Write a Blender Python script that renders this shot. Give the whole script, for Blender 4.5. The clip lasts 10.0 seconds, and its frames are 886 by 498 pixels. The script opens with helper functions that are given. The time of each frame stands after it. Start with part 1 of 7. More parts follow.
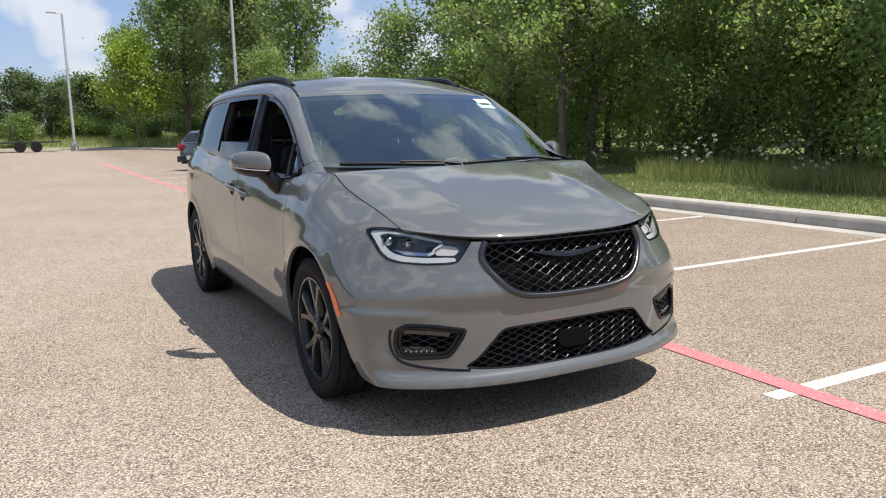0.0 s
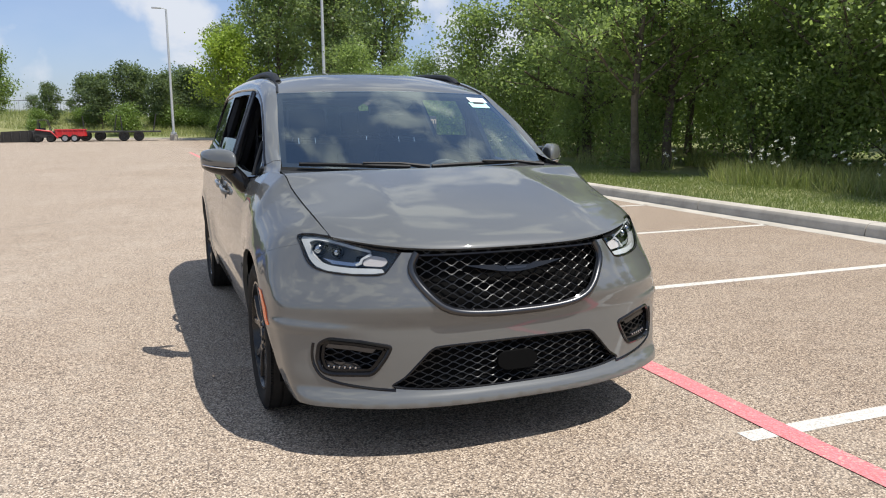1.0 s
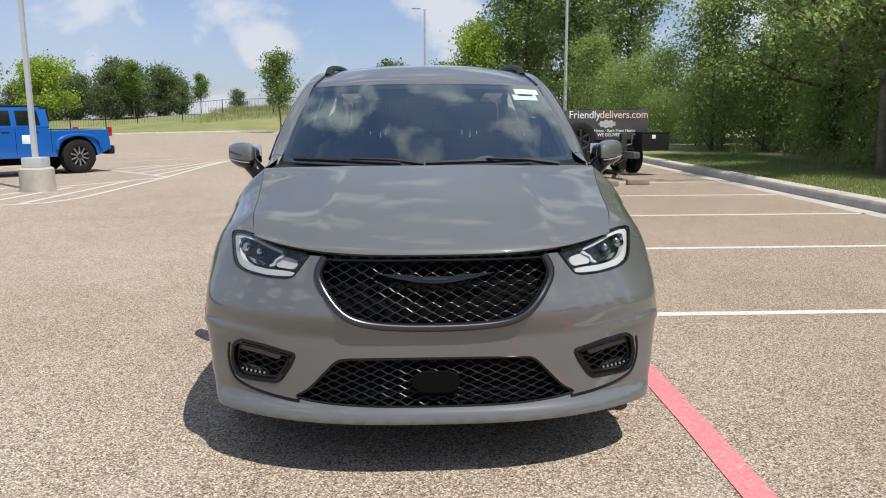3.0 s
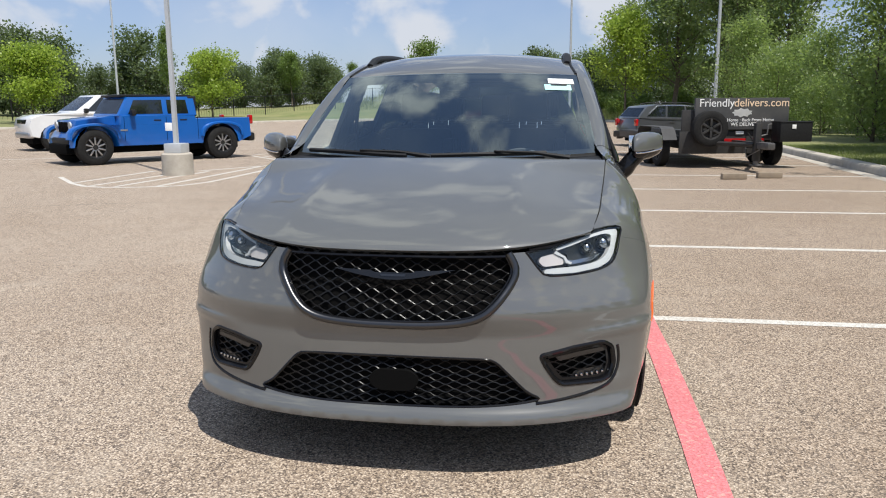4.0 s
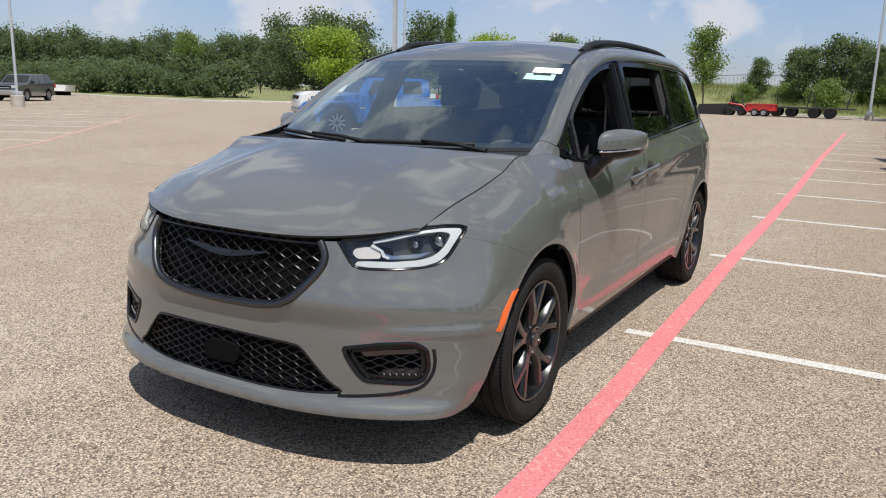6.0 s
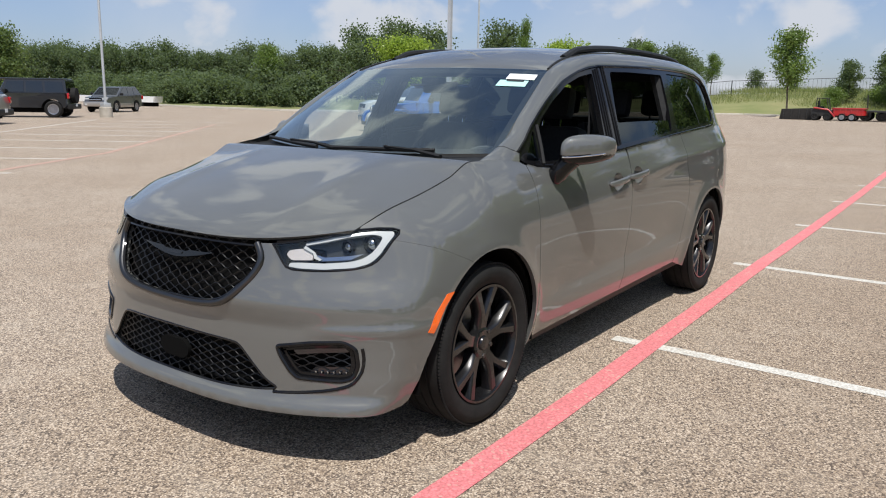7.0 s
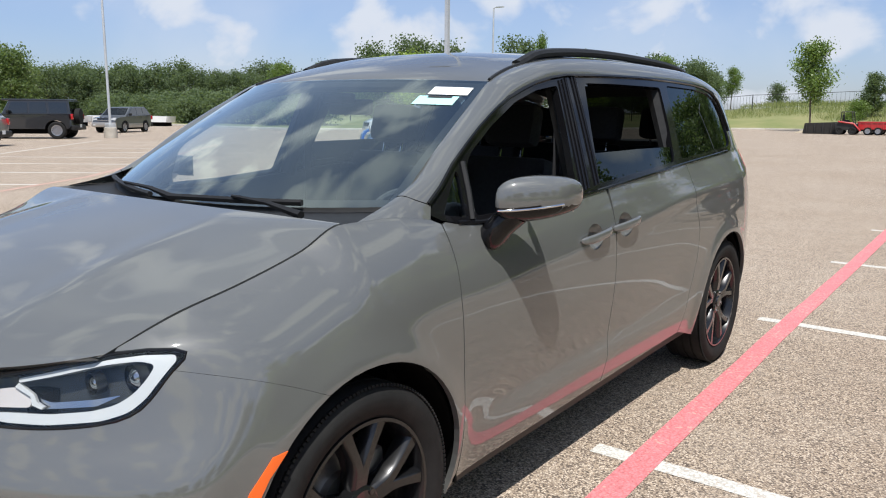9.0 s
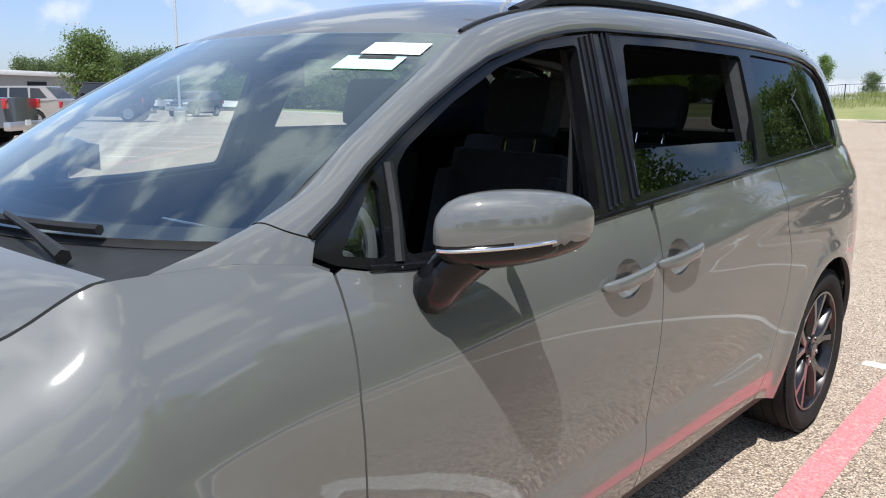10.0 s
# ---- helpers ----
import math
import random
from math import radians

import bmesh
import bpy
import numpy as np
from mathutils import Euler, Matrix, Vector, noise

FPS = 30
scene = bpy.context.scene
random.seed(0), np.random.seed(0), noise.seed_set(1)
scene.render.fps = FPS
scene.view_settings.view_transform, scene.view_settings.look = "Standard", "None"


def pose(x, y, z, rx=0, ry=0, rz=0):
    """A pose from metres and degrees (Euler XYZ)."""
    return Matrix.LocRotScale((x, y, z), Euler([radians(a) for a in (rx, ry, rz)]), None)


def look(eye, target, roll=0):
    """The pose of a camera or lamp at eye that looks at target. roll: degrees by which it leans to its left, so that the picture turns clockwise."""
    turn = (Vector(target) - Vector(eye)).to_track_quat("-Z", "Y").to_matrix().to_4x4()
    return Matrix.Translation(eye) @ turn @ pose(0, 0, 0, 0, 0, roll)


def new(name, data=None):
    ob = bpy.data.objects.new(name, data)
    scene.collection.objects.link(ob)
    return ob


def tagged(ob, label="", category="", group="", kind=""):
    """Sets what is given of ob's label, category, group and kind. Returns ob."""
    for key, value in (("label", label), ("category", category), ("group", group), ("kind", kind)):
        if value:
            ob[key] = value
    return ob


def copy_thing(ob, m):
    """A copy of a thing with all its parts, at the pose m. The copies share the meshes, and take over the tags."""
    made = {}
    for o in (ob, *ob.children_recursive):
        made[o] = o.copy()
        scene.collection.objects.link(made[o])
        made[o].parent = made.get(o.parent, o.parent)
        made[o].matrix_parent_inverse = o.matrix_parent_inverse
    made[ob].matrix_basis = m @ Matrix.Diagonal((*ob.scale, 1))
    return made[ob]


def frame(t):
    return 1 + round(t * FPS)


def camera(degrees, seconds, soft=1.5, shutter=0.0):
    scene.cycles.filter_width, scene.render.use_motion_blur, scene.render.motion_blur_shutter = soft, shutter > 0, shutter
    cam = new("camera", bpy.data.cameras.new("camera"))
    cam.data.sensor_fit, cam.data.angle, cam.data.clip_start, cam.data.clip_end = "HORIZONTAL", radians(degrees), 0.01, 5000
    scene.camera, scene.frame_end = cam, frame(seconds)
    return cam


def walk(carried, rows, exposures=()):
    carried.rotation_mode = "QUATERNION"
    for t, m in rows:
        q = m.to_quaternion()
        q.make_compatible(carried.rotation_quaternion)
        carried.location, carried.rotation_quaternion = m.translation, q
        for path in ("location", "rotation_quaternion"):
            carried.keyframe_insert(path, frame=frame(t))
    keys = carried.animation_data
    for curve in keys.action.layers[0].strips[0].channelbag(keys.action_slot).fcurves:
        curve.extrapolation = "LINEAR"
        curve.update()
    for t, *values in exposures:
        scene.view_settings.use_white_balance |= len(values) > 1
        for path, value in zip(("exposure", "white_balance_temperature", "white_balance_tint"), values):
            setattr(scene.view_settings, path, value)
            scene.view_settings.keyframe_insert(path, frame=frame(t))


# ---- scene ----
cam = camera(60.2, 10.0, soft=1.1)
PATH = [
    (0.0, -2.169, -3.697, 1.383, 80.8, 1.29, -28.08),
    (0.5, -1.814, -3.77, 1.392, 80.64, 0.76, -25.09),
    (1.0, -1.444, -3.756, 1.4, 80.57, 0.35, -21.14),
    (1.5, -1.038, -3.779, 1.395, 80.64, -0.06, -16.7),
    (2.0, -0.689, -3.73, 1.381, 80.62, -0.11, -12.04),
    (2.5, -0.372, -3.738, 1.387, 80.53, 0.09, -7.19),
    (4.0, 0.623, -3.591, 1.403, 79.44, 0.38, 9.0),
    (4.5, 1.05, -3.483, 1.429, 78.91, -0.06, 14.88),
    (5.0, 1.414, -3.299, 1.424, 78.56, -0.77, 20.42),
    (5.5, 1.804, -3.147, 1.422, 78.27, -1.4, 25.46),
    (7.0, 2.684, -2.741, 1.434, 78.65, -0.98, 35.69),
    (7.5, 2.741, -2.694, 1.431, 78.89, -0.47, 36.54),
    (8.0, 2.665, -2.433, 1.427, 79.22, -0.22, 36.59),
    (8.5, 2.474, -1.966, 1.46, 79.67, -0.31, 36.41),
    (9.0, 2.319, -1.441, 1.461, 79.86, -0.46, 37.1),
    (9.5, 2.098, -0.91, 1.443, 79.62, -0.58, 39.05),
    (10.0, 1.929, -0.4, 1.425, 78.88, -0.96, 42.6),
]
LIGHT = [(0.0, 0.28, 6500, 10), (1.5, 0.22, 6500, 10), (4.5, 0.09, 6500, 10), (7.5, 0.0, 6480, 10), (8.5, 0.12, 6420, 10), (9.0, 0.2, 6350, 10), (9.5, 0.32, 6300, 10), (10.0, 0.48, 6250, 10)]
walk(cam, [(t, pose(x, y, z, rx, ry, rz)) for t, x, y, z, rx, ry, rz in PATH], exposures=LIGHT)

# ---- world, sun, exposure ----
SUN = Vector((0.32, -0.35, 1.0)).normalized()
world = bpy.data.worlds.new("sky")
scene.world = world
world.use_nodes = True
wn, wl = world.node_tree.nodes, world.node_tree.links
wn.clear()
sky = wn.new("ShaderNodeTexSky")
sky.sky_type = "NISHITA"
sky.sun_disc = False
sky.sun_elevation = math.asin(SUN.z)
sky.sun_rotation = math.atan2(SUN.x, SUN.y)
sky.dust_density, sky.ozone_density, sky.air_density = 0.4, 1.6, 1.0
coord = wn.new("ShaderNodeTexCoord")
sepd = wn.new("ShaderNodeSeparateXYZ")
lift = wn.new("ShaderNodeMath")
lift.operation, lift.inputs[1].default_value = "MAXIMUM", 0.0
squash = wn.new("ShaderNodeVectorMath")
squash.operation = "MULTIPLY"
squash.inputs[1].default_value = (1.0, 1.0, 0.0)
deck = wn.new("ShaderNodeVectorMath")
deck.operation = "DIVIDE"
away = wn.new("ShaderNodeMath")
away.inputs[1].default_value = 0.75
wl.new(lift.outputs[0], away.inputs[0])
wl.new(coord.outputs["Generated"], deck.inputs[0])
wl.new(away.outputs[0], deck.inputs[1])
wl.new(deck.outputs[0], squash.inputs[0])


def cloud_layer(scale, detail, rough, lo, hi, most):
    """Soft cloud cover from noise on the sky's dome."""
    n = wn.new("ShaderNodeTexNoise")
    n.inputs["Scale"].default_value, n.inputs["Detail"].default_value, n.inputs["Roughness"].default_value = scale, detail, rough
    n.inputs["Distortion"].default_value = 0.25
    wl.new(squash.outputs[0], n.inputs["Vector"])
    r = wn.new("ShaderNodeMapRange")
    r.interpolation_type = "SMOOTHSTEP"
    for key, v in (("From Min", lo), ("From Max", hi), ("To Min", 0.0), ("To Max", most)):
        r.inputs[key].default_value = v
    wl.new(n.outputs[0], r.inputs[0])
    return r.outputs[0]


veil = cloud_layer(2.2, 6.0, 0.5, 0.4, 0.72, 0.36)
puff = cloud_layer(7.0, 9.0, 0.5, 0.48, 0.64, 0.9)
cover = wn.new("ShaderNodeMath")
cover.operation = "MAXIMUM"
wl.new(veil, cover.inputs[0])
wl.new(puff, cover.inputs[1])
cloud = wn.new("ShaderNodeMix")
cloud.data_type = "RGBA"
glare = wn.new("ShaderNodeMapRange")
glare.inputs["From Min"].default_value, glare.inputs["From Max"].default_value = 0.1, 0.75
tone = wn.new("ShaderNodeMix")
tone.data_type = "RGBA"
tone.inputs["A"].default_value, tone.inputs["B"].default_value = (4.5, 4.7, 5.1, 1), (5.7, 6.15, 6.2, 1)
bg = wn.new("ShaderNodeBackground")
bg.inputs["Strength"].default_value = 0.145
out = wn.new("ShaderNodeOutputWorld")
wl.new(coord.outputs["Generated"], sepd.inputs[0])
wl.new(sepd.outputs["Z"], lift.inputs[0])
wl.new(cover.outputs[0], cloud.inputs["Factor"])
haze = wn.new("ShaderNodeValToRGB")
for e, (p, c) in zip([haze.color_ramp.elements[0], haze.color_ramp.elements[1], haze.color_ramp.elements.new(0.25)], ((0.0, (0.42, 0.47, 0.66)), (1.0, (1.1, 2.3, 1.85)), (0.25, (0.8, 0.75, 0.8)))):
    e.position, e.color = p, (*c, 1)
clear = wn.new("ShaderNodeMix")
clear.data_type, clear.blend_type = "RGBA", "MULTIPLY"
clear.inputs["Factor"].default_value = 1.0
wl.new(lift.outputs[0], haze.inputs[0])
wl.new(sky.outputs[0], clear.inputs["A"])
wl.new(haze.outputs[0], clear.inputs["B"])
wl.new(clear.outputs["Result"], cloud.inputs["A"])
wl.new(lift.outputs[0], glare.inputs[0])
wl.new(glare.outputs[0], tone.inputs["Factor"])
wl.new(tone.outputs["Result"], cloud.inputs["B"])
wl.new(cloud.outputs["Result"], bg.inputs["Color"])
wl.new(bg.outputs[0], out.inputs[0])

sun = new("sun", bpy.data.lights.new("sun", "SUN"))
sun.data.energy, sun.data.angle, sun.data.color = 5.0, radians(0.5), (1.0, 0.965, 0.905)
sun.matrix_world = look(SUN * 50, (0, 0, 0))


# ---- materials ----
def mat(name, colour, rough=0.6, metal=0.0, coat=0.0, spec=0.5):
    m = bpy.data.materials.new(name)
    m.use_nodes = True
    b = m.node_tree.nodes["Principled BSDF"]
    b.inputs["Base Color"].default_value = (*colour, 1)
    b.inputs["Roughness"].default_value, b.inputs["Metallic"].default_value = rough, metal
    b.inputs["Coat Weight"].default_value, b.inputs["Coat Roughness"].default_value = coat, 0.03
    b.inputs["Specular IOR Level"].default_value = spec
    return m


def node(m, kind, **values):
    n = m.node_tree.nodes.new(kind)
    for k, v in values.items():
        n.inputs[k].default_value = v
    return n


def link(m, a, b):
    m.node_tree.links.new(a, b)


def bsdf(m):
    return m.node_tree.nodes["Principled BSDF"]


def ramp_of(m, source, stops):
    r = m.node_tree.nodes.new("ShaderNodeValToRGB")
    while len(r.color_ramp.elements) < len(stops):
        r.color_ramp.elements.new(0.5)
    for e, (p, c) in zip(r.color_ramp.elements, stops):
        e.position, e.color = p, (*c, 1)
    link(m, source, r.inputs[0])
    return r


def bump(m, source, strength, distance):
    b = node(m, "ShaderNodeBump", Strength=strength, Distance=distance)
    link(m, source, b.inputs["Height"])
    link(m, b.outputs[0], bsdf(m).inputs["Normal"])
    return b


def objco(m):
    return m.node_tree.nodes.new("ShaderNodeTexCoord").outputs["Object"]


def geoco(m):
    return m.node_tree.nodes.new("ShaderNodeNewGeometry").outputs["Position"]


def noise_of(m, co, scale, detail=4.0, rough=0.55):
    n = node(m, "ShaderNodeTexNoise", Scale=scale, Detail=detail, Roughness=rough)
    link(m, co, n.inputs["Vector"])
    return n.outputs[0]


def mixed(m, fac, a, b, mode="MIX"):
    x = m.node_tree.nodes.new("ShaderNodeMix")
    x.data_type, x.blend_type = "RGBA", mode
    for sock, v in ((x.inputs["Factor"], fac), (x.inputs["A"], a), (x.inputs["B"], b)):
        if hasattr(v, "links"):
            link(m, v, sock)
        elif isinstance(v, (int, float)):
            sock.default_value = v
        else:
            sock.default_value = (*v, 1)
    return x.outputs["Result"]


def speckled(name, stones, cell, soil, big, rough=0.85):
    """Exposed aggregate: random stone colours by Voronoi cell, dirt at two larger scales, and less wear in the stalls (x past 2 m)."""
    m = mat(name, stones[0], rough)
    co = geoco(m)
    v = node(m, "ShaderNodeTexVoronoi", Scale=1 / cell)
    link(m, co, v.inputs["Vector"])
    sep = m.node_tree.nodes.new("ShaderNodeSeparateColor")
    link(m, v.outputs["Color"], sep.inputs[0])
    r = ramp_of(m, sep.outputs[0], [(i / (len(stones) - 1), c) for i, c in enumerate(stones)])
    r.color_ramp.interpolation = "CONSTANT"
    gapr = ramp_of(m, v.outputs["Distance"], [(0.32, (1, 1, 1)), (0.75, (0.48, 0.46, 0.45))])
    c1 = mixed(m, 0.8, r.outputs[0], gapr.outputs[0], "MULTIPLY")
    f1 = ramp_of(m, noise_of(m, co, 0.35, 5), [(0.35, (0, 0, 0)), (0.7, (1, 1, 1))])
    c2 = mixed(m, f1.outputs[0], c1, big, "MULTIPLY")
    f2 = ramp_of(m, noise_of(m, co, 2.3, 6, 0.7), [(0.5, (0, 0, 0)), (0.8, (0.5, 0.5, 0.5))])
    c3 = mixed(m, f2.outputs[0], c2, soil)
    where = m.node_tree.nodes.new("ShaderNodeSeparateXYZ")
    link(m, co, where.inputs[0])
    wob = node(m, "ShaderNodeMath")
    wob.operation, wob.inputs[1].default_value = "MULTIPLY_ADD", 1.4
    link(m, noise_of(m, co, 0.6, 4), wob.inputs[0])
    link(m, where.outputs["X"], wob.inputs[2])
    stall = node(m, "ShaderNodeMapRange")
    stall.inputs["From Min"].default_value, stall.inputs["From Max"].default_value = 1.5, 3.0
    link(m, wob.outputs[0], stall.inputs[0])
    c4 = mixed(m, stall.outputs[0], c3, mixed(m, 1.0, c3, (0.86, 0.83, 0.8), "MULTIPLY"))
    link(m, c4, bsdf(m).inputs["Base Color"])
    bump(m, v.outputs["Distance"], 0.55, 0.006)
    return m


ASPHALT = speckled("asphalt", [(0.38, 0.304, 0.229), (0.52, 0.422, 0.325), (0.14, 0.111, 0.087), (0.69, 0.583, 0.464), (0.44, 0.349, 0.258), (0.25, 0.197, 0.155), (0.58, 0.481, 0.374)],
                   0.0074, (0.44, 0.375, 0.3), (0.87, 0.84, 0.81))


def worn_paint(name, colour, worn):
    """Road paint over coarse aggregate: stones show through where it has worn."""
    m = mat(name, colour, 0.8)
    co = geoco(m)
    v = node(m, "ShaderNodeTexVoronoi", Scale=87)
    link(m, co, v.inputs["Vector"])
    sep = m.node_tree.nodes.new("ShaderNodeSeparateColor")
    link(m, v.outputs["Color"], sep.inputs[0])
    tone = ramp_of(m, sep.outputs[1], [(0.0, (0.78, 0.78, 0.78)), (0.5, (0.94, 0.94, 0.94)), (1.0, (1.08, 1.08, 1.08))])
    pits = ramp_of(m, v.outputs["Distance"], [(0.4, (1, 1, 1)), (0.8, (0.74, 0.72, 0.7))])
    c1 = mixed(m, 1.0, mixed(m, 1.0, colour, tone.outputs[0], "MULTIPLY"), pits.outputs[0], "MULTIPLY")
    add = node(m, "ShaderNodeMath")
    link(m, sep.outputs[0], add.inputs[0])
    link(m, noise_of(m, co, 3.0, 6, 0.7), add.inputs[1])
    f = ramp_of(m, add.outputs[0], [(0.5, (1, 1, 1)), (0.62, (0, 0, 0))])
    link(m, mixed(m, f.outputs[0], c1, worn), bsdf(m).inputs["Base Color"])
    bump(m, v.outputs["Distance"], 0.5, 0.005)
    return m


WHITE_LINE = worn_paint("white line paint", (0.64, 0.615, 0.56), (0.42, 0.36, 0.3))
RED_LINE = worn_paint("faded red line paint", (0.72, 0.215, 0.225), (0.56, 0.31, 0.27))
RED_FADED = worn_paint("worn red line paint", (0.5, 0.32, 0.255), (0.44, 0.35, 0.27))


def two_tone(name, a, b, scale, rough=0.85, bump_d=0.0, detail=6, metal=0.0, coat=0.0, world_co=True):
    m = mat(name, a, rough, metal, coat)
    co = geoco(m) if world_co else objco(m)
    f = ramp_of(m, noise_of(m, co, scale, detail, 0.65), [(0.35, (0, 0, 0)), (0.68, (1, 1, 1))])
    link(m, mixed(m, f.outputs[0], a, b), bsdf(m).inputs["Base Color"])
    if bump_d:
        bump(m, noise_of(m, co, scale * 9, 5, 0.7), 0.5, bump_d)
    return m


CONCRETE = two_tone("kerb concrete", (0.46, 0.42, 0.36), (0.33, 0.3, 0.25), 2.4, 0.9, 0.004)
GRASS_GROUND = two_tone("grass ground", (0.14, 0.165, 0.055), (0.22, 0.21, 0.09), 0.22, 0.95, 0.03)
BARK = two_tone("bark", (0.16, 0.13, 0.1), (0.075, 0.06, 0.045), 5.0, 0.95, 0.03)
METAL_POLE = two_tone("galvanised pole", (0.55, 0.57, 0.58), (0.46, 0.48, 0.5), 1.5, 0.45, 0, 4, 0.35)


def leaf(name, a, b, thin=0.35, rough=0.42, spec=0.5):
    m = mat(name, a, rough, 0.0, 0.0, spec)
    isl = m.node_tree.nodes.new("ShaderNodeNewGeometry").outputs["Random Per Island"]
    mid = tuple((p + q) / 2 for p, q in zip(a, b))
    patch = ramp_of(m, noise_of(m, geoco(m), 0.9, 3), [(0.36, (0, 0, 0)), (0.64, (1, 1, 1))])
    both = node(m, "ShaderNodeMath")
    both.operation = "MULTIPLY_ADD"
    both.inputs[1].default_value = 0.5
    half_patch = node(m, "ShaderNodeMath")
    half_patch.operation, half_patch.inputs[1].default_value = "MULTIPLY", 0.5
    link(m, patch.outputs[0], half_patch.inputs[0])
    link(m, isl, both.inputs[0])
    link(m, half_patch.outputs[0], both.inputs[2])
    r = ramp_of(m, both.outputs[0], [(0.0, a), (0.5, mid), (1.0, b)])
    link(m, r.outputs[0], bsdf(m).inputs["Base Color"])
    tr = m.node_tree.nodes.new("ShaderNodeBsdfTranslucent")
    lit = mixed(m, 0.6, r.outputs[0], (0.42, 0.56, 0.13), "MIX")
    link(m, lit, tr.inputs["Color"])
    mx = node(m, "ShaderNodeMixShader", Fac=thin)
    link(m, bsdf(m).outputs[0], mx.inputs[1])
    link(m, tr.outputs[0], mx.inputs[2])
    link(m, mx.outputs[0], m.node_tree.nodes["Material Output"].inputs["Surface"])
    return m


LEAF_DARK = leaf("poplar leaves", (0.085, 0.135, 0.05), (0.29, 0.37, 0.12), 0.55)
LEAF_SHRUB = leaf("shrub leaves", (0.09, 0.14, 0.05), (0.24, 0.31, 0.1), 0.54)
# distance haze is mixed into this leaf colour: greyer and bluer green
LEAF_HAZED = leaf("mixed wood leaves greyed by painted haze", (0.06, 0.088, 0.05), (0.118, 0.15, 0.08), 0.3, 0.7, 0.15)
LEAF_CONE = leaf("conical tree leaves", (0.045, 0.075, 0.022), (0.1, 0.145, 0.04), 0.35)
# darker copy of the poplar leaves: shade put into the tall trees' colour
LEAF_TALL_SHADED = leaf("poplar leaves with shade in the colour", (0.06, 0.095, 0.042), (0.19, 0.245, 0.095), 0.45)
LEAF_LIME = leaf("lime green leaves", (0.2, 0.3, 0.025), (0.34, 0.43, 0.05), 0.45)
LEAF_YOUNG = leaf("young maple leaves", (0.07, 0.12, 0.025), (0.15, 0.22, 0.04))
GRASS_BLADE = leaf("lawn blades", (0.115, 0.15, 0.04), (0.2, 0.22, 0.075), 0.3)
TALL_GRASS = leaf("tall dry grass", (0.12, 0.155, 0.045), (0.34, 0.33, 0.13), 0.35)
FLOWER = mat("white flower", (0.75, 0.75, 0.68), 0.7)

PAINT = mat("warm grey car paint", (0.105, 0.107, 0.103), 0.4, 0.0, 1.0, 0.12)
bsdf(PAINT).inputs["Coat IOR"].default_value = 1.82
_co = objco(PAINT)
link(PAINT, mixed(PAINT, noise_of(PAINT, _co, 3.0, 3), (0.105, 0.107, 0.103), (0.098, 0.1, 0.096)), bsdf(PAINT).inputs["Base Color"])
GLOSS_BLACK = mat("gloss black trim", (0.007, 0.007, 0.008), 0.06, 0, 0.0, 0.32)
MESH_BLACK = mat("gloss black grille mesh", (0.006, 0.006, 0.0065), 0.36, 0.0, 0.0, 0.36)
SATIN_BLACK = two_tone("satin black plastic", (0.013, 0.013, 0.0135), (0.02, 0.02, 0.02), 30, 0.5, 0.0005, 4, world_co=False)
DARK = mat("dark cavity", (0.004, 0.004, 0.004), 0.9, 0.0, 0.0, 0.08)
RUBBER = two_tone("tyre rubber", (0.011, 0.011, 0.011), (0.019, 0.0185, 0.018), 14, 0.8, 0.0008, 5, world_co=False)
for black in (RUBBER, SATIN_BLACK):
    bsdf(black).inputs["Specular IOR Level"].default_value = 0.22
RIM = mat("satin black alloy", (0.012, 0.012, 0.013), 0.26, 0.4, 0.35)
STEEL = two_tone("brushed brake steel", (0.42, 0.41, 0.4), (0.3, 0.28, 0.27), 12, 0.35, 0, 4, 0.9, world_co=False)
CHROME = mat("chrome", (0.75, 0.75, 0.76), 0.08, 1.0)
DARK_CHROME = mat("smoked chrome", (0.09, 0.09, 0.093), 0.3, 1.0)
FABRIC = two_tone("black seat fabric", (0.014, 0.014, 0.016), (0.024, 0.024, 0.026), 60, 0.85, 0.001, 4, world_co=False)
DASH = two_tone("dark dashboard plastic", (0.055, 0.058, 0.06), (0.07, 0.072, 0.074), 40, 0.7, 0.0006, 4, world_co=False)
ORANGE = mat("orange marker lens", (0.85, 0.13, 0.01), 0.15, 0, 0.8)
RED_LENS = mat("red lamp lens", (0.4, 0.008, 0.01), 0.12, 0, 0.8)
LAMP_WHITE = mat("white light guide", (0.5, 0.515, 0.52), 0.18, 0, 0.7)
PEARL = mat("pearly indicator lens", (0.52, 0.49, 0.48), 0.25, 0.0, 0.3)
REFLECTOR = mat("lamp reflector", (0.45, 0.46, 0.48), 0.14, 1.0)
PAPER = mat("white paper sticker", (0.8, 0.82, 0.82), 0.6)
PAPER_TEAL = mat("pale teal sticker", (0.4, 0.7, 0.67), 0.6)
LAMP_BACK = mat("silvered lamp housing", (0.045, 0.048, 0.047), 0.35, 0.5)
TAR = two_tone("crack in asphalt", (0.07, 0.06, 0.05), (0.14, 0.12, 0.1), 4, 0.95)
INK = mat("black ink", (0.02, 0.02, 0.02), 0.6)


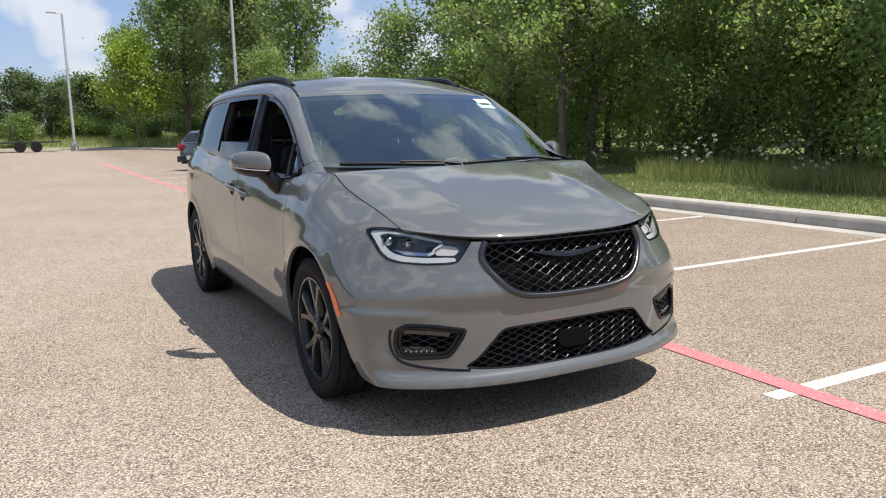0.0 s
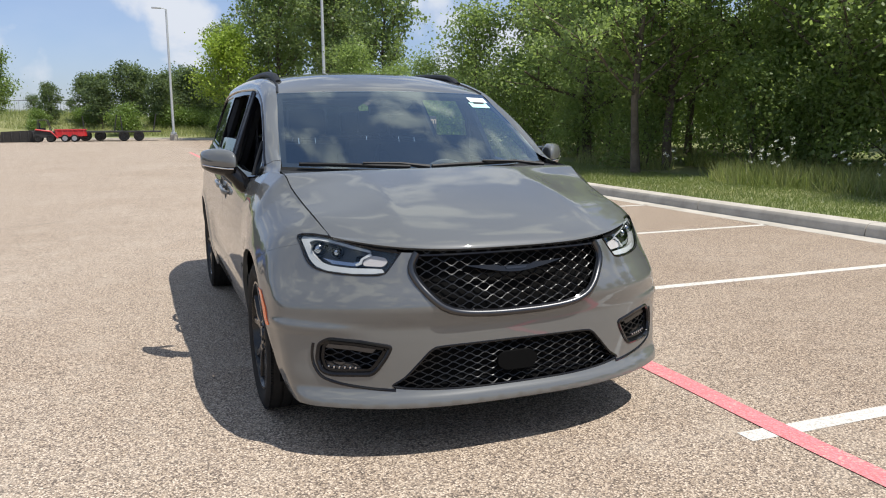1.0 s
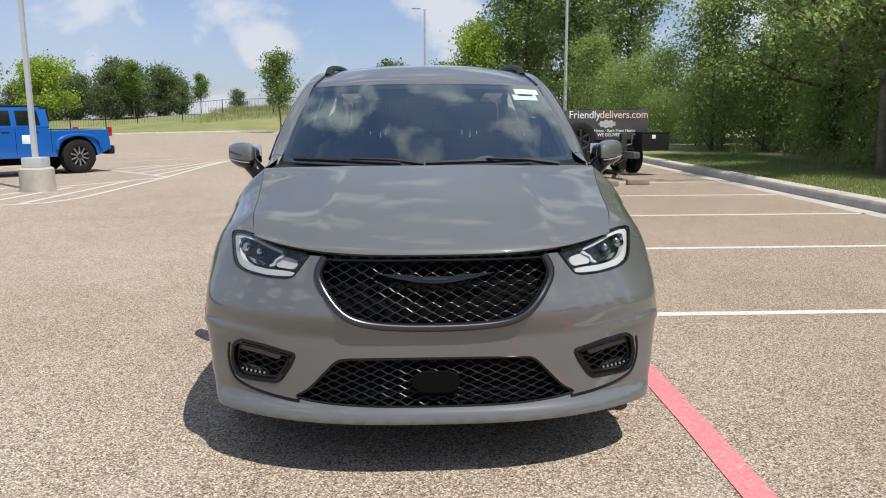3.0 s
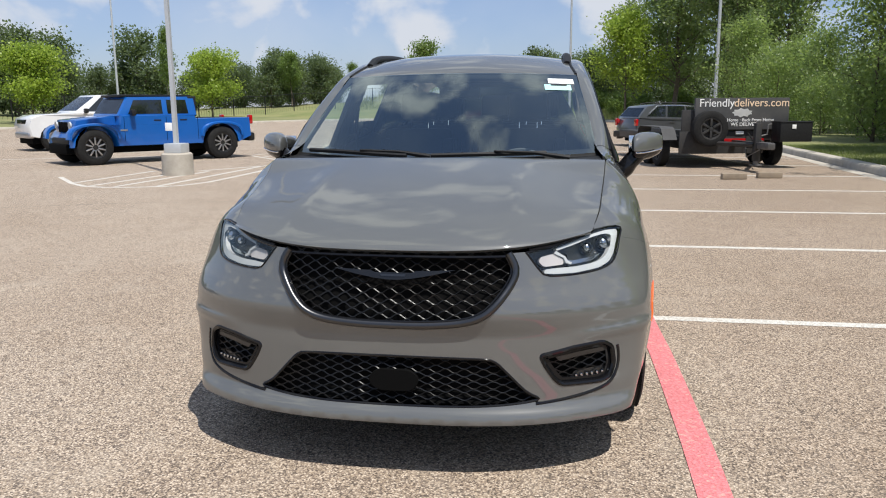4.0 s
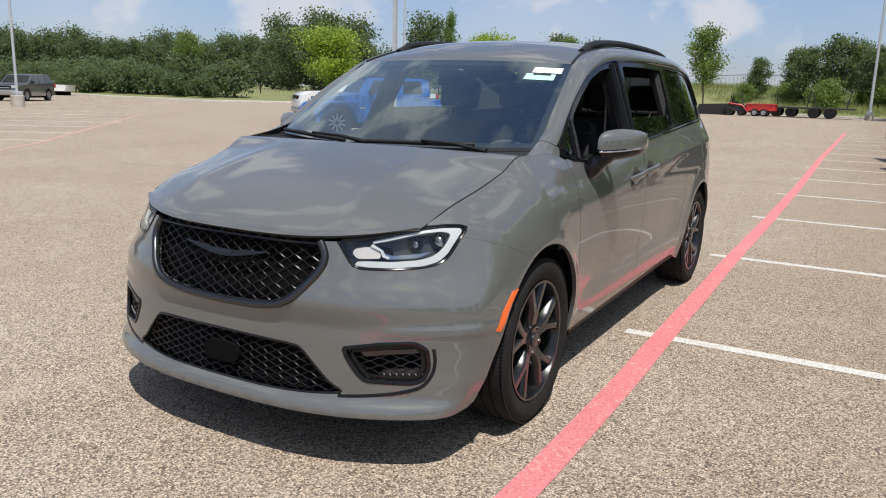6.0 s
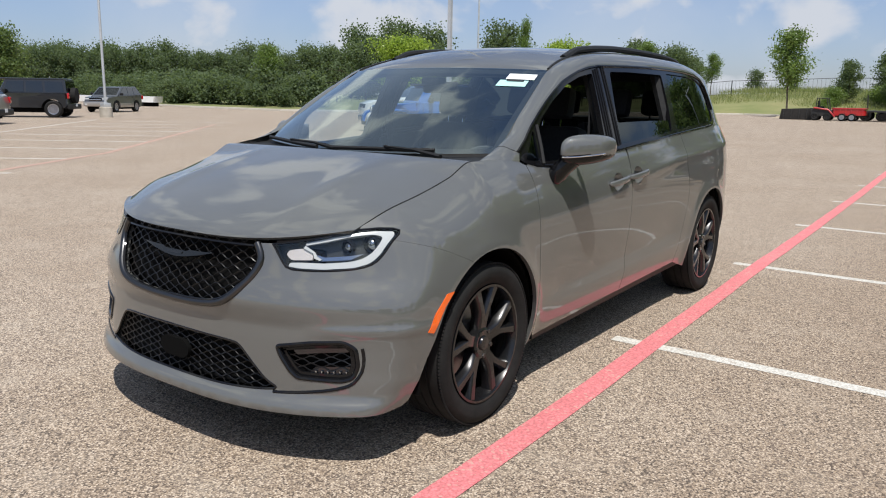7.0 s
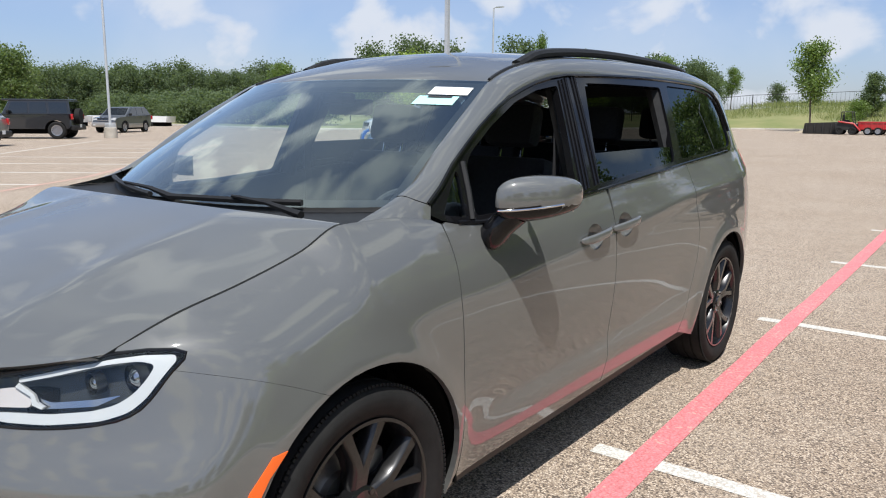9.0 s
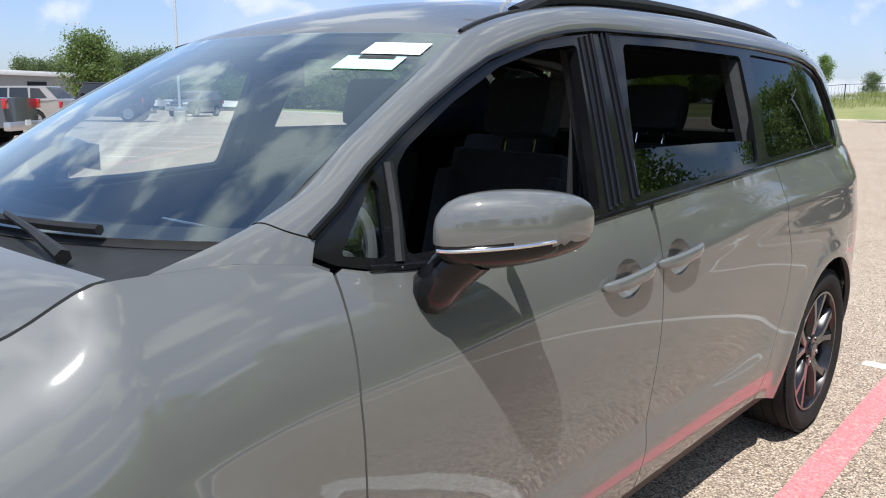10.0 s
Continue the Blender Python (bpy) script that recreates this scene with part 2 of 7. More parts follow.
def glass(name, tint, rough=0.0, gloss=2.0, least=0.0):
    """Thin pane: clear transmission with a tint, mirror gloss by Fresnel."""
    m = bpy.data.materials.new(name)
    m.use_nodes = True
    m.node_tree.nodes.clear()
    tr = m.node_tree.nodes.new("ShaderNodeBsdfTransparent")
    tr.inputs[0].default_value = (*tint, 1)
    gl = m.node_tree.nodes.new("ShaderNodeBsdfGlossy")
    gl.inputs["Color"].default_value = (0.9, 0.99, 1, 1)
    gl.inputs["Roughness"].default_value = rough
    fr = node(m, "ShaderNodeFresnel", IOR=1.52)
    dbl = node(m, "ShaderNodeMath")
    dbl.operation = "MULTIPLY_ADD"
    dbl.inputs[1].default_value, dbl.inputs[2].default_value = gloss, least
    dbl.use_clamp = True
    link(m, fr.outputs[0], dbl.inputs[0])
    mx = m.node_tree.nodes.new("ShaderNodeMixShader")
    o = m.node_tree.nodes.new("ShaderNodeOutputMaterial")
    link(m, dbl.outputs[0], mx.inputs[0])
    link(m, tr.outputs[0], mx.inputs[1])
    link(m, gl.outputs[0], mx.inputs[2])
    link(m, mx.outputs[0], o.inputs[0])
    return m


GLASS = glass("windscreen glass", (0.79, 0.91, 0.89), 0.0, 1.6, 0.1)
GLASS_DARK = glass("privacy glass", (0.05, 0.055, 0.055), 0.0, 0.9)
GLASS_SIDE = glass("tinted side glass", (0.5, 0.55, 0.54))
LENS = glass("clear lamp lens", (0.95, 0.96, 0.97), 0.0, 1.0)


# ---- building tools ----
from mathutils.geometry import delaunay_2d_cdt


def part(name, bm, material, parent=None, label="", smooth=True):
    """One bmesh as one mesh object under a thing or part."""
    me = bpy.data.meshes.new(name)
    bm.to_mesh(me)
    bm.free()
    return part_mesh(name, me, material, parent, label, smooth)


def part_mesh(name, me, material, parent=None, label="", smooth=True):
    for m in material if isinstance(material, (list, tuple)) else (material,):
        me.materials.append(m)
    if smooth:
        me.polygons.foreach_set("use_smooth", [True] * len(me.polygons))
        me.set_sharp_from_angle(angle=radians(38))
    ob = new(name, me)
    ob.parent = parent
    return tagged(ob, label)


def thing(name, label, category, m=None, group="", kind=""):
    ob = new(name)
    ob.empty_display_size = 0.2
    if m is not None:
        ob.matrix_world = m
    return tagged(ob, label, category, group, kind)


def box(bm, c, s, bevel=0.0, m=None):
    """A box of size s about c, its edges rounded by bevel."""
    r = bmesh.ops.create_cube(bm, size=1, matrix=Matrix.Translation(c) @ Matrix.Diagonal((*s, 1)))
    if bevel:
        es = {e for v in r["verts"] for e in v.link_edges}
        q = bmesh.ops.bevel(bm, geom=list(es), offset=bevel, segments=2, profile=0.6, affect="EDGES")
        vs = {v for f in q["faces"] for v in f.verts} | {v for v in r["verts"] if v.is_valid}
    else:
        vs = set(r["verts"])
    if m is not None:
        bmesh.ops.transform(bm, matrix=m, verts=list(vs))
    return bm


def boxes(*items):
    bm = bmesh.new()
    for c, s, *b in items:
        box(bm, c, s, b[0] if b else 0)
    return bm


def tube(bm, pts, radii, n=8, cap=True):
    """A round tube through points."""
    pts = [Vector(p) for p in pts]
    if isinstance(radii, (int, float)):
        radii = [radii] * len(pts)
    rings, side = [], None
    for i, p in enumerate(pts):
        d = (pts[min(i + 1, len(pts) - 1)] - pts[max(i - 1, 0)]).normalized()
        if side is None:
            side = d.orthogonal().normalized()
        side = (side - d * side.dot(d)).normalized()
        up = d.cross(side)
        rings.append([bm.verts.new(p + radii[i] * (math.cos(2 * math.pi * k / n) * side + math.sin(2 * math.pi * k / n) * up)) for k in range(n)])
    for a, b in zip(rings, rings[1:]):
        for k in range(n):
            bm.faces.new((a[k], a[(k + 1) % n], b[(k + 1) % n], b[k]))
    if cap:
        bm.faces.new(rings[0][::-1])
        bm.faces.new(rings[-1])
    return bm


def lathe(bm, prof, n=48, axis="X"):
    """Turn a profile of (along, radius) pairs about an axis."""
    rings = []
    for a, r in prof:
        ring = []
        for k in range(n):
            t = 2 * math.pi * k / n
            c, s = r * math.cos(t), r * math.sin(t)
            ring.append(bm.verts.new((a, c, s) if axis == "X" else (c, s, a)))
        rings.append(ring)
    for a, b in zip(rings, rings[1:]):
        for k in range(n):
            bm.faces.new((a[k], a[(k + 1) % n], b[(k + 1) % n], b[k]))
    return rings


def grid_mesh(bm, f, nu, nv):
    """A grid of points f(u, v), u and v from 0 to 1."""
    vs = [[bm.verts.new(f(i / nu, j / nv)) for j in range(nv + 1)] for i in range(nu + 1)]
    for i in range(nu):
        for j in range(nv):
            bm.faces.new((vs[i][j], vs[i + 1][j], vs[i + 1][j + 1], vs[i][j + 1]))
    return vs


def keyed(keys):
    """A smooth curve through (position, value) keys, with no overshoot."""
    xs, ys = [k[0] for k in keys], [k[1] for k in keys]
    d = [(b - a) / (q - p) for a, b, p, q in zip(ys, ys[1:], xs, xs[1:])]
    t = [d[0]] + [0.0 if a * b <= 0 else 2 * a * b / (a + b) for a, b in zip(d, d[1:])] + [d[-1]]

    def f(x):
        if x <= xs[0]:
            return ys[0] + t[0] * (x - xs[0])
        if x >= xs[-1]:
            return ys[-1] + t[-1] * (x - xs[-1])
        i = max(k for k in range(len(xs) - 1) if xs[k] <= x)
        h = xs[i + 1] - xs[i]
        s = (x - xs[i]) / h
        return ((1 + 2 * s) * (1 - s) ** 2 * ys[i] + s * (1 - s) ** 2 * h * t[i] + s * s * (3 - 2 * s) * ys[i + 1] + s * s * (s - 1) * h * t[i + 1])

    return f


def thicken(bm, d):
    """Give a sheet thickness d against its normals."""
    bm.normal_update()
    bmesh.ops.solidify(bm, geom=bm.faces[:], thickness=d)
    return bm


def inside(p, poly):
    c = False
    for (ax, ay), (bx, by) in zip(poly, poly[1:] + poly[:1]):
        if (ay > p[1]) != (by > p[1]) and p[0] < ax + (p[1] - ay) / (by - ay) * (bx - ax):
            c = not c
    return c


def area(poly):
    return 0.5 * sum(a[0] * b[1] - b[0] * a[1] for a, b in zip(poly, poly[1:] + poly[:1]))


def inset(poly, d):
    """Move a loop inwards by d."""
    s = 1 if area(poly) > 0 else -1
    out, n = [], len(poly)
    for i in range(n):
        a, b, c = poly[i - 1], poly[i], poly[(i + 1) % n]
        tx, ty = c[0] - a[0], c[1] - a[1]
        k = math.hypot(tx, ty) or 1
        out.append((b[0] - s * ty / k * d, b[1] + s * tx / k * d))
    return out


def densify(loop, step=0.02):
    out = []
    for p, q in zip(loop, loop[1:] + loop[:1]):
        m = max(1, int(math.hypot(q[0] - p[0], q[1] - p[1]) / step))
        out += [(p[0] + (q[0] - p[0]) * k / m, p[1] + (q[1] - p[1]) * k / m) for k in range(m)]
    return out


# ---- ground ----
LOT = [(6.62, -70), (6.62, 6), (6.9, 18), (7.3, 32), (7.6, 50), (5.5, 62), (0, 71), (-10, 77), (-19, 81), (-26, 74), (-37, 49), (-44, 40), (-58, 41), (-80, 47), (-130, 52), (-130, -70)]


def lot_distance(x, y):
    """Metres outside the lot's edge, negative inside."""
    best, inside = 1e9, False
    for (ax, ay), (bx, by) in zip(LOT, LOT[1:] + LOT[:1]):
        dx, dy = bx - ax, by - ay
        k = max(0, min(1, ((x - ax) * dx + (y - ay) * dy) / (dx * dx + dy * dy)))
        best = min(best, math.hypot(x - ax - k * dx, y - ay - k * dy))
        if (ay > y) != (by > y) and x < ax + (y - ay) / (by - ay) * dx:
            inside = not inside
    return -best if inside else best


def land(x, y):
    """Height of the land beyond the kerbs."""
    d = lot_distance(x, y)
    if d < 0:
        return -0.06
    if d < 0.3:
        return 0.1
    s = min(1, d / 22)
    s = s * s * (3 - 2 * s)
    hill = 2.6 * math.exp(-(((x + 18) / 26) ** 2)) if y > 40 else 0.5
    if x < -35:
        hill = max(hill, 0.7)
    return 0.12 + s * hill + 0.12 * noise.noise(Vector((x * 0.12, y * 0.12, 0))) * min(1, d / 4)


def steps(lo, hi, near, far):
    """Grid lines that are close together near the lot and wide apart far away."""
    v, at = [], lo
    while at < hi:
        v.append(at)
        at += near if -60 < at < 110 else far
    return v + [hi]


lot_loop = densify(LOT, 2.0)
low_ring, top_ring = inset(lot_loop, -0.06), inset(lot_loop, -0.27)
spots, heights, ring_edges = [], [], []
for ring, z in ((low_ring, -0.06), (top_ring, 0.12)):
    at = len(spots)
    spots += [Vector(p) for p in ring]
    heights += [z] * len(ring)
    ring_edges += [(at + i, at + (i + 1) % len(ring)) for i in range(len(ring))]
for x in steps(-1500, 1500, 2.0, 45):
    for y in steps(-1500, 1500, 2.0, 45):
        d = lot_distance(x, y)
        if d > 0.9 or d < -0.9:
            spots.append(Vector((x, y)))
            heights.append(land(x, y) if max(abs(x), abs(y)) < 300 else 1.0)
v2, _, tris, source, *_ = delaunay_2d_cdt(spots, ring_edges, [], 0, 1e-6)
me = bpy.data.meshes.new("ground")
me.from_pydata([(p.x, p.y, heights[o[0]] if o else 0.1) for p, o in zip(v2, source)], [], tris)
tagged(part_mesh("ground", me, GRASS_GROUND), "grassy land round the car park", "ground", kind="structure")

bm = bmesh.new()
bm.faces.new([bm.verts.new((x, y, 0)) for x, y in LOT])
bmesh.ops.triangulate(bm, faces=bm.faces[:])
tagged(part("road", bm, ASPHALT), "tan exposed-aggregate asphalt of a car park", "car park", kind="structure")


def stripe(name, pts, w, material, label, z=0.002):
    """A painted line through points, with slightly uneven edges."""
    bm = bmesh.new()
    pts = [Vector((*p, z)) for p in pts]
    dense = []
    for a, b in zip(pts, pts[1:]):
        k = max(1, int((b - a).length / 0.25))
        dense += [a.lerp(b, i / k) for i in range(k)]
    dense.append(pts[-1])
    prev = None
    for i, p in enumerate(dense):
        d = (dense[min(i + 1, len(dense) - 1)] - dense[max(i - 1, 0)]).normalized()
        s = Vector((-d.y, d.x, 0)) * (w / 2)
        e = 0.006 * noise.noise(p * 3)
        cur = (bm.verts.new(p + s * (1 + e / w * 2)), bm.verts.new(p - s * (1 - e / w * 2)))
        if prev:
            bm.faces.new((prev[0], prev[1], cur[1], cur[0]))
        prev = cur
    ob = part(name, bm, material, None)
    return tagged(ob, label, "line marking", "painted lines", "structure")


for k in range(-3, 16):
    y = 1.5 + 2.743 * k
    stripe("trim_white_line", [(0.96 - 0.012 * y, y + 0.02), (6.28 + 0.016 * y, y + 0.0)], 0.1, WHITE_LINE, "white painted stall line on the asphalt")
stripe("trim_red_line", [(1.27, -9), (1.185, -1.2), (1.2, -0.2), (1.19, 0.8), (1.17, 1.5), (1.12, 4.2), (1.095, 6.8), (1.03, 11.0), (0.86, 18), (0.6, 36)], 0.128, RED_LINE, "faded red painted line on the asphalt", 0.0045)
# hatched island and stall lines on the far side of the lane
stripe("trim_white_line", [(-9.83, 11.0), (-8.72, 9.77), (-8.1, 9.25), (-7.6, 9.12), (-7.0, 9.2), (-6.4, 9.5), (-6.16, 10.2), (-6.13, 11.1), (-6.16, 15.2), (-6.36, 19.2), (-6.38, 22.6), (-5.65, 23.2)], 0.1, WHITE_LINE, "white painted edge of a hatched island")
stripe("trim_white_line", [(-8.6, 18.1), (-6.18, 15.33)], 0.1, WHITE_LINE, "white painted edge of a hatched island")
for a, b in (((-8.73, 9.89), (-8.6, 12.6)), ((-8.06, 9.35), (-7.75, 12.4)), ((-7.5, 9.27), (-7.3, 12.6)), ((-6.75, 9.4), (-6.67, 14.3)), ((-7.6, 12.7), (-6.24, 15.0)),
             ((-8.72, 18.5), (-7.9, 20.3)), ((-8.03, 17.7), (-7.34, 21.3)), ((-7.35, 16.83), (-6.72, 22.1)), ((-6.72, 15.95), (-6.42, 22.4)), ((-9.8, 22.3), (-7.3, 25.6)), ((-11.7, 27.6), (-9.6, 29.3))):
    stripe("trim_white_line", [a, b], 0.1, WHITE_LINE, "white painted hatching on the asphalt")
for pts in ([(-10.0, 14.4), (-9.3, 13.55), (-8.38, 12.5)], [(-9.2, 16.9), (-8.6, 17.6), (-8.9, 19.4)], [(-9.6, 5.9), (-7.9, 6.1), (-6.2, 6.9), (-4.2, 7.4), (-2.6, 8.6)], [(-22, 8.5), (-17, 10.8), (-12.5, 12.4)]):
    stripe("trim_crack", pts, 0.022, TAR, "thin dark crack in the asphalt", 0.001)
for k in range(9):
    cx, cy = -11.0 - 1.95 * k, 3.6 + 2.2 * k
    stripe("trim_white_line", [(cx, cy), (cx - 4.2, cy - 3.3)], 0.13, WHITE_LINE, "white painted stall line on the asphalt")
stripe("trim_red_line", [(-11.5, 3.6), (-14, 7.2), (-25.6, 19.3)], 0.15, RED_FADED, "worn red painted line on the asphalt", 0.0045)
stripe("trim_white_line", [(-23.9, 9.3), (-33, 18.1)], 0.1, WHITE_LINE, "white painted lane line on the asphalt")
for k in range(5):
    stripe("trim_white_line", [(-15.2 - 0.5 * k, 16 + 2.6 * k), (-9.8 - 0.5 * k, 18.5 + 2.6 * k)], 0.1, WHITE_LINE, "white painted stall line on the asphalt")

# kerb: separate cast lengths with narrow joints, and a flush gutter
kerb = thing("kerb", "weathered concrete kerb along the lawn", "kerb", kind="structure")


def kerb_piece(a, b):
    a, b = Vector((*a, 0)), Vector((*b, 0))
    d = (b - a).normalized()
    o = Vector((d.y, -d.x, 0))
    prof = [(0, -0.05), (0.015, 0.10), (0.05, 0.145), (0.09, 0.155), (0.32, 0.155), (0.32, -0.05)]
    bm = bmesh.new()
    rings = []
    for p in (a + d * 0.008, a.lerp(b, 0.5), b - d * 0.008):
        rings.append([bm.verts.new(p + o * u + Vector((0, 0, z))) for u, z in prof])
    for r, s in zip(rings, rings[1:]):
        for i in range(len(prof) - 1):
            bm.faces.new((r[i], s[i], s[i + 1], r[i + 1]))
    bm.faces.new(rings[0])
    bm.faces.new(rings[-1][::-1])
    return bm


for (ax, ay), (bx, by) in zip(LOT[:-2], LOT[1:-1]):
    n = max(1, round(math.hypot(bx - ax, by - ay) / 3.05))
    for k in range(n):
        p = (ax + (bx - ax) * k / n, ay + (by - ay) * k / n)
        q = (ax + (bx - ax) * (k + 1) / n, ay + (by - ay) * (k + 1) / n)
        if math.hypot(*p) < 130 and p[1] > -30:
            part("kerb_stone", kerb_piece(p, q), CONCRETE, kerb)
stripe("trim_gutter", [(6.46, -40), (6.46, 6), (6.74, 18), (7.14, 32), (7.42, 49)], 0.3, CONCRETE, "pale concrete gutter along the kerb")


# ---- trees and plants ----
def leaves_mesh(name, centres, normals_bias, size, seed):
    """Many small four-cornered leaves, one loose island each."""
    rng = np.random.default_rng(seed)
    n = len(centres)
    a = rng.normal(size=(n, 3))
    a /= np.linalg.norm(a, axis=1)[:, None]
    face = rng.normal(size=(n, 3)) + normals_bias
    face /= np.linalg.norm(face, axis=1)[:, None]
    a -= face * (a * face).sum(1)[:, None]
    a /= np.linalg.norm(a, axis=1)[:, None]
    b = np.cross(face, a)
    s = size * rng.uniform(0.6, 1.35, n)[:, None]
    v = np.empty((n, 4, 3))
    v[:, 0], v[:, 2] = centres - a * s * 0.5, centres + a * s * 0.5
    v[:, 1], v[:, 3] = centres + b * s * 0.36 - a * s * 0.06, centres - b * s * 0.36 - a * s * 0.06
    me = bpy.data.meshes.new(name)
    me.vertices.add(4 * n)
    me.vertices.foreach_set("co", v.reshape(-1))
    me.loops.add(4 * n)
    me.loops.foreach_set("vertex_index", np.arange(4 * n, dtype=np.int32))
    me.polygons.add(n)
    me.polygons.foreach_set("loop_start", np.arange(0, 4 * n, 4, dtype=np.int32))
    me.update(calc_edges=True)
    return me


def limb(bm, rng, p, d, length, r, depth, tips, n=6):
    """A bending limb that forks; tips collects where leaves grow."""
    pts, radii = [p], [r]
    k = 4
    for i in range(k):
        d = (d + Vector(rng.normal(size=3)) * 0.13 + Vector((0, 0, 0.05))).normalized()
        p = p + d * length / k
        pts.append(p)
        radii.append(r * (1 - 0.55 * (i + 1) / k))
        if depth < 2 or i > 0:
            tips.append((p.copy(), depth))
    tube(bm, pts, radii, n, True)
    if depth <= 0:
        return
    for i in range(3 if depth > 1 else 2):
        q = pts[2 + i % 3]
        side = Vector(rng.normal(size=3))
        side = (side - d * side.dot(d)).normalized()
        limb(bm, rng, q, (d * 0.7 + side * 0.75).normalized(), length * rng.uniform(0.5, 0.72), r * 0.5, depth - 1, tips, 5)


def tree(name, label, height, trunk_r, crown_lo, spread, count, leaf_size, material, seed, m, upright=0.4, group="", boughs=22, clump=0.3, cone=0.0):
    """Tapered trunk with forking limbs, and a crown of many leaves about the twig ends."""
    rng = np.random.default_rng(seed)
    t = thing(name, label, "tree", m, group)
    bm, tips = bmesh.new(), []
    pts, radii, p = [], [], Vector((0, 0, -0.2))
    for i in range(9):
        pts.append(p.copy())
        radii.append(trunk_r * (1.25 if i == 0 else 1 - 0.1 * i))
        p = p + Vector((rng.normal() * 0.05 * height / 8, rng.normal() * 0.05 * height / 8, height * 0.96 / 8))
    tube(bm, pts, radii, 10)
    for k in range(boughs):
        f = crown_lo + (0.97 - crown_lo) * (k + rng.uniform(0, 0.8)) / boughs
        at = f * 8
        i = min(7, int(at))
        q = pts[i].lerp(pts[i + 1], at - i)
        ang = k * 2.4 + rng.uniform(-0.4, 0.4)
        d = Vector((math.cos(ang), math.sin(ang), upright + 0.5 * f)).normalized()
        shape = (0.45 + 0.55 * math.sin(math.pi * min(1, (f - crown_lo) / (1 - crown_lo) * 0.8 + 0.2)))
        if cone:
            shape = 1 - cone * (f - crown_lo) / (1 - crown_lo)
        limb(bm, rng, q, d, spread * shape * rng.uniform(0.7, 1.2), trunk_r * 0.42 * (1.15 - f), 1, tips)
    tips.append((pts[-1], 0))
    part("trunk", bm, BARK, t, "grey-brown furrowed trunk and limbs")
    c = np.array([tuple(q) for q, _ in tips])
    pick = c[rng.integers(0, len(c), count)]
    pos = pick + rng.normal(size=(count, 3)) * np.array([clump, clump, clump * 0.8])
    part_mesh("crown", leaves_mesh("crown", pos, np.array([0, 0, 0.55]), leaf_size, seed), material, t, "", False)
    return t


def turned(x, y, rz, s=1.0, z=None):
    return Matrix.LocRotScale((x, y, land(x, y) if z is None else z), Euler((0, 0, rz)), (s, s, s))


poplar_label = "tall green poplar with a ragged sunlit crown"


def poplar(h, r, lo, spread, count, seed, m, upright, cone, size=0.1, clump=0.2, leaves=LEAF_DARK):
    return tree("poplar_tree", poplar_label, h, r, lo, spread, count, size, leaves, seed, m, upright, "tree belt", 34, clump, cone)


POP = [poplar(9.0, 0.12, 0.2, 2.7, 19000, 11, turned(11.3, 12.9, 0), 0.3, 0.72), poplar(8.2, 0.11, 0.24, 2.4, 17000, 12, turned(9.9, 12.3, 1), 0.25, 0.72), poplar(10.0, 0.15, 0.14, 2.9, 20000, 13, turned(14.3, 12.0, 2), 0.35, 0.75)]
# the tall trees carry the leaves with shade in their colour
TALL = poplar(14.0, 0.19, 0.16, 3.3, 10500, 14, turned(17.5, 30, 2), 0.4, 0.0, 0.25, 0.36, LEAF_TALL_SHADED)
rng = random.Random(5)
belt = [(13.2, 9.4), (15.2, 17.0), (11.6, 17.2), (14.4, 6.4), (13.4, 3.6), (15.6, 9.0), (13.0, 22.0), (16.0, 13.0)]
for i, (x, y) in enumerate(belt):
    copy_thing(POP[i % 3], turned(x, y, rng.uniform(0, 6.3), rng.uniform(0.85, 1.1)))
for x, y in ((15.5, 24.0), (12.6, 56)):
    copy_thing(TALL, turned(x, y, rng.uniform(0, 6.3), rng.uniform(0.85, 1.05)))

bush = tree("shrub", "dense green shrub under the tree belt", 2.6, 0.04, 0.04, 1.25, 6500, 0.085, LEAF_SHRUB, 31, turned(11.9, 10.6, 0), 0.7, "shrubs", 14, 0.3)
tall_bush = tree("shrub", "tall leafy sapling under the tree belt", 4.4, 0.05, 0.06, 1.3, 9000, 0.09, LEAF_DARK, 32, turned(12.6, 7.2, 0), 0.8, "shrubs", 18, 0.3)
for i in range(30):
    y = 1.6 + i * 1.45 + rng.uniform(-0.5, 0.5)
    x = 12.6 + rng.uniform(-0.5, 1.4) + (1.6 if i % 3 == 0 else 0) - (1.9 if y > 13.5 else 0) - (0.8 if y < 5 else 0)
    copy_thing(tall_bush if i % 3 == 1 else bush, turned(x, y, rng.uniform(0, 6.3), rng.uniform(0.7, 1.35)))


for i in range(18):
    copy_thing(bush, turned(16.6 + rng.uniform(-0.6, 1.2), 3 + i * 1.7 + rng.uniform(-0.5, 0.5), rng.uniform(0, 6.3), rng.uniform(1.0, 1.5)))


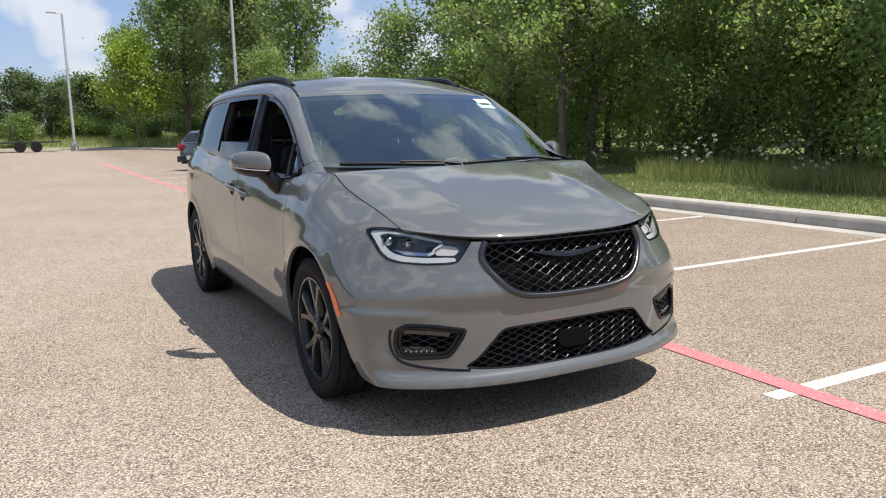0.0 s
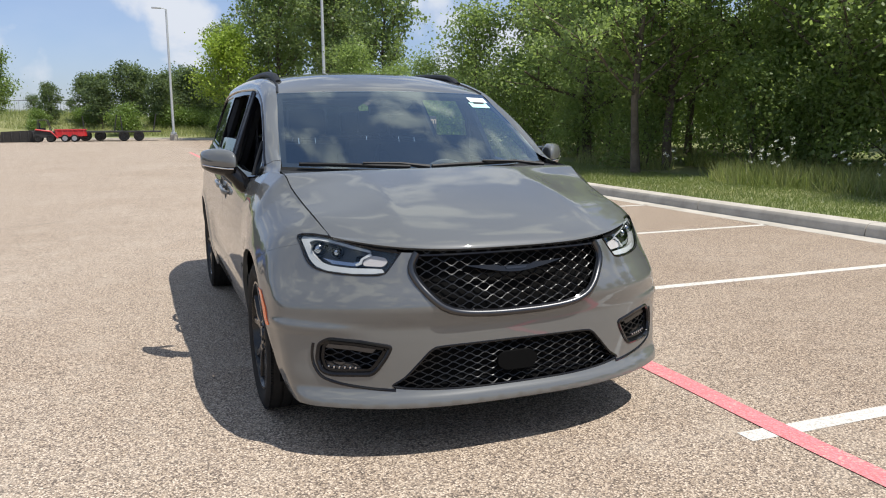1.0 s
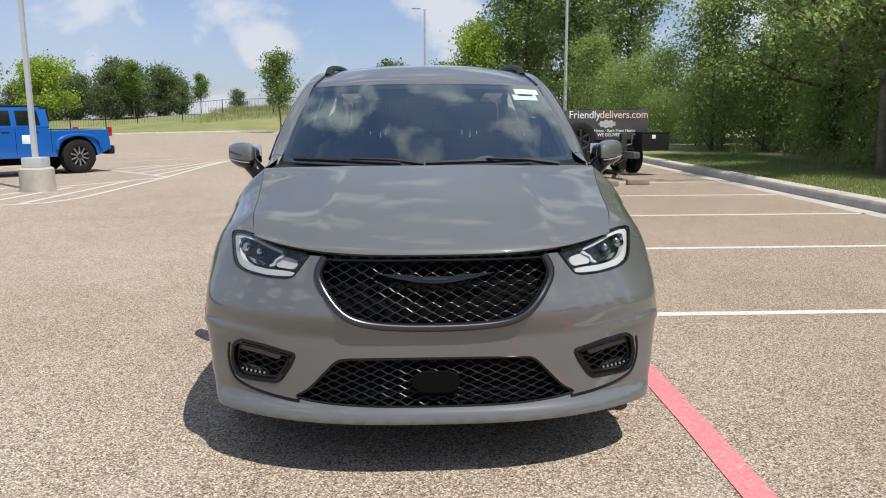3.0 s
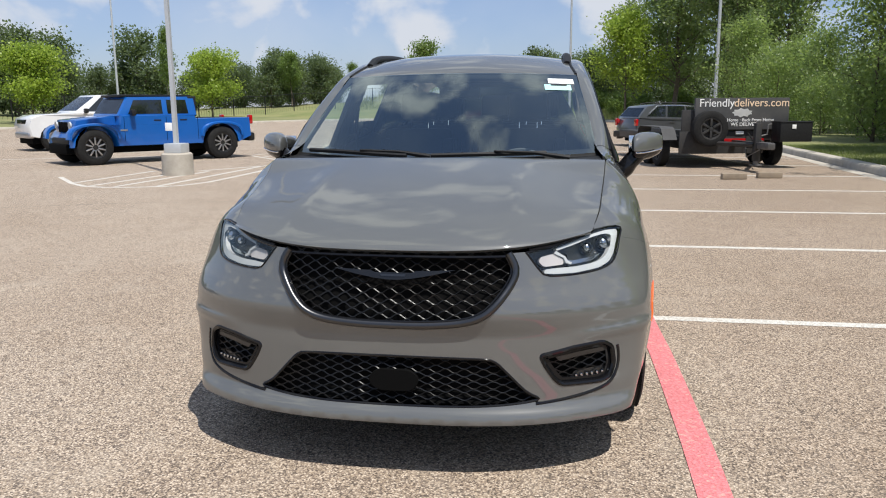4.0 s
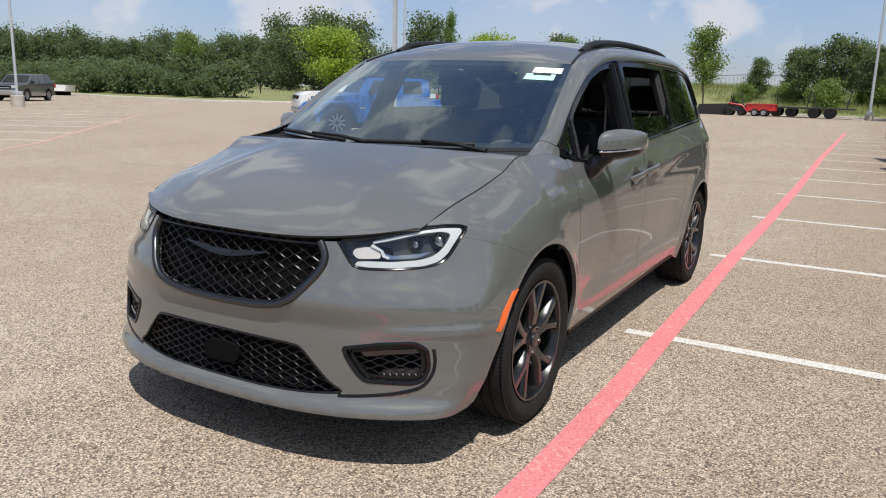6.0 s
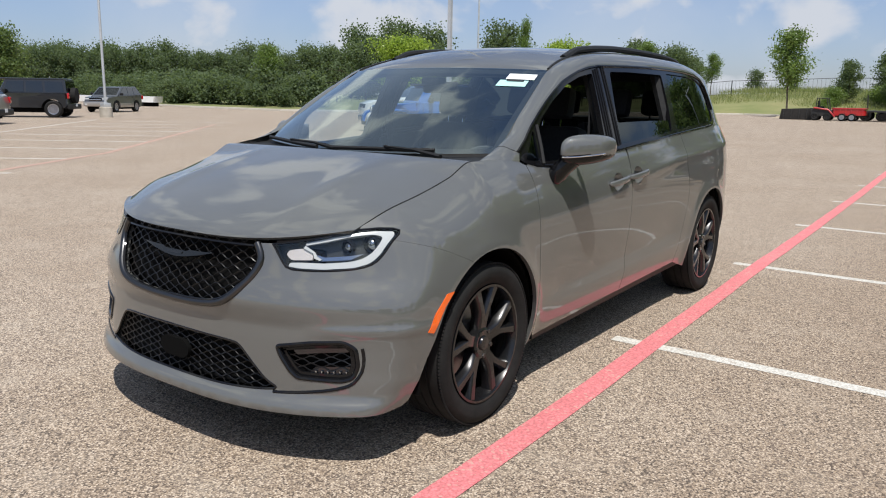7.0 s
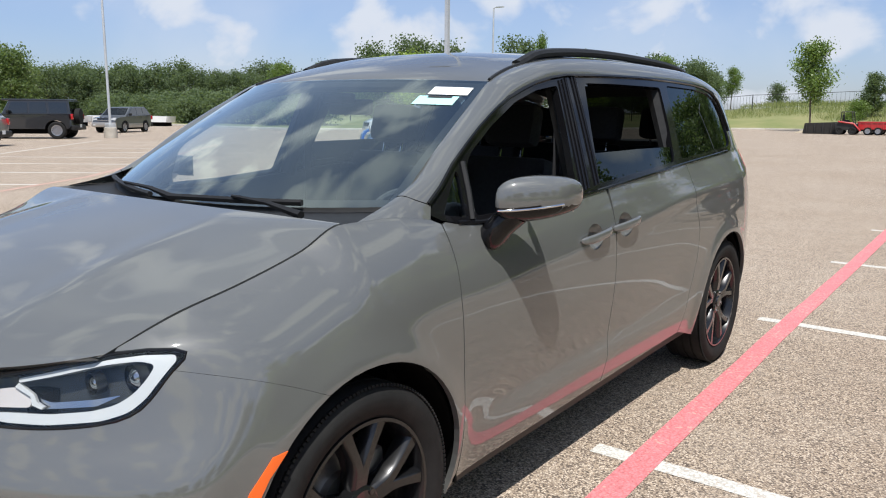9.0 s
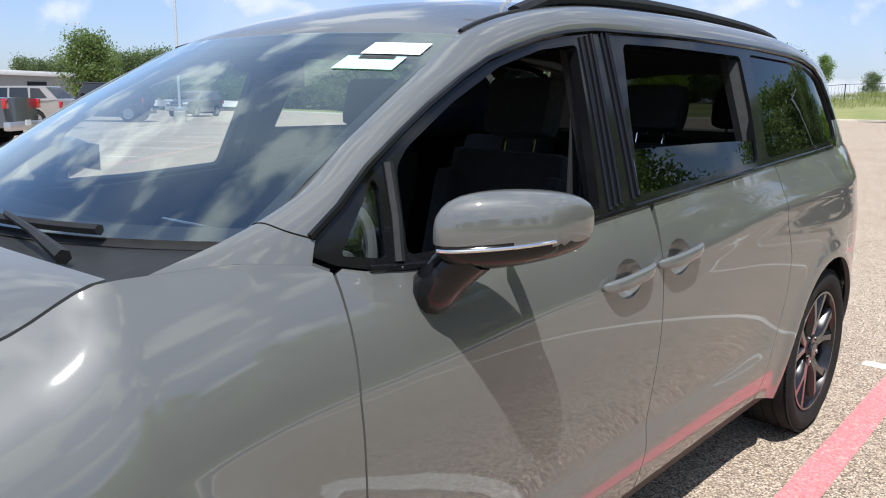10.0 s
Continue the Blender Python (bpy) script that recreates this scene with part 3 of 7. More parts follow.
def blades(name, label, spots, height, width, material, seed, category="grass", lean=0.35):
    """Upright grass blades as narrow triangles, in one mesh."""
    rng = np.random.default_rng(seed)
    n = len(spots)
    h = height * rng.uniform(0.45, 1.25, n)[:, None]
    ang = rng.uniform(0, 6.283, n)
    s = np.stack([np.cos(ang), np.sin(ang), np.zeros(n)], 1) * (width / 2)
    tip = spots + np.concatenate([rng.normal(size=(n, 2)) * lean * h, h], 1)
    v = np.stack([spots - s, spots + s, tip], 1)
    me = bpy.data.meshes.new(name)
    me.vertices.add(3 * n)
    me.vertices.foreach_set("co", v.reshape(-1))
    me.loops.add(3 * n)
    me.loops.foreach_set("vertex_index", np.arange(3 * n, dtype=np.int32))
    me.polygons.add(n)
    me.polygons.foreach_set("loop_start", np.arange(0, 3 * n, 3, dtype=np.int32))
    me.update(calc_edges=True)
    return tagged(part_mesh(name, me, material, None, "", False), label, category, kind="stuff")


def scatter(n, x0, x1, y0, y1, seed, keep=None):
    rng = np.random.default_rng(seed)
    p = np.stack([rng.uniform(x0, x1, n), rng.uniform(y0, y1, n)], 1)
    out = []
    for x, y in p:
        if keep is None or keep(x, y):
            out.append((x, y, land(x, y)))
    return np.array(out)


blades("lawn_grass", "short mown lawn behind the kerb", scatter(75000, 6.95, 10.4, -6, 22, 1, lambda x, y: lot_distance(x, y) > 0.33), 0.06, 0.012, GRASS_BLADE, 2)
blades("tall_grass", "tall pale wild grass along the tree belt", scatter(42000, 8.9, 13.0, -14, 22, 3, lambda x, y: x > 9.5 + 0.7 * noise.noise(Vector((x, y * 0.5, 0))) + (0.9 if y > 9.5 else 0) and (y < 9.5 or noise.noise(Vector((x * 0.8, y * 0.5, 4))) > 0.15)), 0.44, 0.02, TALL_GRASS, 4)
blades("meadow_grass", "wild meadow grass on the bank", scatter(60000, -30, 12, 58, 112, 5, lambda x, y: lot_distance(x, y) > 3.0 + 5.5 * min(1, max(0, (-5 - x) / 5)) + 1.2 * noise.noise(Vector((x * 0.4, y * 0.4, 0))) and x > -26 + 3 * noise.noise(Vector((y * 0.3, 0, 0)))), 0.62, 0.04, TALL_GRASS, 6)

# white umbels in the tall grass
for x, y, h in ((9.7, 7.75, 0.75), (9.8, 7.4, 0.8), (9.75, 7.5, 0.5), (10.1, 5.5, 0.45), (10.0, 5.0, 0.45), (10.3, 6.6, 0.6), (9.9, 8.3, 0.55), (10.2, 3.6, 0.5), (10.0, 1.9, 0.55), (9.9, 11.0, 0.5)):
    fl = thing("wild_flower", "white flowering umbel standing in tall grass", "flower", turned(x, y, x * 9), "wild flowers")
    bm, heads = bmesh.new(), []
    for k in range(4):
        tip = Vector((0.13 * math.cos(k * 1.7 + y), 0.13 * math.sin(k * 1.7 + y), h * (0.8 + 0.12 * k)))
        tube(bm, [(0, 0, -0.02), tip * 0.5 + Vector((0, 0, 0.05)), tip], 0.004, 5)
        heads += [tip + Vector((0.045 * math.cos(q * 2.4) * (q / 16) ** 0.5, 0.045 * math.sin(q * 2.4) * (q / 16) ** 0.5, 0.018 * (q % 3))) for q in range(16)]
    part("stem", bm, GRASS_BLADE, fl)
    tagged(part_mesh("umbel", leaves_mesh("umbel", np.array([tuple(p) for p in heads]), np.zeros(3), 0.024, 7), FLOWER, fl, "", False), kind="stuff")


# ---- the grey minivan: smooth body surfaces as functions, panels cut from them ----

SIDE_W = keyed([(-0.9, 0.955), (-0.5, 0.985), (-0.2, 0.997), (0.1, 1.0), (0.6, 0.982), (1.2, 0.985), (2.2, 0.99), (3.1, 1.0), (3.4, 0.985), (3.7, 0.93), (3.9, 0.86), (4.05, 0.74)])
TOP_X = keyed([(-0.6, 0.735), (-0.43, 0.768), (-0.25, 0.783), (-0.06, 0.8), (0.08, 0.812), (0.2, 0.828), (0.42, 0.865), (0.6, 0.9), (1.0, 0.925), (2.0, 0.93), (3.0, 0.905), (3.5, 0.865), (3.9, 0.76)])
TOP_Z = keyed([(-0.6, 0.917), (-0.43, 0.988), (-0.25, 1.032), (-0.06, 1.09), (0.08, 1.15), (0.25, 1.152), (0.42, 1.132), (0.55, 1.105), (0.75, 1.095), (1.25, 1.127), (2.03, 1.178), (2.4, 1.2), (3.44, 1.245), (4.0, 1.26)])
NOSE_Y = keyed([(0.15, -0.9), (0.2, -0.92), (0.235, -0.937), (0.265, -0.929), (0.29, -0.908), (0.31, -0.9), (0.4, -0.9), (0.5, -0.898), (0.555, -0.896), (0.595, -0.906), (0.645, -0.917), (0.69, -0.907), (0.74, -0.886), (0.8, -0.868), (0.87, -0.85), (1.0, -0.8)])
NOSE_K = keyed([(0.2, 0.35), (0.5, 0.37), (0.8, 0.52), (0.9, 0.57), (1.0, 0.6)])
CREASE_Z = keyed([(1.2, 0.95), (1.9, 1.0), (2.4, 1.05), (3.1, 1.085), (4.0, 1.1)])
HUB_Z, WHEELBASE = 0.364, 3.089


def side_x(y, z):
    """Half width of the body at a station y and height z, up to the belt line."""
    w, xt, zt = SIDE_W(y), TOP_X(y), TOP_Z(y)
    mid = 0.62
    if z > mid:
        k = max(0.0, (zt - z) / (zt - mid))
        x = xt + (w - xt) * (1 - max(0.0, 1 - k) ** 3.9)
        x += 0.009 * math.exp(-(((z - CREASE_Z(y)) / 0.04) ** 2)) * (0.5 + 0.5 * math.tanh((y - 1.7) * 3))
    else:
        x = w - 0.42 * (mid - z) ** 2
    if y > 0:
        dz = z - 0.462 - 0.034 * y
        scoop = math.exp(-((dz / (0.17 if dz > 0 else 0.06)) ** 2)) * (0.5 + 0.5 * math.tanh((y - 0.62) * 7)) * (0.5 - 0.5 * math.tanh((y - 2.45) * 7))
        x -= 0.021 * scoop
    for cy in (0.0, WHEELBASE):
        r = math.hypot(y - cy, z - HUB_Z)
        if z < 0.95:
            x += 0.012 * math.exp(-(((r - 0.43) / 0.055) ** 2))
    d = y - NOSE_Y(z)
    if d <= 0:
        return 0.0
    if y < 0.25:
        xf = (d / NOSE_K(z)) ** (1 / 2.9)
        x = (x ** -34 + xf ** -34) ** (-1 / 34)
    return x


def on_side(y, z):
    return Vector((side_x(y, z), y, z))


PIVOT = 0.1


def on_nose(a, z):
    """The front wrapped round a pivot: a is the angle times 0.95 m, positive to the driver's side."""
    t = a / 0.95
    s, c = math.sin(abs(t)), math.cos(t)
    lo, hi = 0.3, 1.5
    for _ in range(26):
        r = (lo + hi) / 2
        if PIVOT - r * c < NOSE_Y(z) or r * s > side_x(PIVOT - r * c, z):
            hi = r
        else:
            lo = r
    # brow over the fog lamps that fades towards the middle, and a dish round them
    reach = math.exp(-(((abs(a) - 0.83) / 0.2) ** 4))
    lo += reach * (0.011 * math.exp(-(((z - 0.553) / 0.02) ** 2)) - 0.006 * math.exp(-(((z - 0.44) / 0.075) ** 4)))
    return Vector((math.copysign(lo * s, a), PIVOT - lo * c, z))


def nose_at_x(x, z):
    lo, hi = 0.0, 1.45
    for _ in range(26):
        m = (lo + hi) / 2
        if on_nose(m, z).x < abs(x):
            lo = m
        else:
            hi = m
    return (math.copysign(lo, x), z)


def nose_at_y(y, z):
    return (0.95 * math.atan2(side_x(y, z), PIVOT - y), z)


def on_window(y, z):
    zt = TOP_Z(y)
    return Vector((TOP_X(y) - (z - zt) * 0.36 - 0.05 * max(0, z - zt) ** 2, y, z))


def normal_of(f, p, q, outward):
    h = 0.004
    n = (f(p + h, q) - f(p - h, q)).cross(f(p, q + h) - f(p, q - h))
    if n.length < 1e-12:
        return outward
    n.normalize()
    return n if n.dot(outward) > 0 else -n


def smooth_loop(pts, step=0.02, closed=True, round_=True):
    """Points along a rounded path through pts, at even steps."""
    n, out = len(pts), []
    P = [Vector((*p, 0)) if len(p) == 2 else Vector(p) for p in pts]
    for i in range(n if closed else n - 1):
        a, b, c, d = (P[(i + k) % n] if closed else P[min(max(i + k, 0), n - 1)] for k in (-1, 0, 1, 2))
        m = max(1, int((c - b).length / step))
        for k in range(m):
            t = k / m
            if round_:
                q = 0.5 * (2 * b + (c - a) * t + (2 * a - 5 * b + 4 * c - d) * t * t + (3 * b - a - 3 * c + d) * t ** 3)
            else:
                q = b.lerp(c, t)
            out.append(q)
    if not closed:
        out.append(P[-1])
    return [(q.x, q.y) for q in out] if len(pts[0]) == 2 else out


def corners(pts, r=0.02, step=0.02):
    """A closed polygon with its corners rounded by about r."""
    out, n = [], len(pts)
    P = [Vector(p) for p in pts]
    for i in range(n):
        a, b, c = P[i - 1], P[i], P[(i + 1) % n]
        u, v = (a - b), (c - b)
        ra = min(r, u.length * 0.45, v.length * 0.45)
        s, e = b + u.normalized() * ra, b + v.normalized() * ra
        for k in range(5):
            t = k / 4
            out.append((1 - t) ** 2 * s + 2 * t * (1 - t) * b + t * t * e)
    res = []
    for i, p in enumerate(out):
        q = out[(i + 1) % len(out)]
        m = max(1, int((q - p).length / step))
        res += [p.lerp(q, k / m) for k in range(m)]
    return [(p.x, p.y) for p in res]


def panel(name, f, outline, material, parent, label="", holes=(), step=0.035, depth=0.012, lift=0.0, mirror=False, centre=(0, 1.4, 0.7)):
    """A skin cut from the surface f by an outline with holes, with exact normals and folded edges."""
    pts, edges, faces = [], [], []
    loops = [list(outline)] + [list(h) for h in holes]
    for loop in loops:
        s = len(pts)
        pts += loop
        edges += [(s + i, s + (i + 1) % len(loop)) for i in range(len(loop))]
    rim = np.array(pts)
    x0, y0, x1, y1 = rim[:, 0].min(), rim[:, 1].min(), rim[:, 0].max(), rim[:, 1].max()
    row = 0
    yy = y0 + step / 2
    while yy < y1:
        xx = x0 + step / 2 + (step / 2 if row % 2 else 0)
        while xx < x1:
            if np.min((rim[:, 0] - xx) ** 2 + (rim[:, 1] - yy) ** 2) > (0.55 * step) ** 2 and inside((xx, yy), loops[0]) and not any(inside((xx, yy), h) for h in loops[1:]):
                pts.append((xx, yy))
            xx += step
        yy += step * 0.87
        row += 1
    v2, _, tris, *_ = delaunay_2d_cdt([Vector(p) for p in pts], edges, [], 0, 1e-6)
    keep = []
    for t in tris:
        c = ((v2[t[0]].x + v2[t[1]].x + v2[t[2]].x) / 3, (v2[t[0]].y + v2[t[1]].y + v2[t[2]].y) / 3)
        if inside(c, loops[0]) and not any(inside(c, h) for h in loops[1:]):
            keep.append(list(t))
    ctr = Vector(centre)
    co, no = [], []
    for v in v2:
        p = f(v.x, v.y)
        n = normal_of(f, v.x, v.y, (p - ctr).normalized())
        co.append(p + n * lift)
        no.append(n)
    count = {}
    for i, t in enumerate(keep):
        a, b, c = (co[k] for k in t)
        if (b - a).cross(c - a).dot(no[t[0]] + no[t[1]] + no[t[2]]) < 0:
            t.reverse()
        for e in ((t[0], t[1]), (t[1], t[2]), (t[2], t[0])):
            count[tuple(sorted(e))] = count.get(tuple(sorted(e)), []) + [e]
    if depth:
        for es in list(count.values()):
            if len(es) == 1:
                a, b = es[0]
                k = len(co)
                co += [co[a], co[b], co[b] - no[b] * depth, co[a] - no[a] * depth]
                no += [Vector((0, 0, 0))] * 4
                keep.append([k + 1, k, k + 3, k + 2])
    if mirror:
        co = [Vector((-p.x, p.y, p.z)) for p in co]
        no = [Vector((-p.x, p.y, p.z)) for p in no]
        keep = [t[::-1] for t in keep]
    used = sorted({i for t in keep for i in t})
    at = {k: i for i, k in enumerate(used)}
    me = bpy.data.meshes.new(name)
    me.from_pydata([co[k] for k in used], [], [[at[i] for i in t] for t in keep])
    me.materials.append(material)
    me.polygons.foreach_set("use_smooth", [True] * len(me.polygons))
    me.normals_split_custom_set_from_vertices([no[k] for k in used])
    ob = new(name, me)
    ob.parent = parent
    return tagged(ob, label)


def strip_tube(f, loop, r, lift=0.0, n=6, closed=True, mirror=False, centre=(0, 1.4, 0.7)):
    """A moulding that follows a loop on a surface."""
    bm = bmesh.new()
    pts = []
    for p, q in loop:
        v = f(p, q)
        v = v + normal_of(f, p, q, (v - Vector(centre)).normalized()) * lift
        pts.append(Vector((-v.x, v.y, v.z)) if mirror else v)
    if closed:
        pts.append(pts[0].copy())
    return tube(bm, pts, r, n, not closed)


def sheet(name, f, nu, nv, material, parent, label="", thick=0.0):
    bm = bmesh.new()
    grid_mesh(bm, f, nu, nv)
    if thick:
        thicken(bm, thick)
    return part(name, bm, material, parent, label)


van = thing("minivan", "warm grey seven-seat minivan with black wheels and open side windows", "car")

# outlines on the nose
arch = [(0.43 * -math.cos(a), HUB_Z + 0.43 * math.sin(a)) for a in np.linspace(math.acos(0.162 / 0.43), 0.3, 9)]
half_grille = [(0.0, 0.603), (0.12, 0.605), (0.24, 0.615), (0.315, 0.634), (0.37, 0.67), (0.425, 0.735), (0.452, 0.79), (0.446, 0.83), (0.424, 0.866)]
GR = [nose_at_x(*p) for p in smooth_loop(half_grille, 0.018, False)]
lamp_low = [(0.484, 0.868), (0.52, 0.82), (0.552, 0.783), (0.58, 0.774), (0.68, 0.772), (0.77, 0.779), (0.815, 0.795), (0.835, 0.825), (0.848, 0.88), (0.855, 0.905), (0.85, 0.921)]
LOW = [nose_at_x(*p) for p in smooth_loop(lamp_low, 0.018, False)]
tip = on_nose(*nose_at_x(0.849, 0.884))
SEAM = [(tip.y + (-0.162 - tip.y) * k / 8, tip.z + (0.7623 - tip.z) * k / 8 + 0.012 * math.sin(math.pi * k / 8)) for k in range(9)]
half = (GR + [nose_at_x(0.45, 0.867)] + LOW[:-3] + [nose_at_y(*p) for p in SEAM[:-1]] + [nose_at_y(*p) for p in arch]
        + [nose_at_y(-0.445, 0.42), nose_at_y(-0.47, 0.33), nose_at_y(-0.5, 0.25), nose_at_y(-0.53, 0.236)]
        + [nose_at_x(x, 0.23 - 0.002 * math.cos(x * 3)) for x in np.linspace(0.9, 0.0, 30)])
bumper_loop = half + [(-a, z) for a, z in half[::-1][1:-1]]


half_low = [(0.0, 0.484), (0.2, 0.483), (0.34, 0.479), (0.385, 0.468), (0.43, 0.425), (0.5, 0.352), (0.55, 0.318), (0.5, 0.302), (0.3, 0.29), (0.0, 0.287)]
LG = [nose_at_x(*p) for p in smooth_loop(half_low, 0.02, False)]
low_loop = LG + [(-a, z) for a, z in LG[::-1][1:-1]]
fog_pts = [(0.56, 0.487), (0.69, 0.51), (0.8, 0.517), (0.84, 0.49), (0.85, 0.42), (0.835, 0.37), (0.8, 0.357), (0.645, 0.362), (0.618, 0.385), (0.578, 0.445)]
FOG = [nose_at_x(x - 0.016, z) for x, z in corners(fog_pts, 0.018, 0.018)]
FOG_M = [(-a, z) for a, z in FOG]
panel("front_bumper", on_nose, densify(bumper_loop, 0.022), PAINT, van, "", [low_loop, FOG, FOG_M], 0.021, 0.03)

# grille: dark backing, woven diamond mesh, frame and winged bar
grille_loop = GR + [nose_at_x(x, 0.868) for x in np.linspace(0.41, -0.41, 40)] + [(-a, z) for a, z in GR[::-1][:-1]]
grille = panel("grille", lambda a, z: on_nose(a, z) + Vector((0, 0.055, 0)), inset(grille_loop, -0.004), DARK, van, "black diamond-mesh radiator grille", (), 0.05, 0)


def diamond_net(loop, z0, z1, width, dz, dx, lift, r):
    """Zigzag wires that meet to make a net of flat diamonds inside a loop."""
    bm = bmesh.new()
    rows = int((z1 - z0) / dz) + 1
    for k in range(rows):
        run = []
        m = int(2 * width / (dx / 4))
        for i in range(m + 1):
            a = -width + i * dx / 4
            ph = (i % 8) / 8
            wave = (1 - math.cos(2 * math.pi * ph)) / 2
            z = z0 + k * dz + (0.5 * dz) * (2 * wave - 1) * (1 if k % 2 else -1) * 0.94
            if inside((a, z), loop):
                p = on_nose(a, z)
                run.append(p + Vector((0, -lift - 0.004 * wave, 0)))
            elif len(run) > 1:
                tube(bm, run, r, 4, False)
                run = []
            else:
                run = []
        if len(run) > 1:
            tube(bm, run, r, 4, False)
    return bm


part("mesh", diamond_net(inset(grille_loop, -0.006), 0.6, 0.885, 0.5, 0.018, 0.0325, -0.018, 0.0027), MESH_BLACK, grille, "woven gloss black diamond mesh")
part("frame", strip_tube(on_nose, GR, 0.015, -0.002, 10, False), DARK_CHROME, grille, "smoked chrome grille surround")
part("frame", strip_tube(on_nose, GR, 0.015, -0.002, 10, False, True), DARK_CHROME, grille, "smoked chrome grille surround")
part("rim", strip_tube(on_nose, inset(grille_loop, 0.013), 0.006, -0.004, 6), GLOSS_BLACK, grille)
wing = [(-0.232, 0.012), (-0.14, 0.008), (-0.088, 0.007), (-0.07, 0.0), (0.07, 0.0), (0.088, 0.007), (0.14, 0.008), (0.232, 0.012), (0.15, -0.007), (0.07, -0.021), (0.02, -0.026), (-0.02, -0.026), (-0.07, -0.021), (-0.15, -0.007)]
badge = panel("badge", on_nose, densify([nose_at_x(x, 0.796 + z) for x, z in wing], 0.02), RIM, grille, "smoked metal winged bar", (), 0.02, 0.014, 0.004)
panel("nameplate", on_nose, densify([nose_at_x(x, 0.796 + z) for x, z in ((-0.045, -0.014), (0.045, -0.014), (0.05, -0.006), (-0.05, -0.006))], 0.02), DARK_CHROME, badge, "plain grey bar", (), 0.02, 0.004, 0.007)
low = panel("lower_grille", lambda a, z: on_nose(a, z) + Vector((0, 0.05, 0)), inset(low_loop, -0.004), DARK, van, "black lower intake with diamond mesh", (), 0.05, 0)
part("mesh", diamond_net(inset(low_loop, -0.006), 0.27, 0.5, 0.66, 0.0155, 0.0325, -0.016, 0.0026), MESH_BLACK, low, "woven gloss black diamond mesh")
part("frame", strip_tube(on_nose, inset(low_loop, 0.003), 0.006, -0.003, 6), GLOSS_BLACK, low)
panel("sensor_cover", lambda a, z: on_nose(a, z) + Vector((0, -0.004, 0)), corners([(-0.055, 0.345), (0.055, 0.345), (0.088, 0.37), (0.09, 0.4), (0.06, 0.427), (-0.06, 0.427), (-0.09, 0.4), (-0.088, 0.37)], 0.02), DARK, low, "matt black radar cover", (), 0.03, 0.02)
for mir in (False, True):
    s = -1 if mir else 1
    fog = panel("fog_lamp_bezel", lambda a, z: on_nose(a, z) + Vector((-0.02 if a > 0 else 0.02, 0.05, 0)), [(s * a, z) for a, z in inset(FOG, -0.004)], DARK, van, "recessed black fog lamp housing", (), 0.04, 0)
    part("frame", strip_tube(on_nose, inset(FOG, 0.004), 0.01, -0.004, 8, True, mir), GLOSS_BLACK, fog)
    panel("bezel", on_nose, FOG, GLOSS_BLACK, fog, "wide gloss black bezel", [inset(FOG, 0.026)], 0.02, 0.03, -0.012, mir)
    brow = [nose_at_x(*p) for p in corners([(0.61, 0.472), (0.7, 0.484), (0.79, 0.487), (0.8, 0.472), (0.7, 0.466), (0.625, 0.455)], 0.006)]
    panel("trim_strip", on_nose, brow, DARK_CHROME, fog, "satin grey strip", (), 0.02, 0.01, -0.012, mir)
    low_fog = [(s * p[0], p[1]) for p in [nose_at_x(*q) for q in corners([(0.655, 0.37), (0.8, 0.366), (0.826, 0.38), (0.826, 0.405), (0.8, 0.412), (0.69, 0.408)], 0.012)]]
    part("mesh", diamond_net([(s * a, z) for a, z in inset(FOG, 0.012)], 0.4, 0.52, 0.98, 0.0145, 0.0325, -0.024, 0.0026), MESH_BLACK, fog)
    panel("lens", on_nose, low_fog, DARK_CHROME, fog, "clear LED fog lamp strip", (), 0.02, 0.02, -0.022)
    bm = bmesh.new()
    for k in range(7):
        q = nose_at_x(0.69 + 0.02 * k, 0.388)
        v = on_nose(s * q[0], 0.388)
        box(bm, (v.x - s * 0.006, v.y + 0.018, 0.388), (0.009, 0.012, 0.014), 0.003)
    part("diffuser", bm, REFLECTOR, fog)
    sweep = [nose_at_x(*p) for p in smooth_loop([(0.535, 0.3), (0.62, 0.306), (0.72, 0.32), (0.785, 0.336), (0.82, 0.356), (0.842, 0.4), (0.846, 0.45), (0.84, 0.49)], 0.02, False)]
    part("lip_trim", strip_tube(on_nose, sweep, 0.008, -0.003, 8, False, mir), GLOSS_BLACK, van, "gloss black curved bumper moulding")

def light_stop_tray(u, v):
    """Flat tray behind the lower lip, added to keep sun out of the shadow below."""
    p = on_nose(0.95 * 0.98 * (2 * u - 1), 0.245)
    return Vector((p.x * (0.97 - 0.1 * v), p.y + 0.015 + (-0.25 - p.y) * v, 0.245 + 0.02 * v))


sheet("light_stop_tray", light_stop_tray, 40, 6, DARK, van, "", 0.008)

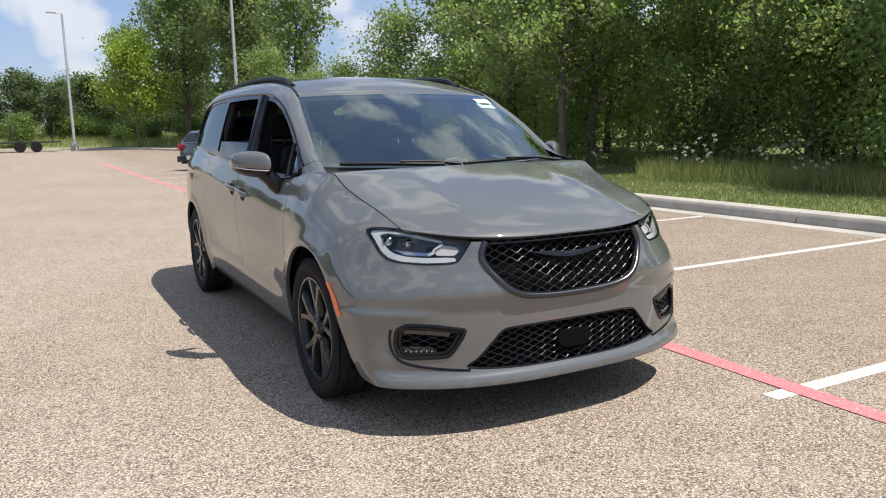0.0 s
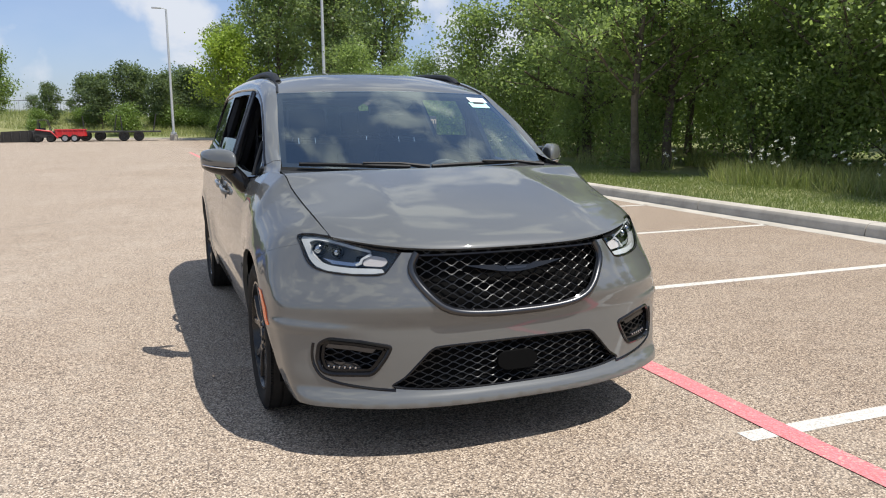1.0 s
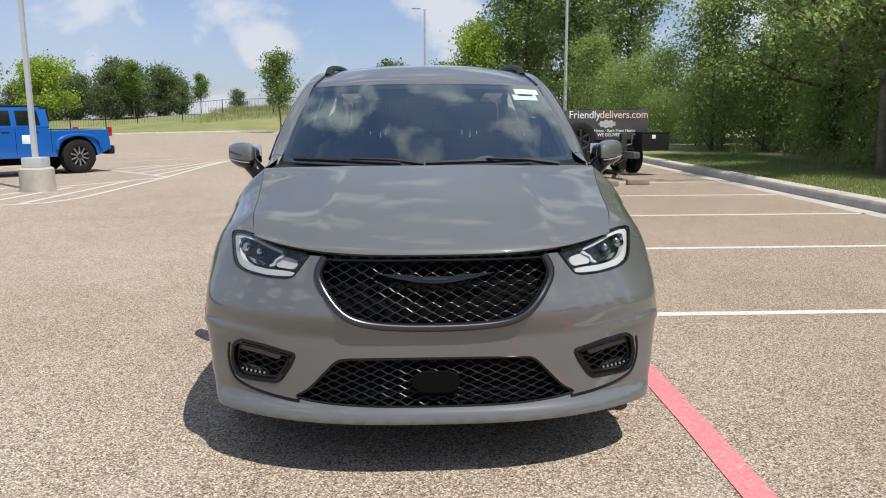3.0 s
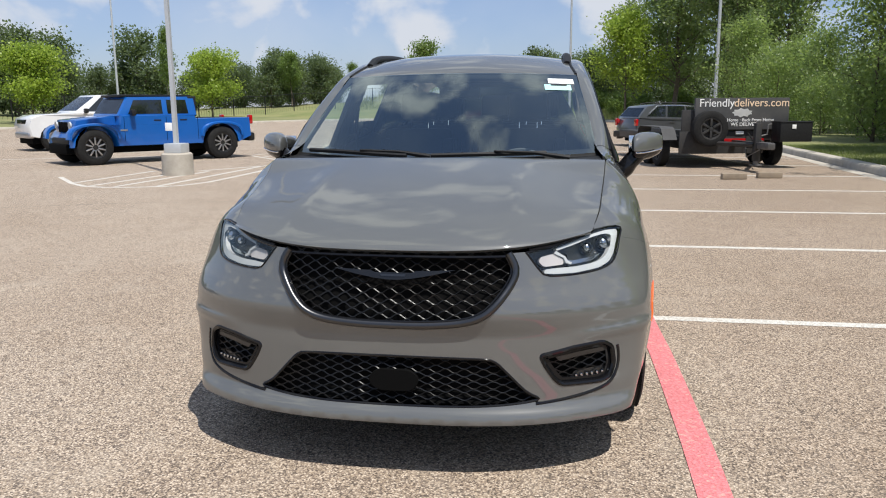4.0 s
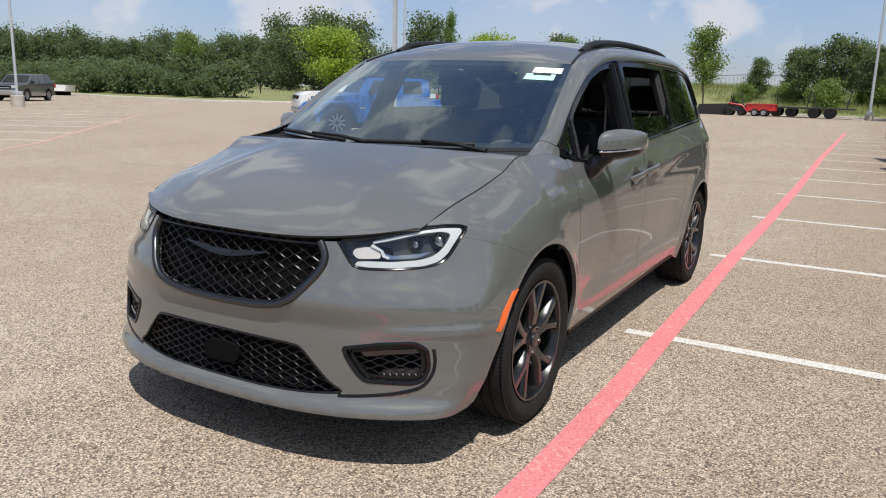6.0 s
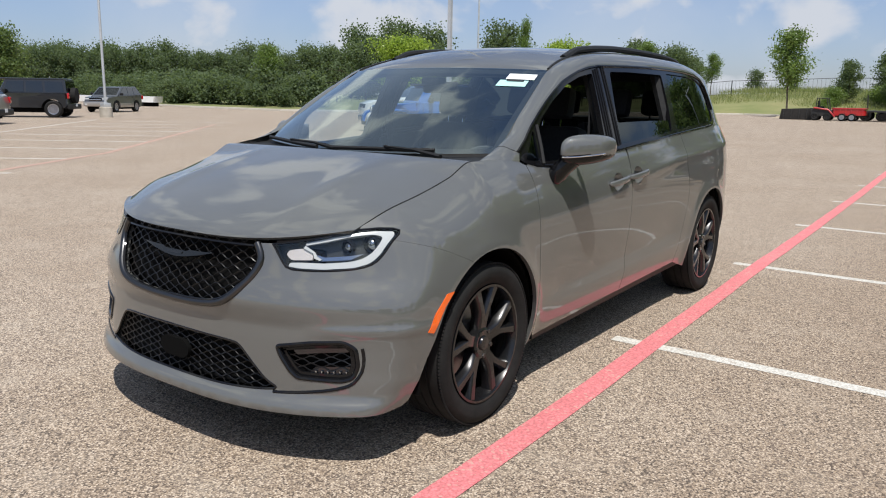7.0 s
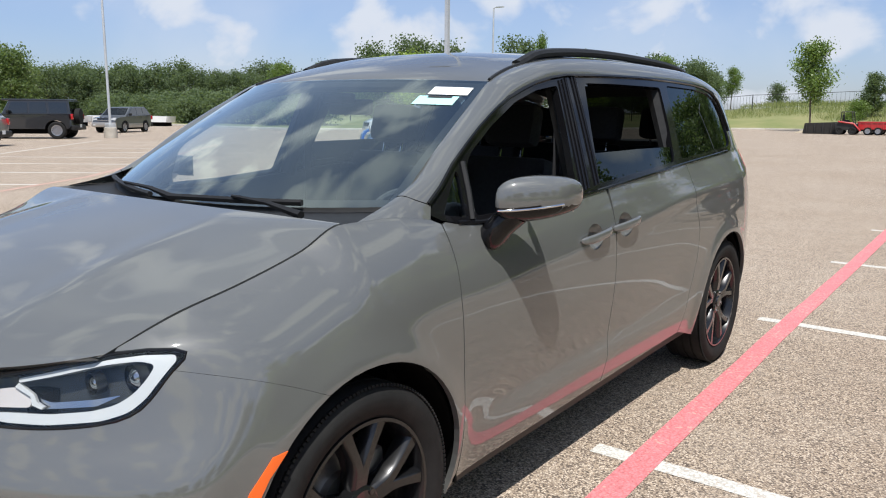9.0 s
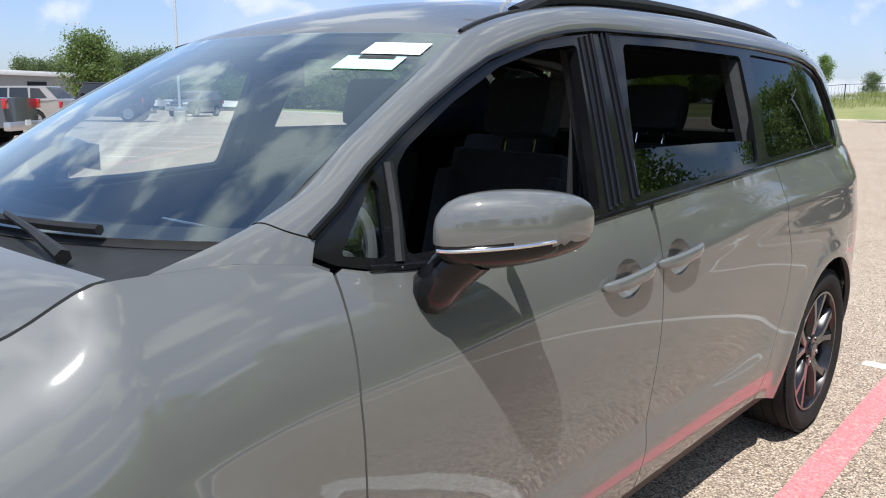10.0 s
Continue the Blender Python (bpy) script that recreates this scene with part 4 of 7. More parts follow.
# headlamps: dark housing, white light guides, projector, clear cover
lamp_top = [nose_at_x(x, z) for x, z in [(0.83, 0.929), (0.79, 0.931), (0.742, 0.926), (0.66, 0.902), (0.57, 0.881)]]
LAMP = densify(LOW + lamp_top, 0.018)
for mir in (False, True):
    lamp = panel("headlamp", on_nose, inset(LAMP, 0.002), LAMP_BACK, van, "LED headlamp with bright white light guides", (), 0.03, 0.0, -0.05, mir)
    wall = bmesh.new()
    ring_a, ring_b = [], []
    for p, q in inset(LAMP, 0.002):
        v = on_nose(p, q)
        n = normal_of(on_nose, p, q, (v - Vector((0, 1.4, 0.7))).normalized())
        for ring, d in ((ring_a, 0.0), (ring_b, -0.052)):
            w = v + n * d
            ring.append(wall.verts.new((-w.x if mir else w.x, w.y, w.z)))
    for i in range(len(ring_a)):
        wall.faces.new((ring_a[i], ring_a[i - 1], ring_b[i - 1], ring_b[i]))
    part("housing", wall, SATIN_BLACK, lamp)
    ring = [(0.558, 0.788), (0.6, 0.783), (0.68, 0.781), (0.77, 0.788), (0.808, 0.803), (0.826, 0.83), (0.838, 0.88), (0.844, 0.906), (0.836, 0.919), (0.79, 0.921), (0.742, 0.915), (0.66, 0.891), (0.6, 0.875),
            (0.603, 0.866), (0.66, 0.88), (0.742, 0.904), (0.79, 0.909), (0.818, 0.9), (0.815, 0.87), (0.804, 0.84), (0.784, 0.82), (0.75, 0.809), (0.68, 0.803), (0.6, 0.804), (0.562, 0.802)]
    guide = [nose_at_x(*p) for p in corners(ring, 0.012, 0.012)]
    panel("light_guide", on_nose, guide, LAMP_WHITE, lamp, "bright white curved light guide", (), 0.016, 0.02, -0.008, mir)
    shelf = [nose_at_x(*p) for p in corners([(0.655, 0.812), (0.75, 0.818), (0.785, 0.84), (0.742, 0.832), (0.67, 0.826), (0.64, 0.836)], 0.006, 0.012)]
    panel("reflector_shelf", on_nose, shelf, REFLECTOR, lamp, "silver reflector shelf", (), 0.02, 0.012, -0.024, mir)
    inner = [nose_at_x(*p) for p in corners([(0.56, 0.812), (0.636, 0.815), (0.632, 0.836), (0.596, 0.857), (0.548, 0.848), (0.54, 0.832)], 0.014)]
    panel("indicator", on_nose, inner, PEARL, lamp, "silver turn indicator reflector", (), 0.02, 0.02, -0.016, mir)
    edge = [nose_at_x(*p) for p in [(0.596, 0.857), (0.632, 0.838), (0.64, 0.82), (0.66, 0.812), (0.664, 0.818), (0.648, 0.827), (0.638, 0.843), (0.602, 0.866)]]
    panel("indicator_guide", on_nose, densify(edge, 0.012), LAMP_WHITE, lamp, "", (), 0.02, 0.01, -0.01, mir)
    for x, z, r in ((0.775, 0.866, 0.026), (0.712, 0.856, 0.02)):
        q = nose_at_x(x, z)
        v = on_nose(*q)
        bm = bmesh.new()
        bmesh.ops.create_uvsphere(bm, u_segments=20, v_segments=10, radius=r, matrix=Matrix.Translation((-v.x if mir else v.x, v.y + 0.052, v.z)))
        part("projector", bm, REFLECTOR, lamp, "round projector lens")
        bm = bmesh.new()
        tube(bm, [Vector((-v.x if mir else v.x, v.y + d, v.z)) for d in (0.035, 0.06)], r * 1.25, 20, False)
        part("collar", bm, DARK_CHROME, lamp)
    ob = panel("cover", on_nose, inset(LAMP, 0.003), LENS, lamp, "clear lamp cover", (), 0.03, 0, 0.001, mir)
    ob.visible_shadow = False
    part("hood_seal", strip_tube(on_nose, [nose_at_x(x, z) for x, z in [(0.79, 0.929), (0.742, 0.925), (0.66, 0.902), (0.57, 0.881), (0.5, 0.872)]], 0.009, -0.008, 6, False, mir), GLOSS_BLACK, lamp)
    part("seal", strip_tube(on_nose, inset(LAMP, 0.003), 0.004, 0.0, 5, True, mir), GLOSS_BLACK, lamp)


# bonnet
def bonnet(u, v):
    """u across from -1 to 1, v from the front lip to the windscreen; its sides follow the wings."""
    a = 2 * u - 1
    s = abs(a)
    y0 = NOSE_Y(0.87) + 0.57 * (0.738 * s) ** 2.9 - 0.004
    y1 = 0.02 + 0.06 * s * s
    ye = -0.617 + 0.697 * v
    ze = max(TOP_Z(ye), 0.922 - 0.01 * v) + 0.002
    zc = 0.877 + 0.286 * v ** 0.7 + 0.012 * math.sin(math.pi * v)
    ridge = 0.009 * math.exp(-(((s - 0.62 + 0.12 * v) / 0.09) ** 2)) * math.sin(math.pi * min(1, v * 1.02)) ** 0.8
    return Vector(((TOP_X(ye) - 0.0028) * a, y0 + (y1 - y0) * v, zc + (ze - zc) * s ** (3.2 - 0.6 * v) + ridge))


bm = bmesh.new()
gv = grid_mesh(bm, lambda u, v: bonnet(u, v ** 1.5), 64, 44)
lipv = [bm.verts.new(gv[i][0].co + Vector((0, 0.018, -0.012))) for i in range(65)]
for i in range(64):
    bm.faces.new((gv[i][0], lipv[i], lipv[i + 1], gv[i + 1][0]))
for col, d in ((0, 1), (64, -1)):
    fl = [bm.verts.new(gv[col][j].co + Vector((0.006 * d, 0, -0.001 - 0.024 * min(1.0, j / 16)))) for j in range(45)]
    for j in range(44):
        bm.faces.new((gv[col][j], gv[col][j + 1], fl[j + 1], fl[j]))
bmesh.ops.recalc_face_normals(bm, faces=bm.faces[:])
part("bonnet", bm, PAINT, van)


# sides, left and right
def edge_top(y0, y1, n):
    return [(y, TOP_Z(y) - 0.0005) for y in np.linspace(y0, y1, n)]


arch_f = [(0.43 * math.cos(a), HUB_Z + 0.43 * math.sin(a)) for a in np.linspace(-0.3, math.pi - math.acos(0.162 / 0.43), 22)]
arch_r = [(WHEELBASE + 0.425 * math.cos(a), HUB_Z + 0.425 * math.sin(a)) for a in np.linspace(-0.28, math.pi + 0.26, 30)]
lamp_side = [(p.y, p.z) for p in (on_nose(*q) for q in LOW[-3:] + lamp_top[:3])]
fender = SEAM[::-1] + lamp_side + edge_top(-0.56, 0.42, 34) + [(0.455, 1.115), (0.449, 1.05), (0.437, 0.9), (0.44, 0.76), (0.45, 0.5), (0.452, 0.3), (0.44, 0.27)] + arch_f
front_door = [(0.459, 0.272), (0.4545, 0.5), (0.4445, 0.76), (0.4415, 0.9), (0.4535, 1.05), (0.461, 1.112)] + edge_top(0.48, 1.54, 24) + [(1.556, 1.0), (1.556, 0.8), (1.55, 0.5), (1.535, 0.3)]
slide_door = [(1.5395, 0.3), (1.5545, 0.5), (1.5605, 0.8), (1.5605, 1.0)] + edge_top(1.5625, 2.5, 24) + [(2.53, 1.0), (2.58, 0.86), (2.565, 0.72), (2.49, 0.5), (2.44, 0.322)]
quarter = [(2.4445, 0.322), (2.4945, 0.5), (2.5695, 0.72), (2.5845, 0.86), (2.5345, 1.0)] + edge_top(2.505, 3.98, 30) + [(4.03, 1.0), (4.04, 0.7), (4.02, 0.4), (3.98, 0.3)] + arch_r
rocker = [(0.45, 0.235), (0.45, 0.275), (1.0, 0.287), (1.54, 0.305), (2.44, 0.326), (2.66, 0.335), (2.66, 0.28), (1.5, 0.255)]
win_top = [(0.42, 1.15), (0.43, 1.178), (0.503, 1.226), (0.584, 1.292), (0.696, 1.36), (0.785, 1.411), (0.911, 1.474), (1.009, 1.516), (1.12, 1.55), (1.229, 1.579), (1.36, 1.603), (1.493, 1.619), (1.908, 1.632), (2.3, 1.638), (2.661, 1.637), (3.0, 1.63), (3.2, 1.617), (3.36, 1.59), (3.45, 1.54), (3.49, 1.46), (3.5, 1.36), (3.48, 1.28)]
win_low = [(y, TOP_Z(y) + 0.004) for y in np.linspace(3.44, 0.47, 46)]
surround = densify(win_top + win_low, 0.03)
WIN_Z = keyed(win_top[1:18])


tri_hole = corners([(0.485, 1.14), (0.585, 1.125), (0.605, 1.255), (0.595, 1.275)], 0.012)
front_hole = corners([(0.635, 1.125), (0.95, 1.13), (1.305, 1.155), (1.36, 1.38), (1.4, 1.575), (1.229, 1.552), (1.05, 1.503), (0.86, 1.418), (0.7, 1.328), (0.66, 1.29)], 0.02)
slide_hole = corners([(1.51, 1.175), (2.0, 1.205), (2.37, 1.228), (2.43, 1.4), (2.47, 1.598), (1.9, 1.598), (1.64, 1.592), (1.58, 1.42)], 0.025)
quarter_hole = corners([(2.47, 1.235), (3.0, 1.26), (3.4, 1.275), (3.455, 1.3), (3.465, 1.38), (3.44, 1.48), (3.38, 1.55), (3.25, 1.588), (3.0, 1.603), (2.57, 1.61), (2.52, 1.4)], 0.03)
pane_low = corners([(1.49, 1.165), (2.0, 1.195), (2.385, 1.218), (2.41, 1.298), (2.0, 1.3), (1.545, 1.296)], 0.006)

# curves that bound the roof rail panel: window top, and windscreen edge with roof ditch
RAIL = [((0.42, 1.145), (0.818, 0.14, 1.153)), ((0.45, 1.19), (0.793, 0.27, 1.176)), ((0.584, 1.292), (0.766, 0.424, 1.223)), ((0.74, 1.386), (0.743, 0.61, 1.344)), ((0.911, 1.474), (0.702, 0.865, 1.495)),
        ((1.05, 1.53), (0.68, 1.011, 1.577)), ((1.229, 1.579), (0.652, 1.2, 1.634)), ((1.4, 1.608), (0.638, 1.4, 1.672)), ((1.7, 1.628), (0.63, 1.7, 1.7)), ((2.3, 1.638), (0.625, 2.3, 1.716)), ((2.9, 1.633), (0.615, 2.9, 1.71)),
        ((3.3, 1.604), (0.6, 3.3, 1.685)), ((3.6, 1.56), (0.575, 3.6, 1.635)), ((3.8, 1.52), (0.545, 3.8, 1.585))]
knots = [i / (len(RAIL) - 1) for i in range(len(RAIL))]
RA = [keyed([(k, r[0][i]) for k, r in zip(knots, RAIL)]) for i in (0, 1)]
RB = [keyed([(k, r[1][i]) for k, r in zip(knots, RAIL)]) for i in (0, 1, 2)]


def ditch(s):
    return Vector((RB[0](s), RB[1](s), RB[2](s)))


def rail_panel(s, t):
    a, b = on_window(RA[0](s), RA[1](s)), ditch(s)
    p = a.lerp(b, t)
    out = Vector((0.62, -0.25 if s < 0.3 else 0.0, 0.7)).normalized()
    w = min(1, s / 0.22)
    p = p + out * (0.02 + 0.014 * min(1, max(0, (s - 0.35) * 5))) * (4 * t * (1 - t)) ** 0.8 * w * w * (3 - 2 * w)
    if s < 0.1:
        y = 0.42 - 0.28 * t
        base = on_window(RA[0](0), RA[1](0)).lerp(ditch(0), t)
        p = p + (on_side(y, TOP_Z(y) - 0.001) - base) * (1 - s / 0.1) ** 2
    return p


HANDLES = ((1.366, 0.978), (1.652, 0.997))
for mir in (False, True):
    s = -1 if mir else 1
    flip = (lambda f: (lambda u, v: Vector((-f(u, v).x, f(u, v).y, f(u, v).z)))) if mir else (lambda f: f)
    panel("fender", on_side, densify(inset(fender, 0.0007), 0.022), PAINT, van, "", (), 0.03, 0.02, 0, mir)
    cups = [[(y0 + 0.004 + 0.068 * math.cos(t), z0 - 0.008 + 0.052 * math.sin(t)) for t in np.linspace(0, 2 * math.pi, 28, endpoint=False)] for y0, z0 in HANDLES]
    door = panel("front_door", on_side, densify(front_door, 0.025), PAINT, van, "closed front door with the window lowered", [cups[0]], 0.03, 0.02, 0, mir)
    slider = panel("sliding_door", on_side, densify(slide_door, 0.025), PAINT, van, "closed sliding door with a half-open window", [cups[1]], 0.03, 0.02, 0, mir)
    panel("quarter_panel", on_side, densify(quarter, 0.025), PAINT, van, "", (), 0.03, 0.02, 0, mir)
    panel("rocker", on_side, densify(rocker, 0.03), SATIN_BLACK, van, "", (), 0.05, 0.05, -0.006, mir)
    panel("window_surround", on_window, surround, GLOSS_BLACK, van, "gloss black window surround and pillars", [tri_hole, front_hole, slide_hole, quarter_hole], 0.045, 0.03, -0.004, mir)
    sheet("roof_rail_panel", flip(rail_panel), 90, 10, PAINT, van)
    part("window_moulding", strip_tube(on_window, win_low[2:-1], 0.008, 0.0, 6, False, mir), GLOSS_BLACK, van)
    part("window_moulding", strip_tube(on_window, win_top[1:-1], 0.008, 0.0, 6, False, mir), GLOSS_BLACK, van)
    d_pillar = [(3.42, 1.245)] + [(y, TOP_Z(y)) for y in np.linspace(3.46, 3.95, 8)] + [(3.9, 1.38), (3.8, 1.52), (3.6, 1.56), (3.42, 1.595), (3.5, 1.46), (3.515, 1.36), (3.5, 1.285)]
    panel("rear_pillar", on_window, densify(d_pillar, 0.03), PAINT, van, "", (), 0.04, 0.02, -0.001, mir)
    for nm, hole, g, par in (("corner_glass", tri_hole, GLASS_SIDE, door), ("pane", pane_low, GLASS_DARK, slider), ("quarter_glass", quarter_hole, GLASS_DARK, van)):
        panel(nm, on_window, inset(hole, -0.003), g, par, "dark tinted glass", (), 0.06, 0, -0.012, mir)
    part("window_divider", strip_tube(on_window, [(0.61, 1.115), (0.628, 1.2), (0.64, 1.3)], 0.012, -0.004, 6, False, mir), SATIN_BLACK, door)
    for k, (y0, y1) in enumerate(((1.345, 1.425), (1.375, 1.455), (1.405, 1.48), (1.47, 1.535), (1.5, 1.562))):
        part("pillar_moulding", strip_tube(on_window, [(y0 + (y1 - y0) * q, 1.15 + 0.445 * q + 0.006 * k) for q in np.linspace(0, 1, 8)], 0.006, -0.002, 6, False, mir), GLOSS_BLACK, van)
    # wheel arch liners
    for cy in (0.0, WHEELBASE):
        bm = bmesh.new()
        grid_mesh(bm, lambda u, v: Vector((s * (0.55 + 0.4 * v), cy - 0.45 * math.cos(math.pi * u), HUB_Z - 0.1 + 0.53 * math.sin(math.pi * u) ** 0.85)), 24, 2)
        part("wheel_arch_liner", thicken(bm, 0.01), DARK, van)
    # amber marker on the front edge of the arch
    mk = [nose_at_y(-0.305, 0.668), nose_at_y(-0.345, 0.665), nose_at_y(-0.41, 0.6), nose_at_y(-0.452, 0.53), nose_at_y(-0.425, 0.522), nose_at_y(-0.36, 0.618)]
    panel("side_marker", on_nose, densify(mk, 0.02), ORANGE, van, "amber side marker lamp", (), 0.02, 0.008, 0.004, mir)
    # shut line across the foot of the pillar
    seam = [flip(rail_panel)(0.058 + 0.066 * t, t) for t in np.linspace(0, 1, 12)]
    part("pillar_seam", tube(bmesh.new(), [p + Vector((-s * 0.0008, 0, -0.0008)) for p in seam], 0.0022, 5), DARK, van)
    # door handles: dished cup, grip bar and fixed end cap
    for (y0, z0), par in zip(HANDLES, (door, slider)):
        bm = bmesh.new()

        def bowl(u, v):
            y, z = y0 + 0.004 + 0.068 * v * math.cos(2 * math.pi * u), z0 - 0.008 + 0.052 * v * math.sin(2 * math.pi * u)
            return Vector((s * (side_x(y, z) - 0.001 - 0.034 * (1 - v ** 3)), y, z))

        grid_mesh(bm, bowl, 28, 8)
        bmesh.ops.remove_doubles(bm, verts=bm.verts[:], dist=0.0003)
        bmesh.ops.recalc_face_normals(bm, faces=bm.faces[:])
        part("handle_recess", bm, PAINT, par, "dished finger cup")
        bm = bmesh.new()

        def grip(u, v):
            q, ph = 2 * v - 1, 2 * math.pi * u
            taper = (1 - abs(q) ** 5) ** 0.5
            rise = 0.03 * (1 - abs(q) ** 3.5) + 0.004
            cx, cz = math.copysign(abs(math.cos(ph)) ** 0.7, math.cos(ph)), math.copysign(abs(math.sin(ph)) ** 0.7, math.sin(ph))
            return Vector((s * (side_x(y0 + 0.13 * q, z0) + rise - 0.004 + 0.011 * cx * taper), y0 + 0.132 * q, z0 + 0.012 * q + 0.0175 * cz * taper))

        grid_mesh(bm, grip, 18, 22)
        bmesh.ops.remove_doubles(bm, verts=bm.verts[:], dist=0.0004)
        bmesh.ops.recalc_face_normals(bm, faces=bm.faces[:])
        part("handle", bm, PAINT, par, "grey pull handle")
    # mirror: housing, chrome strip, black foot, glass
    mirror = thing("mirror", "", "")
    mirror.parent = van
    bm = bmesh.new()

    def house(u, v):
        t, ph = math.pi * (v - 0.5), 2 * math.pi * u
        cx = math.copysign(abs(math.cos(ph)) ** 0.75, math.cos(ph))
        sx = math.copysign(abs(math.sin(ph)) ** 0.8, math.sin(ph))
        w = max(0.0, math.cos(t)) ** 0.42
        x = 1.066 + 0.089 * math.sin(t)
        taper = 1 - 0.22 * (0.5 + 0.5 * math.sin(t))
        return Vector((s * x, 0.76 + 0.09 * math.sin(t) + 0.09 * cx * w - 0.01, 1.187 + 0.083 * sx * w * taper + 0.008 * math.sin(t)))

    grid_mesh(bm, house, 28, 16)
    bmesh.ops.remove_doubles(bm, verts=bm.verts[:], dist=0.0005)
    bmesh.ops.recalc_face_normals(bm, faces=bm.faces[:])
    low_faces = [f for f in bm.faces if f.calc_center_median().z < 1.163]
    for f in low_faces:
        f.material_index = 1
    part("housing", bm, [PAINT, GLOSS_BLACK], mirror, "grey mirror cap with black underside")
    bm = bmesh.new()
    ring = [house(u, v) for u, v in [(0.53 + 0.0, 0.2 + 0.05 * k) for k in range(14)]]
    tube(bm, [p + Vector((s * 0.001, -0.001, -0.012)) for p in ring], 0.0035, 6)
    part("indicator_strip", bm, CHROME, mirror, "bright chrome strip")
    bm = bmesh.new()
    foot = [((0.925, 0.665, 1.03), 0.035), ((0.945, 0.665, 1.065), 0.048), ((0.97, 0.675, 1.1), 0.045), ((1.01, 0.69, 1.14), 0.045)]
    tube(bm, [(s * p[0], p[1], p[2]) for p, _ in foot], [r for _, r in foot], 12)
    bmesh.ops.scale(bm, vec=(1, 1.25, 1), space=Matrix.Translation((0, -0.67, 0)), verts=bm.verts[:])
    part("foot", bm, GLOSS_BLACK, mirror, "gloss black mirror foot")
    bm = bmesh.new()
    box(bm, (s * 1.055, 0.853, 1.187), (0.16, 0.006, 0.1), 0.002)
    part("mirror_glass", bm, CHROME, mirror, "mirror glass")
    # roof rail
    bm = bmesh.new()
    rr = [(0.615, 1.3, 1.655), (0.615, 1.42, 1.698), (0.612, 1.6, 1.722), (0.605, 2.0, 1.744), (0.6, 2.5, 1.748), (0.592, 3.0, 1.738), (0.58, 3.3, 1.712), (0.57, 3.45, 1.665)]
    tube(bm, [(s * p[0], p[1], p[2]) for p in smooth_loop(rr, 0.08, False)], 0.02, 8)
    bmesh.ops.scale(bm, vec=(1.25, 1, 1), space=Matrix.Translation((-s * 0.59, 0, 0)), verts=bm.verts[:])
    part("roof_bar", bm, SATIN_BLACK, van, "black raised roof rail")
    bm = bmesh.new()
    tube(bm, [ditch(k) + Vector((-0.004, 0, 0.001)) if not mir else Vector((-ditch(k).x + 0.004, ditch(k).y, ditch(k).z + 0.001)) for k in np.linspace(0.39, 0.96, 40)], 0.008, 6)
    part("roof_ditch", bm, SATIN_BLACK, van)
    # tail lamp
    tl = [(3.8, 1.12), (3.93, 1.12), (3.96, 1.2), (3.92, 1.235), (3.84, 1.2)]
    panel("tail_lamp", on_side, corners(tl, 0.02), RED_LENS, van, "red tail lamp", (), 0.04, 0.01, 0.002, mir)


def roof(u, v):
    a = 2 * u - 1
    e = ditch(0.385 + 0.615 * v)
    s = abs(a)
    crown = 0.035 * min(1, v * 4.5) ** 0.6 * (1 - s ** 2.6)
    return Vector((e.x * a * 0.992, e.y - 0.125 * (1 - s ** 2.2) * max(0, 1 - v * 2.2), e.z + crown + 0.012 * (1 - s ** 2)))


sheet("roof", roof, 40, 60, PAINT, van, "", 0.02)
sheet("headliner", lambda u, v: roof(u, v) + Vector((0, 0, -0.05)), 12, 20, FABRIC, van)


def screen(u, v):
    """One smooth curved pane from the cowl to the roof."""
    a = 2 * u - 1
    bow = math.sin(math.pi * min(1.0, max(0.0, v)))
    c = Vector((0, 0.11 + 0.775 * v, 1.155 + 0.436 * v + 0.018 * bow))
    e = Vector((0.788 - 0.108 * v, 0.345 + 0.666 * v, 1.172 + 0.405 * v + 0.012 * bow))
    k = abs(a) ** 2.2
    return Vector((e.x * a * 0.998, c.y + (e.y - c.y) * k, c.z + (e.z - c.z) * k))


windscreen = sheet("windscreen", screen, 40, 30, GLASS, van, "clear windscreen with dark band")
windscreen.visible_shadow = False
bm = bmesh.new()
grid_mesh(bm, lambda u, v: screen(u, 0.935 + 0.06 * v) + Vector((0, 0.004, -0.008)), 30, 2)
part("sun_band", bm, SATIN_BLACK, windscreen, "black ceramic band")
for e in (0, 1):
    bm = bmesh.new()
    grid_mesh(bm, lambda u, v: screen(e + (0.022 * u if e == 0 else -0.022 * u), v) + Vector((0, 0.004, -0.008)), 1, 24)
    part("side_band", bm, SATIN_BLACK, windscreen)
bm = bmesh.new()
grid_mesh(bm, lambda u, v: screen(u, -0.02 + 0.075 * v) + Vector((0, 0.003, -0.006)), 30, 2)
part("lower_band", bm, SATIN_BLACK, windscreen)
sheet("cowl", lambda u, v: Vector(((2 * u - 1) * (0.806 - 0.02 * v), 0.07 * abs(2 * u - 1) ** 2 + (0.14 + 0.18 * abs(2 * u - 1) ** 2) * v, 1.137 + (0.002 + 0.022 * v) * abs(2 * u - 1) ** 2)), 20, 5, SATIN_BLACK, van, "black plastic wiper cowl", 0.01)

